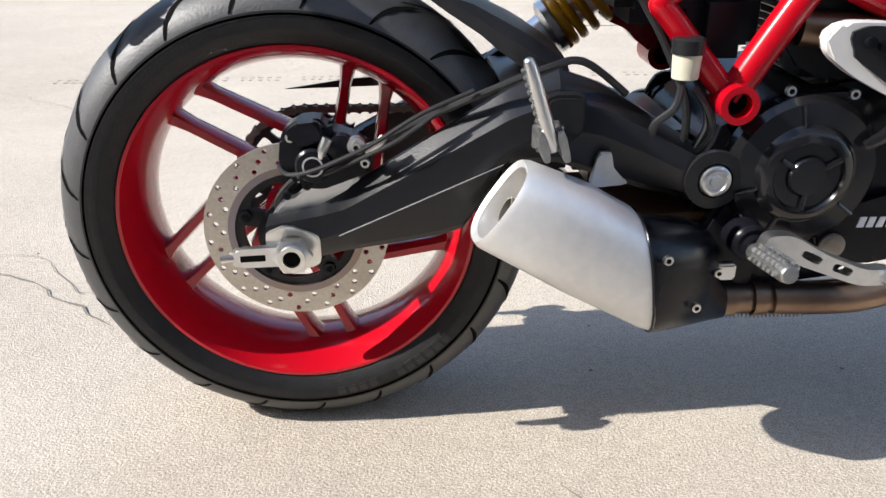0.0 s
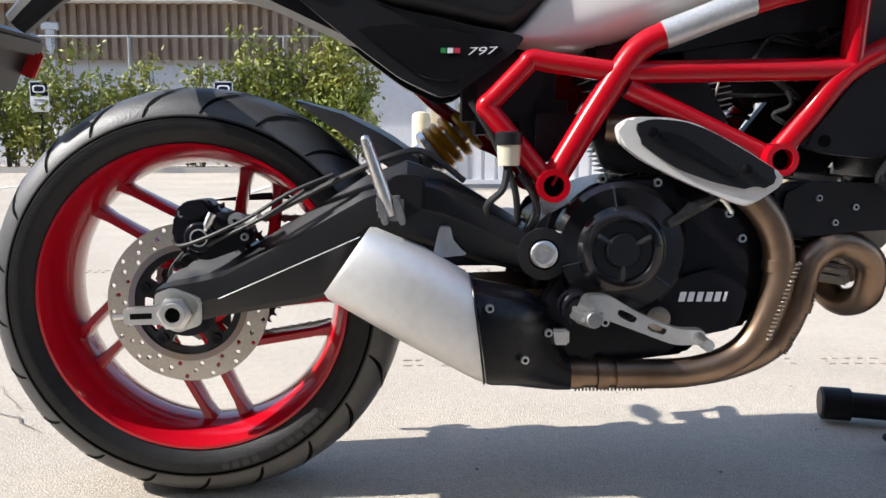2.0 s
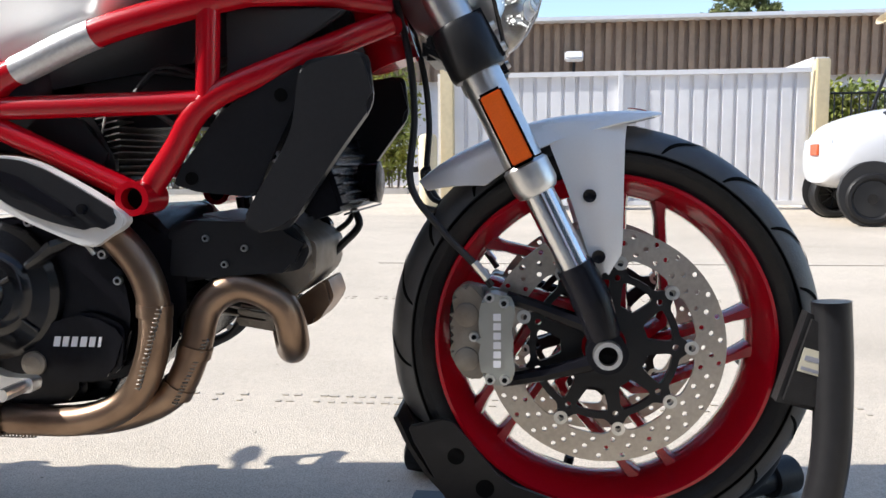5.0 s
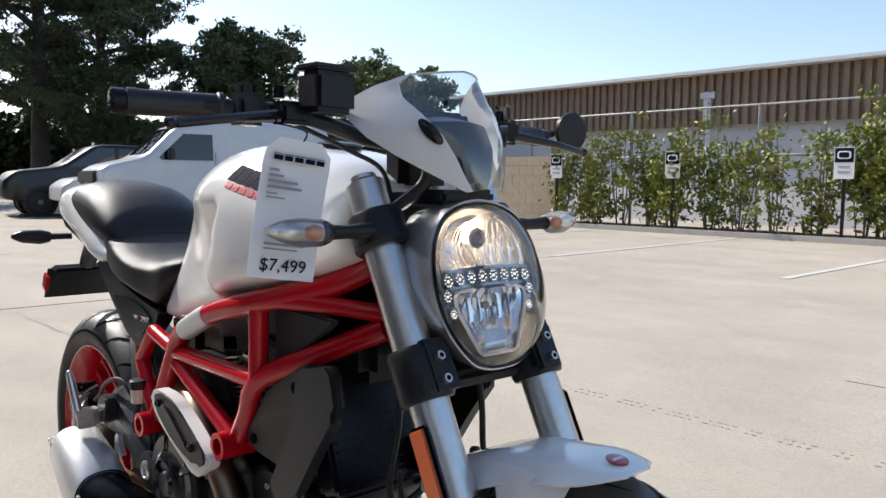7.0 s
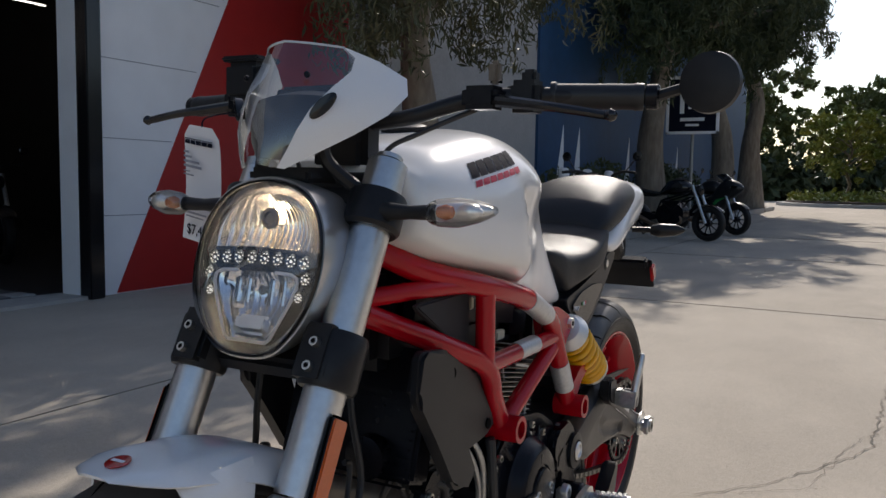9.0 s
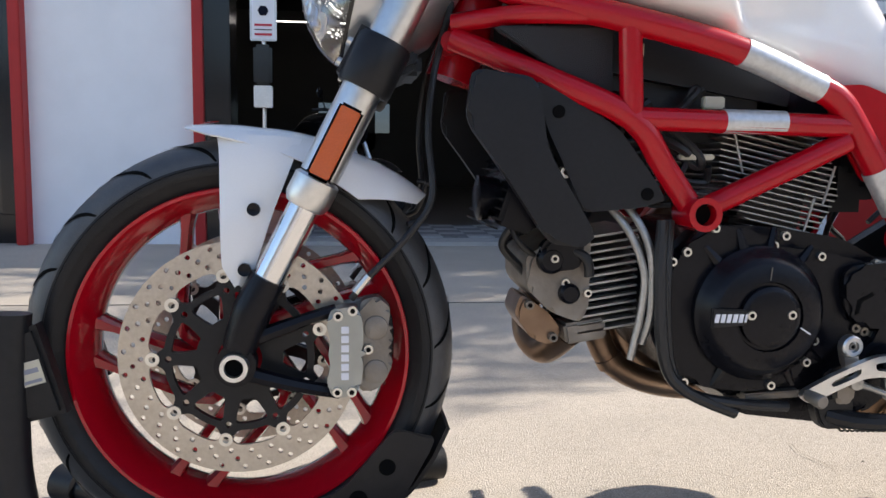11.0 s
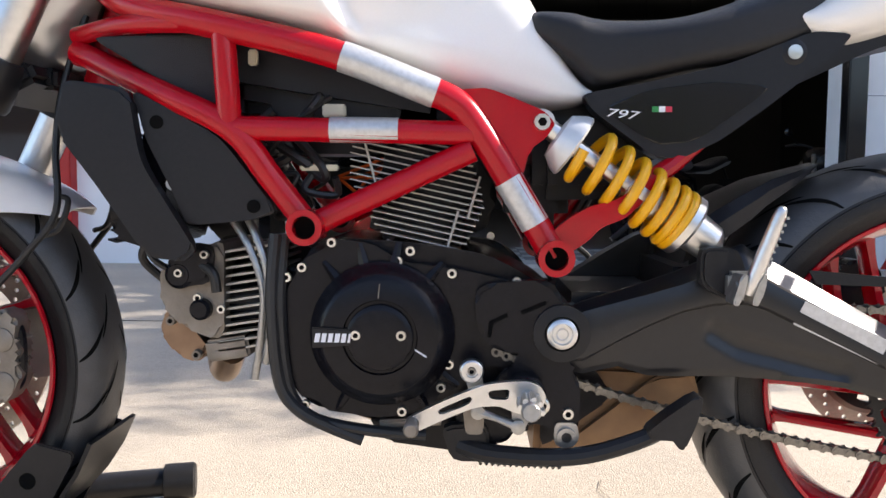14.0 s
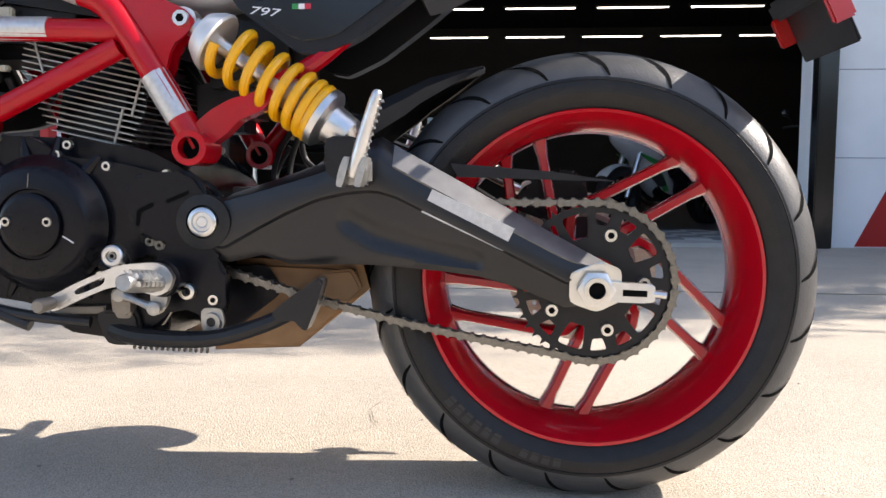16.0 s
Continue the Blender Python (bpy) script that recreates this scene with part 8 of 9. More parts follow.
for s in (-1, 1):
    bm = B()
    rows = []
    for t in np.linspace(0, 1, 15):
        z = .612 - .197 * t
        x0 = float(np.interp(t, [0, .1, .5, .85, 1], [1.350, 1.358, 1.388, 1.410, 1.428]))
        x1 = float(np.interp(t, [0, .1, .5, .85, 1], [1.462, 1.458, 1.456, 1.455, 1.438]))
        y = s * float(np.interp(t, [0, .1, .25, .6, 1], [.0655, .0775, .084, .094, .094]))
        rows.append([(x0, y - s * .004, z), (x0 + (x1 - x0) * .33, y + s * .002, z + .004), (x0 + (x1 - x0) * .67, y + s * .002, z + .004), (x1, y - s * .004, z)])
    grid_surf(bm, rows, .003)
    part("mudguard_blade", bm, "white", fend, smooth=60)
    for x, z in ((1.412, .519), (1.424, .44)):
        bm = B()
        lathe(bm, [(0, .009), (.005, .0085), (.003, .005), (.003, .001)], (x, s * (.092 if z > .5 else .097), z), (0, s, 0), 16)
        part("blade_bolt", bm, "castblk", fend)
bm = B()
lathe(bm, [(0, .0135), (.0012, .0135), (.0015, .012)], (1.482, 0, .6335), (.16, 0, 1), 24)
part("mudguard_badge", bm, "redlens", fend, "small red round badge")
bm = B()
box(bm, (1.482, 0, .6352), (.004, .017, .0008), pose(0, 0, 0, 0, 9, 0))
part("badge_bar", bm, "paper", fend)

# headlight
outline = round_poly([(-.037, .713), (.037, .713), (.068, .742), (.089, .778), (.0975, .822), (.090, .873), (.058, .912), (0, .925), (-.058, .912), (-.090, .873), (-.0975, .822), (-.089, .778), (-.068, .742)], 4, .45)


def hl_ring(k, dx):
    return [V(1.287 - (z - .73) * .24 + dx, y * k, .818 + (z - .818) * k) for y, z in outline]


bm = B()
rings(bm, [hl_ring(.42, -.135), hl_ring(.70, -.115), hl_ring(.93, -.075), hl_ring(1.03, -.03), hl_ring(1.06, 0.0), hl_ring(1.055, .008), hl_ring(1.0, .008), hl_ring(.985, -.004)], cap=False)
hlm = part("headlight", bm, "silver", moto, "silver headlight shell with clear lens, lamp lit", smooth=60)
bm = B()
rings(bm, [hl_ring(1.03, .006), hl_ring(1.034, .009), hl_ring(1.018, .0135), hl_ring(.995, .012)], cap=False)
part("headlight_rim", bm, "gloss", hlm)
bm = B()
rings(bm, [hl_ring(1.0, .012), hl_ring(.9, .026), hl_ring(.75, .04), hl_ring(.5, .054), hl_ring(.25, .061), hl_ring(.02, .063)], cap=False)
lens = part("headlight_lens", bm, "lens", hlm, "clear bulged lens", smooth=70)
lens.visible_shadow = False
bm = B()
rings(bm, [hl_ring(.995, .006), hl_ring(.93, .002), hl_ring(.90, -.012), hl_ring(.80, -.05), hl_ring(.02, -.07)], cap=False)
part("reflector_base", bm, "lampcase", hlm)


def bowl(name, zs, hw, zc, depth, flutes, m, step):
    """A fluted reflector whose half width hw follows the heights zs."""
    bm = B()
    rows = []
    reach = max(zs[-1] - zc, zc - zs[0])
    for z in np.linspace(zs[0], zs[-1], 15):
        w = float(np.interp(z, zs, hw))
        row = []
        for u in np.linspace(-1, 1, flutes * 4 + 1):
            dip = depth * (1 - u * u) * max(0.0, 1 - ((z - zc) / reach) ** 2)
            row.append((1.289 - (z - .73) * .24 - dip + step * abs(math.sin((u + 1) * flutes * math.pi / 2)), w * u, z))
        rows.append(row)
    grid_surf(bm, rows)
    return part(name, bm, m, hlm, smooth=50)


bowl("upper_reflector", [.838, .845, .86, .875, .89, .90, .9065], [.0775, .0775, .0755, .069, .058, .044, .02], .862, .036, 15, "warmbowl", .0035)
bowl("lower_reflector", [.729, .735, .76, .785, .80, .809], [.029, .032, .046, .059, .0635, .060], .775, .034, 7, "reflector", .0025)


def face_x(z, d=0.0):
    return 1.289 - (z - .73) * .24 + d


bm = B()
lathe(bm, [(0, .010), (.003, .0135), (.007, .0135), (.008, .009), (.005, .007), (.004, .001)], (face_x(.875, -.012), 0, .875), (1, 0, .1), 20)
part("lamp_cap", bm, "castgrey", hlm)
bm = B()
cyl(bm, (face_x(.873, -.03), 0, .873), (face_x(.874, -.014), 0, .874), .006, 12)
part("lit_lamp", bm, "bulb", hlm, "lit warm lamp")
bm = B()
rows = [[(face_x(z, -.004 - d), y, z) for y in np.linspace(-.076, .076, 9)] for z, d in ((.8385, .026), (.8375, 0))]
grid_surf(bm, rows, .002)
part("reflector_shelf", bm, "reflector", hlm)
lamp_data = bpy.data.lights.new("headlight_lamp", "POINT")
lamp_data.energy, lamp_data.color, lamp_data.shadow_soft_size = 2.0, (1.0, 0.76, 0.48), 0.006
lamp_ob = new("headlight_lamp", lamp_data)
lamp_ob.location = (face_x(.885, -.024), 0, .886)
bm = B()
grid_surf(bm, [[(face_x(z, .0), y, z + .004 * (1 - (y / .086) ** 2)) for y in np.linspace(-.086, .086, 15)] for z in (.8105, .8365)], .004)
strip = part("led_strip", bm, "lampcase", hlm, "strip of small white leds across the lamp")
for sd in (-1, 1):
    bm = B()
    grid_surf(bm, [[(face_x(z, .0), sd * y, z) for y, z in r] for r in (((.064, .814), (.088, .814)), ((.066, .800), (.085, .797)), ((.060, .780), (.078, .772)))], .004)
    part("led_strip_end", bm, "lampcase", strip)
spots = [((k - 3.5) * .0205, .8235 + .004 * (1 - ((k - 3.5) * .0205 / .086) ** 2), 1.0) for k in range(8)]
spots += [(sd * y, z, q) for sd in (-1, 1) for y, z, q in ((.0765, .806, .9), (.0705, .784, .75))]
for y, z, q in spots:
    bm = B()
    lathe(bm, [(.0005, .0098 * q), (.005, .0098 * q), (.005, .0088 * q), (.0018, .0055 * q), (.0008, .001)], (face_x(z), y, z), (1, 0, .24), 18)
    cell = part("led_cell", bm, "ledcell", strip)
    bm = B()
    for k in range(8):
        a = 2 * math.pi * (k + .5) / 8
        box(bm, (face_x(z + .006 * q * math.sin(a), .0046), y + .006 * q * math.cos(a), z + .006 * q * math.sin(a)), (.0014, .0012, .0012))
    box(bm, (face_x(z, .0042), y, z), (.003, .0036, .0036), bevel=.001)
    part("led_cluster", bm, "ledlit", cell)
bm = B()
fr = [(.030, .8115), (.054, .8105), (.0645, .806), (.0655, .796), (.060, .780), (.036, .733), (.030, .728), (-.030, .728), (-.036, .733), (-.060, .780), (-.0655, .796), (-.0645, .806), (-.054, .8105), (-.030, .8115)]
tube(bm, [(face_x(z, .004), y, z) for y, z in fr], .0022, 8, smooth=False)
part("light_guide", bm, "paper", hlm, "pale light guide round the lower lamp")
for y, w in ((-.034, .010), (-.016, .006), (.020, .009), (.040, .005)):
    bm = B()
    box(bm, (face_x(.785, -.010), y, .785), (.012, w, .034), pose(0, 0, 0, 0, -13, 0), bevel=.002)
    part("lamp_rib", bm, "reflector", hlm)
bm = B()
lathe(bm, [(0, .004), (.012, .006), (.014, .004), (.014, .001)], (face_x(.786, -.022), .002, .786), (1, 0, .1), 16)
part("low_lamp_cap", bm, "castgrey", hlm)
bm = B()
box(bm, (face_x(.745, -.004), 0, .745), (.016, .056, .026), pose(0, 0, 0, 0, -35, 0), bevel=.006)
part("lower_lamp_mirror", bm, "chrome", hlm)
bm = B()
box(bm, (1.20, 0, .93), (.07, .10, .02), bevel=.006)
part("upper_bracket", bm, "black", hlm)
bm = B()
box(bm, (1.215, 0, .715), (.05, .12, .03), bevel=.006)
part("lower_bracket", bm, "black", hlm)
for s in (-1, 1):
    bm = B()
    tube(bm, [(1.165, s * .09, .905), (1.20, s * .055, .945), (1.20, s * .045, .975)], .009, 8)
    part("screen_stay", bm, "black", hlm)

# flyscreen
SZ = [.943, .962, .987, 1.014, 1.042, 1.066, 1.085, 1.098]
SW = [.034, .060, .090, .112, .119, .108, .087, .064]
SC = [1.278, 1.277, 1.273, 1.264, 1.252, 1.238, 1.227, 1.219]
SS = [1.262, 1.235, 1.195, 1.152, 1.115, 1.10, 1.135, 1.175]
SI = [.80, .62, .52, .50, .57, .68, .82, .97]


def screen_pt(i, u):
    a = abs(u)
    x = SC[i] - (SC[i] - SS[i]) * a ** 2.2
    return (x, SW[i] * u, SZ[i] - .006 * a)


bm = B()
rows = []
for i in range(8):
    rows.append([screen_pt(i, u * SI[i]) for u in np.linspace(-1, 1, 13)])
grid_surf(bm, rows)
scr = part("flyscreen", bm, "screen", moto, "clear flyscreen with white side wings", smooth=70)
scr.visible_shadow = False
bm = B()
tube(bm, [screen_pt(7, u * SI[7]) for u in np.linspace(-1, 1, 13)], .0016, 6, smooth=False)
part("screen_edge", bm, "edge", scr)
for s in (-1, 1):
    bm = B()
    rows = []
    for i in range(8):
        rows.append([screen_pt(i, s * (SI[i] + (1 - SI[i]) * v)) for v in np.linspace(0, 1, 7)])
    grid_surf(bm, rows, .004)
    part("screen_wing", bm, "white", scr, "white painted wing of the flyscreen", smooth=60)
    bm = B()
    c = V(*screen_pt(3, s * .60)) + V(.004, s * .002, .004)
    lathe(bm, [(-.008, .011), (.001, .0118), (.0025, .0105), (.003, .001)], (0, 0, 0), (1, 0, 0), 22)
    bmesh.ops.transform(bm, matrix=Matrix.Translation(c) @ pose(0, 0, 0, 0, 0, s * 38) @ pose(0, 0, 0, s * 45, 0, 0) @ Matrix.Diagonal((1, 1.85, .72, 1)), verts=bm.verts)
    part("wing_slot", bm, "gloss", scr)
    bm = B()
    lathe(bm, [(0, .004), (.004, .0035)], (1.235, s * .048, 1.052), (.9, s * .3, .2), 10)
    part("screen_screw", bm, "castblk", scr)
bm = B()
rows = []
for i, z in enumerate((.950, .975, 1.0, 1.032, 1.046)):
    w = (.026, .042, .055, .066, .064)[i]
    rows.append([((1.262, 1.255, 1.242, 1.215, 1.16)[i] - .02 * (u * u), w * u, z - .004 * u * u) for u in np.linspace(-1, 1, 9)])
grid_surf(bm, rows, .004)
part("dash_shroud", bm, "plastic", moto, "black dash shroud behind the screen")
bm = B()
box(bm, (1.165, 0, 1.015), (.05, .11, .06), pose(0, 0, 0, 0, -25, 0), bevel=.01)
part("instrument", bm, "gloss", moto, "black instrument unit")

# handlebar
bar = part("handlebar", tube(B(), [(1.0, -.395, 1.036), (1.03, -.30, 1.036), (1.075, -.19, 1.031), (1.10, -.09, 1.004), (1.105, 0, .998), (1.10, .09, 1.004), (1.075, .19, 1.031), (1.03, .30, 1.036), (1.0, .395, 1.036)], .011, 14), "black", moto, "black handlebar with grips and levers")
bm = B()
box(bm, (1.105, 0, .965), (.05, .09, .075), bevel=.012)
part("bar_riser", bm, "black", bar)
for s in (-1, 1):
    bm = B()
    lathe(bm, [(0, .011), (.001, .0175), (.012, .0175), (.014, .0165), (.11, .0165), (.112, .019), (.118, .019), (.119, .011)], (1.0, s * .385, 1.036), (.03 / .105, -s, 0), 20)
    part("grip", bm, "cable", bar, "black rubber grip")
    bm = B()
    lathe(bm, [(0, .012), (.002, .016), (.016, .016), (.018, .012)], (1.0, s * .386, 1.036), (-.1, s, 0), 16)
    part("bar_end", bm, "castblk", bar)
    bm = B()
    box(bm, (1.048, s * .245, 1.034), (.045, .045, .042), bevel=.008)
    box(bm, (1.04, s * .245, 1.06), (.02, .02, .02), bevel=.004)
    part("switch_block", bm, "plastic", bar)
    bm = B()
    tube(bm, [(1.09, s * .205, 1.028), (1.10, s * .25, 1.022), (1.115, s * .31, 1.014), (1.117, s * .372, 1.004)], [.009, .008, .006, .0055], 10)
    ball = V(1.117, s * .378, 1.004)
    lathe(bm, [(-.008, .001), (-.0055, .0055), (0, .0078), (.0055, .0055), (.008, .001)], ball, (0, 1, 0), 14)
    part("hand_lever", bm, "gloss", bar, "black hand lever with ball end")
    bm = B()
    box(bm, (1.085, s * .20, 1.03), (.04, .05, .03), bevel=.006)
    cyl(bm, (1.07, s * .21, 1.05), (1.07, s * .21, 1.066), .008, 10)
    part("lever_perch", bm, "castblk", bar)
    for k, pts in enumerate(([(1.07, s * .19, 1.02), (1.105, s * .12, .985), (1.125, s * .075, .955), (1.12, s * .05, .88)],)):
        bm = B()
        tube(bm, pts, .0034, 8)
        part("control_cable", bm, "cable", bar)
    # front indicators
    bm = B()
    tube(bm, [(1.185, s * .125, .887), (1.19, s * .17, .887), (1.192, s * .205, .888)], [.013, .0085, .010], 12)
    ind = part("front_indicator", bm, "black", moto, "front indicator with clear lens")
    bm = B()
    tube(bm, [(1.195, s * .200, .888), (1.196, s * .212, .888), (1.194, s * .238, .889), (1.19, s * .264, .891), (1.185, s * .284, .892)], [.011, .0165, .018, .013, .003], 18)
    il = part("indicator_lens", bm, "lens", ind, "clear indicator lens")
    il.visible_shadow = False
    bm = B()
    tube(bm, [(1.185, s * .205, .888), (1.182, s * .225, .889), (1.181, s * .26, .891), (1.18, s * .276, .892)], [.010, .0125, .009, .003], 14)
    part("indicator_reflector", bm, "satinbowl", ind)
    bm = B()
    lathe(bm, [(-.014, .001), (-.010, .007), (0, .0095), (.008, .007), (.011, .001)], (1.197, s * .223, .889), (0, 1, 0), 16)
    part("indicator_bulb", bm, "amberbulb", ind, "orange bulb")
    bm = B()
    lathe(bm, [(-.012, .006), (0, .011), (.012, .0085), (.020, .002)], (1.194, s * .250, .890), (0, s, 0), 16)
    part("indicator_facet", bm, "satinbowl", ind)
bm = B()
box(bm, (1.115, -.165, 1.058), (.05, .065, .055), bevel=.008)
mc = part("brake_reservoir", bm, "plastic", bar, "square black brake fluid reservoir")
bm = B()
box(bm, (1.115, -.165, 1.089), (.054, .069, .008), bevel=.003)
part("reservoir_lid", bm, "plastic", mc)
bm = B()
tube(bm, [(1.0, .398, 1.036), (1.0, .43, 1.045)], .007, 8)
mr = part("bar_end_mirror", bm, "black", bar, "round black bar-end mirror")
bm = B()
lathe(bm, [(-.006, .001), (-.006, .031), (0, .0375), (.008, .0365), (.009, .033), (.009, .001)], (1.012, .468, 1.05), (1, -.15, 0), 36)
part("mirror_shell", bm, "black", mr)
bm = B()
box(bm, (1.085, .215, 1.062), (.016, .016, .03), bevel=.005)
part("lever_knob", bm, "castgrey", bar)

bar.location.z = .0055
bar.rotation_euler.x = -.0145

# price tag on the right bar
tag = thing("price_tag", "white paper price tag hung from the handlebar", "price tag")
TM = Matrix.Translation((1.15, -.212, 1.0)) @ pose(0, 0, 0, 0, 0, 80) @ pose(0, 0, 0, 0, 8, 0) @ pose(0, 0, 0, 4, 0, 0)
bm = B()
rows = []
for t in np.linspace(0, 1, 12):
    w = .044 if t > .1 else .028 + .16 * t
    rows.append([(w * u, .006 * math.sin(t * 3.0) - .003, -.175 * t) for u in (-1, -.5, 0, .5, 1)])
grid_surf(bm, rows, .0008)
bmesh.ops.transform(bm, matrix=TM, verts=bm.verts)
part("card", bm, "paper", tag)
lettering("$7,499", .0225, TM @ pose(0, -.0045, -.158, 90, 0, 0), "ink", tag, "price", .0003, "dark printed price")
for z, x0, w, h, m in ((-.020, -.033, .066, .0008, "ink"), (-.0245, -.033, .011, .006, "ink"), (-.0245, -.019, .010, .006, "ink"), (-.0245, -.006, .011, .006, "ink"), (-.0245, .008, .012, .006, "ink"), (-.0245, .023, .010, .006, "ink"), (-.040, -.036, .012, .003, "inkgrey"), (-.047, -.036, .019, .003, "inkgrey"), (-.054, -.036, .038, .0035, "inkgrey"), (-.061, -.036, .044, .0035, "inkgrey"), (-.069, -.036, .014, .002, "inkgrey"), (-.074, -.036, .024, .002, "inkgrey"), (-.131, -.030, .052, .003, "inkgrey"), (-.137, -.030, .044, .002, "inkgrey")):
    bm = B()
    box(bm, (x0 + w / 2, .0 - .0035 + .006 * math.sin(-z / .175 * 3.0) * 0 - .0035, z), (w, .0012, h))
    bmesh.ops.transform(bm, matrix=TM @ pose(0, .004 * 0, 0), verts=bm.verts)
    part("print_bar", bm, m, tag)
bm = B()
tube(bm, [TM @ V(0, 0, -.008), TM @ V(.005, 0, .012), (1.09, -.215, 1.025)], .0012, 6)
part("string", bm, "ink", tag)

# ---- wheel chock ----
chock = thing("wheel_chock", "black steel wheel chock holding the front wheel", "wheel chock")
for s in (-1, 1):
    bm = B()
    prism(bm, round_poly([(1.165, .20), (1.225, .215), (1.30, .125), (1.42, .085), (1.53, .085), (1.53, .045), (1.28, .035), (1.25, .045)], 2, .12), s * .075, s * .082, bevel=.002)
    cr = part("cradle_plate", bm, "black", chock)
    for x, z, r in ((1.235, .16, .012), (1.275, .115, .013), (1.345, .078, .017), (1.395, .068, .010)):
        bm = B()
        lathe(bm, [(-.0012, r), (.0055 + .0012, r)], (x, s * .0755, z), (0, s, 0), 18)
        part("lightening_hole", bm, "groove", cr)
    bm = B()
    bolt(bm, (1.31, s * .082, .05), (0, s, 0), .009, .008)
    part("chock_bolt", bm, "zinc", cr)
    bm = B()
    tube(bm, [(1.20, s * .115, .032), (1.40, s * .115, .030), (1.60, s * .115, .035), (1.685, s * .115, .075), (1.715, s * .112, .16), (1.72, s * .105, .28), (1.715, s * .10, .385)], .024, 14, 5)
    part("hoop_tube", bm, "black", chock)
    bm = B()
    prism(bm, [(1.65, .255), (1.70, .243), (1.735, .35), (1.685, .372)], s * .078, s * .112, bevel=.006)
    part("front_pad", bm, "rubber", chock)
    bm = B()
    prism(bm, [(1.672, .298), (1.708, .288), (1.716, .318), (1.680, .328)], s * .1125, s * .1132)
    lb = part("pad_label", bm, "milk", chock, "cream printed label")
    bm = B()
    prism(bm, [(1.68, .312), (1.706, .305), (1.708, .311), (1.682, .318)], s * .1132, s * .1138)
    part("label_bar", bm, "inkgrey", lb)
    bm = B()
    prism(bm, [(1.676, .300), (1.704, .292), (1.705, .296), (1.677, .304)], s * .1132, s * .1138)
    part("label_bar", bm, "inkgrey", lb)
bm = B()
rows = []
for t in np.linspace(0, 1, 9):
    a = radians(200 + 72 * t)
    rows.append([(FA.x + .301 * math.cos(a), y, FA.z + .301 * math.sin(a)) for y in (-.075, -.03, .03, .075)])
grid_surf(bm, rows, .006)
part("cradle_tray", bm, "black", chock)
for s in (-1, 1):
    bm = B()
    tube(bm, [(1.17, s * .25, .036), (1.30, s * .215, .034), (1.46, s * .12, .032)], .025, 14, smooth=False)
    part("rear_leg", bm, "black", chock)
    bm = B()
    tube(bm, [(1.60, s * .115, .033), (1.74, s * .20, .034)], .024, 14, smooth=False)
    part("front_leg", bm, "black", chock)
    for p, d in ((V(1.172, s * .2495, .036), V(-1, s * .27, 0)), (V(1.73, s * .195, .034), V(.85, s * .52, 0))):
        bm = B()
        lathe(bm, [(0, .026), (.002, .032), (.052, .032), (.056, .027), (.056, .001)], p, d, 22)
        part("rubber_foot", bm, "rubber", chock)
bm = B()
tube(bm, [(1.40, .10, .10), (1.395, .115, .06), (1.40, .125, .03), (1.41, .12, .012)], .008, 8)
part("strap", bm, "cable", chock)
bm = B()
box(bm, (1.30, 0, .028), (.30, .2, .012), bevel=.003)
part("base_plate", bm, "black", chock)

# ---- parked vehicles ----
def at_pose(x, y, heading):
    return pose(x, y, ground_z(y), 0, 0, heading)


def simple_wheel(parent, c, R, w, rim_m, name="wheel", spokes=8):
    hub = part(name, lathe(B(), [(-w * .9, .02), (-w * .9, R * .18), (w * .9, R * .18), (w * .9, .02)], c, seg=16), rim_m, parent)
    part("tyre", lathe(B(), [(-w * .8, R * .68), (-w, R * .76), (-w, R * .88), (-w * .7, R * .97), (0, R), (w * .7, R * .97), (w, R * .88), (w, R * .76), (w * .8, R * .68)], c, seg=36, closed=True), "rubber", hub)
    part("rim", lathe(B(), [(-w * .75, R * .70), (-w * .8, R * .66), (0, R * .58), (w * .8, R * .66), (w * .75, R * .70)], c, seg=36, closed=True), rim_m, hub)
    for k in range(spokes):
        a = 2 * math.pi * k / spokes
        bm = B()
        tube(bm, [c + V(R * .15 * math.cos(a), 0, R * .15 * math.sin(a)), c + V(R * .62 * math.cos(a), 0, R * .62 * math.sin(a))], R * .035, 6, smooth=False)
        part("spoke", bm, rim_m, hub)
    return hub


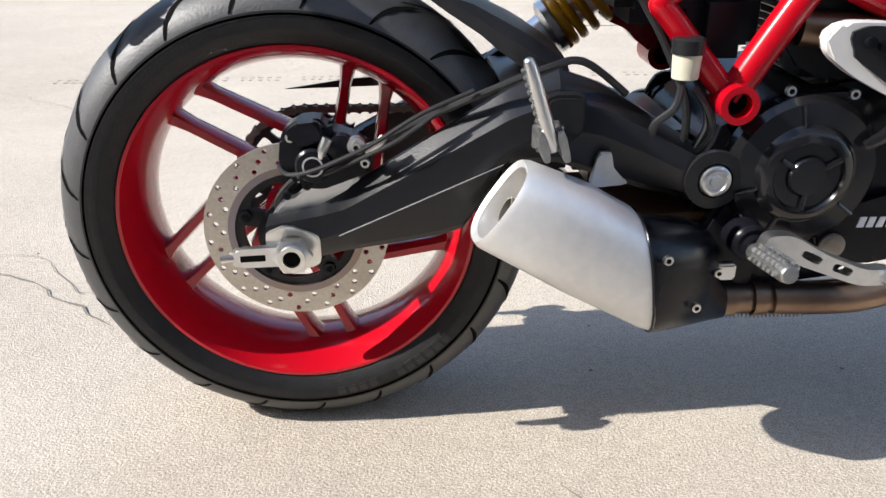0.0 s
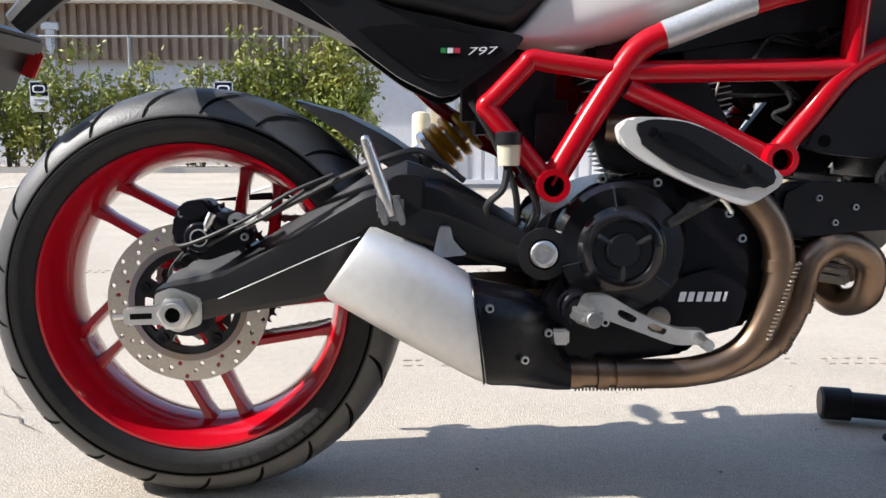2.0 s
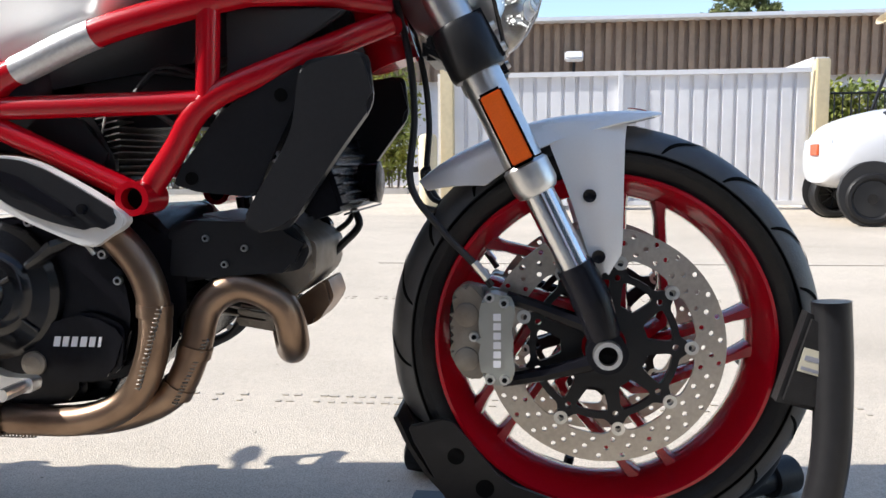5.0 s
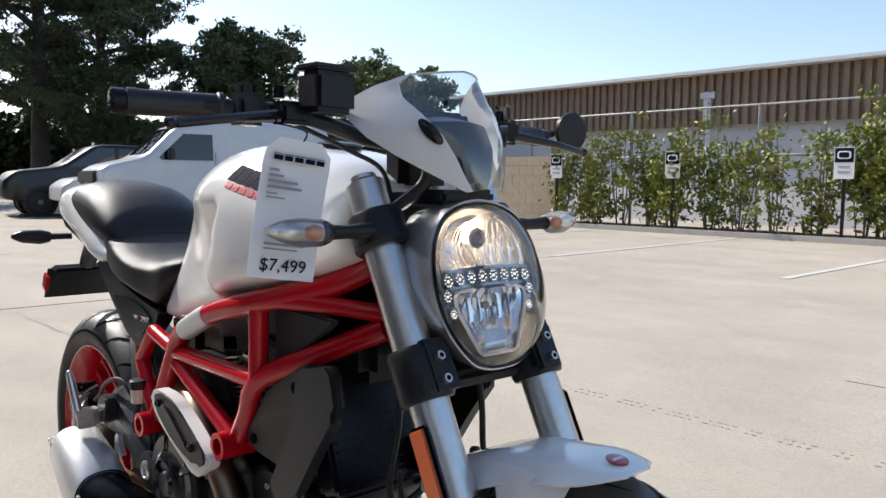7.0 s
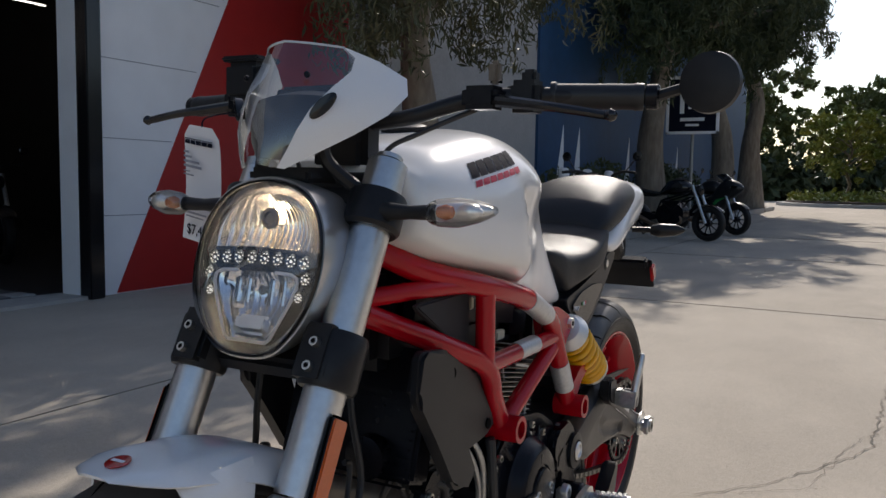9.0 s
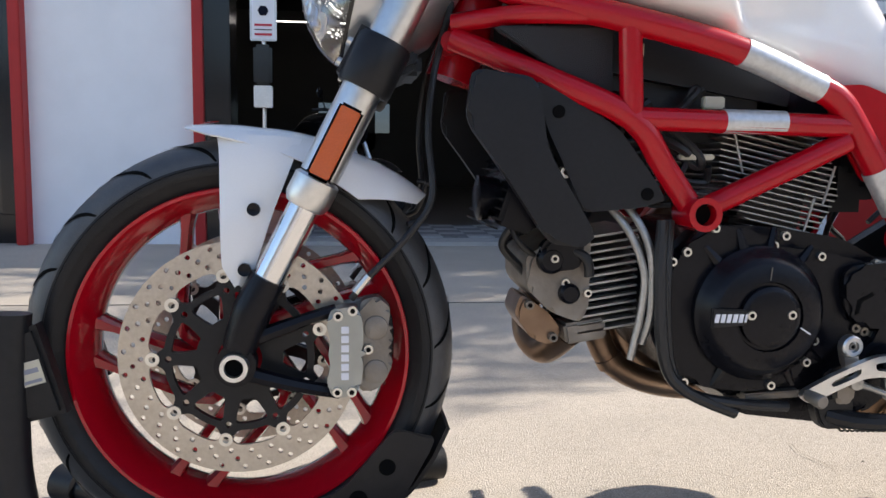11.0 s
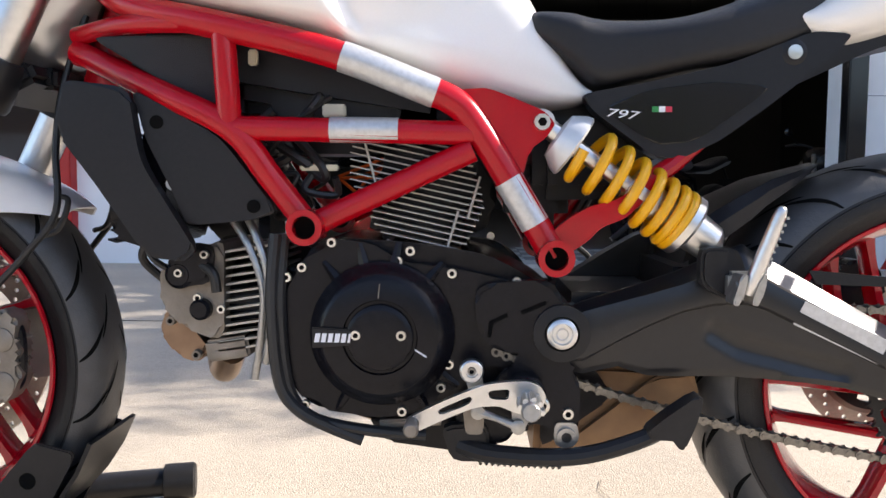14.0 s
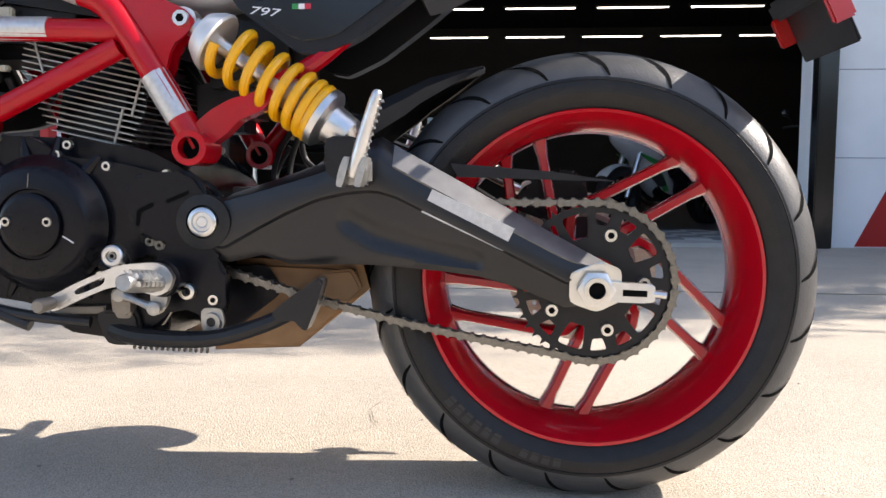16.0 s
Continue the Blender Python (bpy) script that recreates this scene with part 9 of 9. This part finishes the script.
def parked_moto(label, x, y, heading, body, frame_m, rim_m, sport=False, classic=False):
    """A motorcycle whose nose points along its own +x; origin at the rear wheel."""
    mo = thing("parked_motorcycle", label, "motorcycle", group="parked motorcycles")
    simple_wheel(mo, V(0, 0, .31), .31, .08, rim_m, "rear_wheel", 10)
    simple_wheel(mo, V(1.43, 0, .30), .30, .055, rim_m, "front_wheel", 10)
    for s in (-1, 1):
        bm = B()
        tube(bm, [(1.16, s * .1, .93), (1.43, s * .1, .30)], .025, 10, smooth=False)
        part("fork_leg", bm, "castblk" if classic else "alu", mo)
        for pts in ([(.5, s * .13, .45), (.6, s * .14, .66), (.95, s * .13, .76), (1.13, s * .06, .84)], [(.82, s * .13, .5), (.95, s * .13, .65), (1.15, s * .06, .74)], [(.6, s * .14, .64), (.82, s * .13, .5)], [(.6, s * .14, .64), (.94, s * .13, .65)]):
            bm = B()
            tube(bm, pts, .016, 8, smooth=False)
            part("frame_tube", bm, frame_m, mo)
        bm = B()
        prism(bm, [(-.03, .34), (.28, .46), (.5, .42), (.5, .34), (0, .28)], s * .1, s * .14, bevel=.008)
        part("swingarm", bm, "castblk", mo)
        bm = B()
        lathe(bm, [(0, .085), (.03, .08), (.035, .05), (.035, .001)], (.68, s * .12, .38), (0, s, 0), 24)
        part("engine_cover", bm, "castblk", mo)
        bm = B()
        tube(bm, [(1.1, s * .1, 1.0), (1.06, s * .22, 1.04), (1.0, s * .36, 1.03)], .014, 8)
        part("grip", bm, "cable", mo)
        bm = B()
        tube(bm, [(1.06, s * .25, 1.05), (1.08, s * .33, 1.16)], .006, 6)
        lathe(bm, [(0, .03), (.01, .045), (.012, .03), (.012, .001)], (1.085, s * .345, 1.18), (-1, 0, 0), 20)
        part("mirror", bm, "gloss", mo)
    bm = B()
    prism(bm, round_poly([(.5, .5), (.62, .62), (.85, .64), (1.0, .52), (1.0, .36), (.85, .25), (.55, .25), (.5, .32)], 2, .2), -.115, .115, bevel=.015)
    part("engine", bm, "castblk", mo)
    for k in range(7):
        bm = B()
        box(bm, (.74, 0, .5 + k * .02), (.2, .2, .006), pose(0, 0, 0, 0, -8, 0))
        part("fin", bm, "fin", mo)
    bm = B()
    rings(bm, shell(dense([(1.08, .93, .84, .07, .5), (1.0, 1.0, .78, .14, .45), (.85, 1.03, .76, .165, .45), (.7, 1.0, .75, .14, .5), (.58, .9, .74, .1, .5), (.52, .82, .76, .08, .5)], 3), 24, 2.3))
    part("tank", bm, body, mo, smooth=60)
    bm = B()
    rings(bm, shell(dense([(.56, .82, .76, .07, .5), (.45, .81, .73, .12, .6), (.25, .83, .75, .13, .6), (.0, .9, .8, .1, .6), (-.15, .92, .84, .07, .6)], 3), 20, 2.4))
    part("seat", bm, "vinyl", mo, smooth=60)
    bm = B()
    prism(bm, [(.45, .72), (.2, .72), (-.18, .83), (-.22, .87), (.1, .82), (.45, .78)], -.08, .08, bevel=.012)
    part("tail", bm, body if sport else "plastic", mo)
    if classic:
        bm = B()
        rings(bm, shell(dense([(.12, .93, .82, .10, .5), (.06, .97, .81, .12, .5), (-.08, .96, .84, .10, .5), (-.2, .92, .87, .06, .5), (-.26, .90, .885, .02, .5)], 3), 20, 2.2))
        part("tail_hump", bm, body, mo, smooth=60)
    bm = B()
    box(bm, (-.26, 0, .62), (.006, .18, .12), pose(0, 0, 0, 0, 20, 0), bevel=.002)
    tube(bm, [(-.15, 0, .82), (-.25, 0, .68)], .015, 8, smooth=False)
    part("plate_holder", bm, "plastic", mo)
    bm = B()
    tube(bm, [(.95, -.1, .4), (.98, -.13, .3), (.8, -.14, .22), (.5, -.15, .24), (.15, -.2, .38)], [.02, .02, .022, .03, .05], 14)
    part("exhaust", bm, "header" if not classic else "chrome", mo)
    bm = B()
    rows = [[(1.43 + .325 * math.cos(radians(a)), u * .07, .30 + (.325 - .02 * u * u) * math.sin(radians(a))) for u in np.linspace(-1, 1, 5)] for a in range(40, 150, 12)]
    grid_surf(bm, rows, .003)
    part("mudguard", bm, body, mo)
    bm = B()
    lathe(bm, [(-.1, .03), (-.05, .085), (0, .095), (.02, .085), (.04, .03)], (1.26, 0, .84), (1, 0, 0), 24)
    part("headlight", bm, "castblk" if not classic else "chrome", mo)
    if sport:
        bm = B()
        rings(bm, shell(dense([(1.55, .90, .86, .02, .5), (1.48, .97, .80, .09, .5), (1.36, 1.03, .72, .13, .55), (1.2, 1.05, .62, .15, .6), (1.08, .98, .44, .155, .6), (.92, .76, .30, .15, .55), (.74, .52, .25, .12, .5), (.60, .38, .27, .07, .5)], 4), 32, 2.4))
        fg = part("fairing", bm, body, mo, "full racing fairing", smooth=60)
        for s in (-1, 1):
            bm = B()
            prism(bm, round_poly([(1.12, .60), (.98, .52), (.90, .42), (1.0, .40), (1.14, .50)], 2, .25), s * .140, s * .158)
            part("fairing_vent", bm, "dark", fg)
            bm = B()
            prism(bm, [(1.30, .72), (1.05, .66), (.86, .36), (.92, .36), (1.1, .62)], s * .135, s * .1565)
            part("fairing_stripe", bm, "green", fg)
            bm = B()
            prism(bm, round_poly([(1.49, .93), (1.40, .93), (1.36, .89), (1.46, .88)], 2, .25), s * .05, s * .135)
            part("lamp_slot", bm, "gloss", fg)
        bm = B()
        rows = [[(1.34 - .12 * abs(u) ** 2 - .2 * t, .13 * u, 1.03 + .13 * t - .03 * u * u) for u in np.linspace(-1, 1, 7)] for t in np.linspace(0, 1, 5)]
        grid_surf(bm, rows, .004)
        part("screen", bm, "tinted", mo)
    mo.matrix_world = at_pose(x, y, heading)
    return mo


parked_moto("white and green racing motorcycle inside the showroom", -2.0, -7.6, 42, "sportsilver", "castblk", "castblk", sport=True)
parked_moto("black and white motorcycle with orange frame inside the showroom", 2.25, -6.85, 145, "gloss", "orange", "orange")
parked_moto("black classic motorcycle with white tank beside the wall", -3.4, -3.88, 78, "whitedull", "castblk", "chrome", classic=True)
parked_moto("black naked motorcycle parked along the kerb", -4.25, -1.72, 177, "gloss", "castblk", "castblk")
parked_moto("dark motorcycle with a small screen parked under the trees", -14.6, -3.0, 62, "carpaint", "castblk", "castblk", sport=True)
parked_moto("black motorcycle parked under the trees", -12.3, -3.2, 70, "gloss", "castblk", "castblk")
for x, y in ((-3.4, -8.6), (3.6, -8.4), (4.9, -7.2)):
    parked_moto("dark motorcycle inside the unlit showroom", x, y, 75, "gloss", "red" if x > 4 else "castblk", "castblk")


def road_car(name, label, x, y, heading, side, width, paint, wheels, windows, R=.34, extras=(), rim_m="castgrey"):
    """A car from its side outline; nose along its own +x."""
    ca = thing(name, label, "van" if "van" in name else "car")
    bm = B()
    side = round_poly(side, 3, .22)
    zmax = max(z for _, z in side)
    mx = sum(p[0] for p in side) / len(side)
    loops = []
    # edges rounded in towards both flanks, flanks leaning in towards the roof
    for v, d in ((-1, .16), (-.99, .09), (-.965, .04), (-.92, .012), (-.8, 0), (0, -.02), (.8, 0), (.92, .012), (.965, .04), (.99, .09), (1, .16)):
        loops.append([V(px - d * math.copysign(min(1, abs(px - mx) / 1.2), px - mx), v * width / 2 * (1 - .12 * max(0, (pz - .95) / (zmax - .5))), pz - d * max(0, (pz - .7) / (zmax - .7))) for px, pz in side])
    rings(bm, loops)
    bmesh.ops.triangulate(bm, faces=[f for f in bm.faces if len(f.verts) > 4])
    part("body", bm, paint, ca, smooth=50)
    for px in wheels:
        for s in (-1, 1):
            simple_wheel(ca, V(px, s * (width / 2 - .085), R), R, .1, rim_m, "wheel", 7)
            bm = B()
            lathe(bm, [(0, R * 1.13), (.016, R * 1.12)], (px, s * (width / 2 - .012), R * 1.02), (0, s, 0), 28)
            part("wheel_arch", bm, "vandark", ca)
    for pl in windows:
        for s in (-1, 1):
            bm = B()
            y0 = [s * (width / 2 * (1 - .13 * max(0, (pz - .95) / (zmax - .5))) + .006) for _, pz in pl]
            a = [bm.verts.new((px, yy, pz)) for (px, pz), yy in zip(pl, y0)]
            b = [bm.verts.new((px, yy - s * .03, pz)) for (px, pz), yy in zip(pl, y0)]
            bm.faces.new(a)
            bm.faces.new(b)
            for i in range(len(a)):
                j = (i + 1) % len(a)
                bm.faces.new((a[i], a[j], b[j], b[i]))
            part("side_window", bm, "darkgloss", ca)
    for nm, c, s_, m in extras:
        bm = B()
        box(bm, c, s_, bevel=min(s_) * .25)
        part(nm, bm, m, ca)
    ca.matrix_world = at_pose(x, y, heading)
    return ca


van_side = [(-2.55, .42), (-2.58, 1.0), (-2.5, 1.95), (-2.3, 2.13), (-.6, 2.17), (.6, 2.12), (1.0, 1.98), (1.62, 1.36), (2.3, 1.2), (2.52, 1.08), (2.58, .55), (2.5, .38)]
van = road_car("cargo_van", "white cargo van with black bumper parked at the lot edge", -14.75, 7.5, 262, van_side, 1.95, "vanwhite", (-1.5, 1.62), [[(.25, 1.30), (.25, 1.84), (.85, 1.84), (1.36, 1.34), (1.3, 1.30)]], .37,
               (("bumper", (2.5, 0, .52), (.24, 1.97, .26), "vandark"), ("grille", (2.53, 0, .93), (.14, 1.6, .26), "vandark"), ("front_skirt", (2.22, 0, .5), (.5, 1.99, .3), "vandark"), ("sill", (0, 0, .36), (4.2, 1.9, .14), "vandark"), ("rear_bumper", (-2.58, 0, .5), (.14, 1.9, .2), "vandark"), ("door_handle", (.1, .985, 1.15), (.16, .03, .04), "vandark"), ("door_handle", (.1, -.985, 1.15), (.16, .03, .04), "vandark"), ("mirror", (1.15, -1.06, 1.42), (.13, .18, .24), "vandark"), ("mirror", (1.15, 1.06, 1.42), (.13, .18, .24), "vandark")), "vandark")
bm = B()
grid_surf(bm, [[(1.62 - .05 * y * y, y * .74, 1.375) for y in (-1, -.5, 0, .5, 1)], [(1.06 - .05 * y * y, y * .68, 1.945) for y in (-1, -.5, 0, .5, 1)]], .01)
bmesh.ops.translate(bm, vec=(.02, 0, .02), verts=bm.verts)
part("windscreen", bm, "darkgloss", van)
for s in (-1, 1):
    bm = B()
    box(bm, (2.46, s * .84, .95), (.16, .24, .2), bevel=.02)
    part("headlight", bm, "edge", van)
    for k, w in enumerate((.4, .55, .5, .42)):
        bm = B()
        box(bm, (-.45, s * .968, 1.14 - k * .06), (w, .012, .018))
        part("lettering_bar", bm, "inkgrey", van, "plain grey bar in place of the lettering")
    for px in (.2, -.75, -2.2):
        bm = B()
        box(bm, (px, s * .962, 1.0), (.012, .02, .95))
        part("door_seam", bm, "inkgrey", van)
car_side = [(-2.2, .35), (-2.25, .8), (-2.1, 1.0), (-1.5, 1.1), (-.9, 1.45), (.3, 1.48), (1.1, 1.02), (1.95, .9), (2.2, .72), (2.22, .35)]
wins = [[(-1.35, 1.06), (-.85, 1.38), (-.35, 1.4), (-.35, 1.04)], [(-.28, 1.04), (-.28, 1.4), (.28, 1.42), (.9, 1.03)]]
suv_side = [(-2.2, .35), (-2.25, 1.0), (-2.15, 1.25), (-1.9, 1.72), (.1, 1.78), (.95, 1.2), (1.95, 1.08), (2.2, .85), (2.22, .35)]
swins = [[(-1.95, 1.22), (-1.7, 1.62), (-.4, 1.66), (-.4, 1.2)], [(-.3, 1.2), (-.3, 1.66), (.05, 1.68), (.75, 1.2)]]
road_car("suv", "black suv parked in shade beside the van", -19.4, 6.6, 262, suv_side, 1.9, "carpaint", (-1.4, 1.4), swins)
road_car("sedan", "white sedan parked behind the van", -17.1, 7.2, 262, car_side, 1.8, "vanwhite", (-1.35, 1.4), wins, .32)
road_car("sedan", "grey sedan parked on the far street", -52, 2.5, 20, car_side, 1.8, "pipe", (-1.35, 1.4), wins, .32)

# golf cart, nose along -x
cart = thing("golf_cart", "white golf cart with beige canopy parked by the gate", "golf cart")
bm = B()
rings(bm, shell(dense([(1.15, .72, .34, .42, .5), (1.05, .84, .30, .52, .5), (.8, .93, .28, .55, .5), (.5, .95, .28, .55, .5), (.35, .70, .26, .55, .5), (-.3, .44, .26, .55, .5), (-1.1, .72, .30, .55, .5), (-1.2, .70, .34, .5, .5)], 3), 28, 3.0))
part("body", bm, "vanwhite", cart, smooth=60)
for px in (.85, -.82):
    for s in (-1, 1):
        simple_wheel(cart, V(px, s * .48, .22), .22, .09, "gloss", "wheel", 9)
        bm = B()
        lathe(bm, [(0, .27), (.02, .26)], (px, s * .53, .26), (0, s, 0), 24)
        part("wheel_arch", bm, "vandark", cart)
for px, tx in ((.62, .32), (-.95, -1.0)):
    for s in (-1, 1):
        bm = B()
        tube(bm, [(px, s * .52, .75), (tx, s * .5, 1.74)], .016, 8, smooth=False)
        part("canopy_post", bm, "black", cart)
bm = B()
rings(bm, shell(dense([(.5, 1.78, 1.74, .5, .5), (.42, 1.83, 1.73, .58, .5), (-.9, 1.84, 1.73, .58, .5), (-1.1, 1.78, 1.74, .5, .5)], 3), 28, 3.5))
part("canopy", bm, "tan", cart, smooth=50)
bm = B()
box(bm, (-.45, 0, .72), (.5, 1.0, .14), bevel=.04)
box(bm, (-.72, 0, 1.0), (.12, 1.0, .42), bevel=.04)
part("bench_seat", bm, "tan", cart)
bm = B()
prism(bm, round_poly([(.75, .92), (.62, .95), (.42, .93), (.36, .72), (.5, .66), (.72, .78)], 3, .25), -.5, .5, bevel=.02)
part("dashboard", bm, "plastic", cart)
for s in (-1, 1):
    bm = B()
    lathe(bm, [(0, .05), (.02, .055), (.03, .04), (.032, .001)], (1.12, s * .36, .66), (1, 0, .1), 20)
    part("headlight", bm, "edge", cart)
bm = B()
lathe(bm, [(-.02, .17), (-.02, .21), (.02, .21), (.02, .17)], (.3, .2, 1.0), (.75, .35, .5), 28, closed=True)
tube(bm, [(.3, .2, 1.0), (.5, .2, .8)], .02, 8, smooth=False)
part("steering_wheel", bm, "black", cart)
bm = B()
box(bm, (.36, 0, 1.79), (.05, .9, .05), bevel=.015)
part("roof_bar", bm, "alu", cart)
bm = B()
box(bm, (1.16, 0, .62), (.02, .22, .1), bevel=.006)
part("front_badge", bm, "amber", cart)
cart.matrix_world = at_pose(4.95, 6.1, 176)
bm = B()
for x in np.arange(4.85, 6.6, .11):
    cyl(bm, (x, 10.6, .06), (x, 10.6, 1.5), .01, 6)
for z in (.15, 1.48):
    cyl(bm, (4.8, 10.6, z), (6.6, 10.6, z), .016, 6)
tagged(part("iron_fence", bm, "black"), "black iron fence panel beside the enclosure", "fence")
for k in range(4):
    shrub(5.0 + k * .45, 11.3, 1.6, 300 + k)

# board sign under the trees
hs = thing("board_sign", "black square board sign with pale frame on a steel post", "sign")
bm = B()
cyl(bm, (-15.72, -2.98, -.01), (-15.72, -2.98, 3.2), .035, 10)
part("post", bm, "pipe", hs)
bm = B()
box(bm, (-15.66, -2.98, 2.62), (.04, 1.02, 1.2), bevel=.006)
part("board", bm, "ink", hs, smooth=0)
for c, d in (((-15.645, -2.98, 3.2), (.06, 1.1, .06)), ((-15.645, -2.98, 2.04), (.06, 1.1, .06)), ((-15.645, -3.5, 2.62), (.06, .06, 1.22)), ((-15.645, -2.46, 2.62), (.06, .06, 1.22))):
    bm = B()
    box(bm, c, d, bevel=.008)
    part("frame_strip", bm, "stuccow", hs, smooth=0)
for y, z, w, h in ((-3.2, 2.72, .09, .55), (-2.9, 2.88, .42, .16), (-2.88, 2.6, .38, .12), (-2.98, 2.32, .5, .07), (-2.98, 2.2, .28, .05)):
    bm = B()
    box(bm, (-15.635, y, z), (.014, w, h))
    part("emblem_bar", bm, "stuccow", hs, "plain pale bar in place of the emblem", smooth=0)

# notice stand at the showroom door
ns = thing("notice_stand", "notice board and dispenser on a thin steel stand", "sign stand")
bm = B()
cyl(bm, (1.86, -4.3, .02), (1.86, -4.3, 1.75), .014, 10)
part("pole", bm, "alu", ns)
bm = B()
lathe(bm, [(0, .17), (.012, .16), (.016, .02)], (1.86, -4.3, .03), (0, 0, 1), 28)
part("base", bm, "alu", ns)
bm = B()
box(bm, (1.86, -4.275, 1.54), (.17, .014, .36), bevel=.004)
part("notice_frame", bm, "alu", ns)
bm = B()
box(bm, (1.86, -4.267, 1.54), (.145, .004, .335))
part("notice_sheet", bm, "paper", ns)
for z, h, m in ((1.685, .018, "inkred"), (1.66, .012, "inkred"), (1.635, .006, "ink"), (1.46, .014, "inkred"), (1.43, .006, "ink"), (1.40, .014, "inkred")):
    bm = B()
    box(bm, (1.86, -4.264, z), (.11, .003, h))
    part("text_bar", bm, m, ns)
bm = B()
lathe(bm, [(0, .035), (.003, .035), (.004, .03)], (1.86, -4.2655, 1.55), (0, 1, 0), 6)
part("emblem", bm, "ink", ns)
bm = B()
box(bm, (1.86, -4.25, 1.2), (.12, .1, .26), bevel=.02)
part("dispenser", bm, "gloss", ns)
bm = B()
box(bm, (1.86, -4.25, 1.0), (.12, .06, .14), bevel=.006)
part("drip_tray", bm, "alu", ns)
# floor mat of checks just inside the door
mat_o = thing("floor_tiles", "grey and black checked mat inside the showroom door", "mat", kind="structure")
bmt = B()
box(bmt, (0, 0, 0), (.195, .195, .012), bevel=.003)
tl = [bpy.data.meshes.new("tile") for _ in range(2)]
for me, k in zip(tl, ("mattile", "mattile2")):
    bmt.to_mesh(me)
    me.materials.append(M[k])
bmt.free()
for i in range(19):
    for j in range(6):
        o = new("tile", tl[(i + j) % 2])
        o.parent = mat_o
        o.location = (-1.7 + i * .2, -5.0 - j * .2, .026)
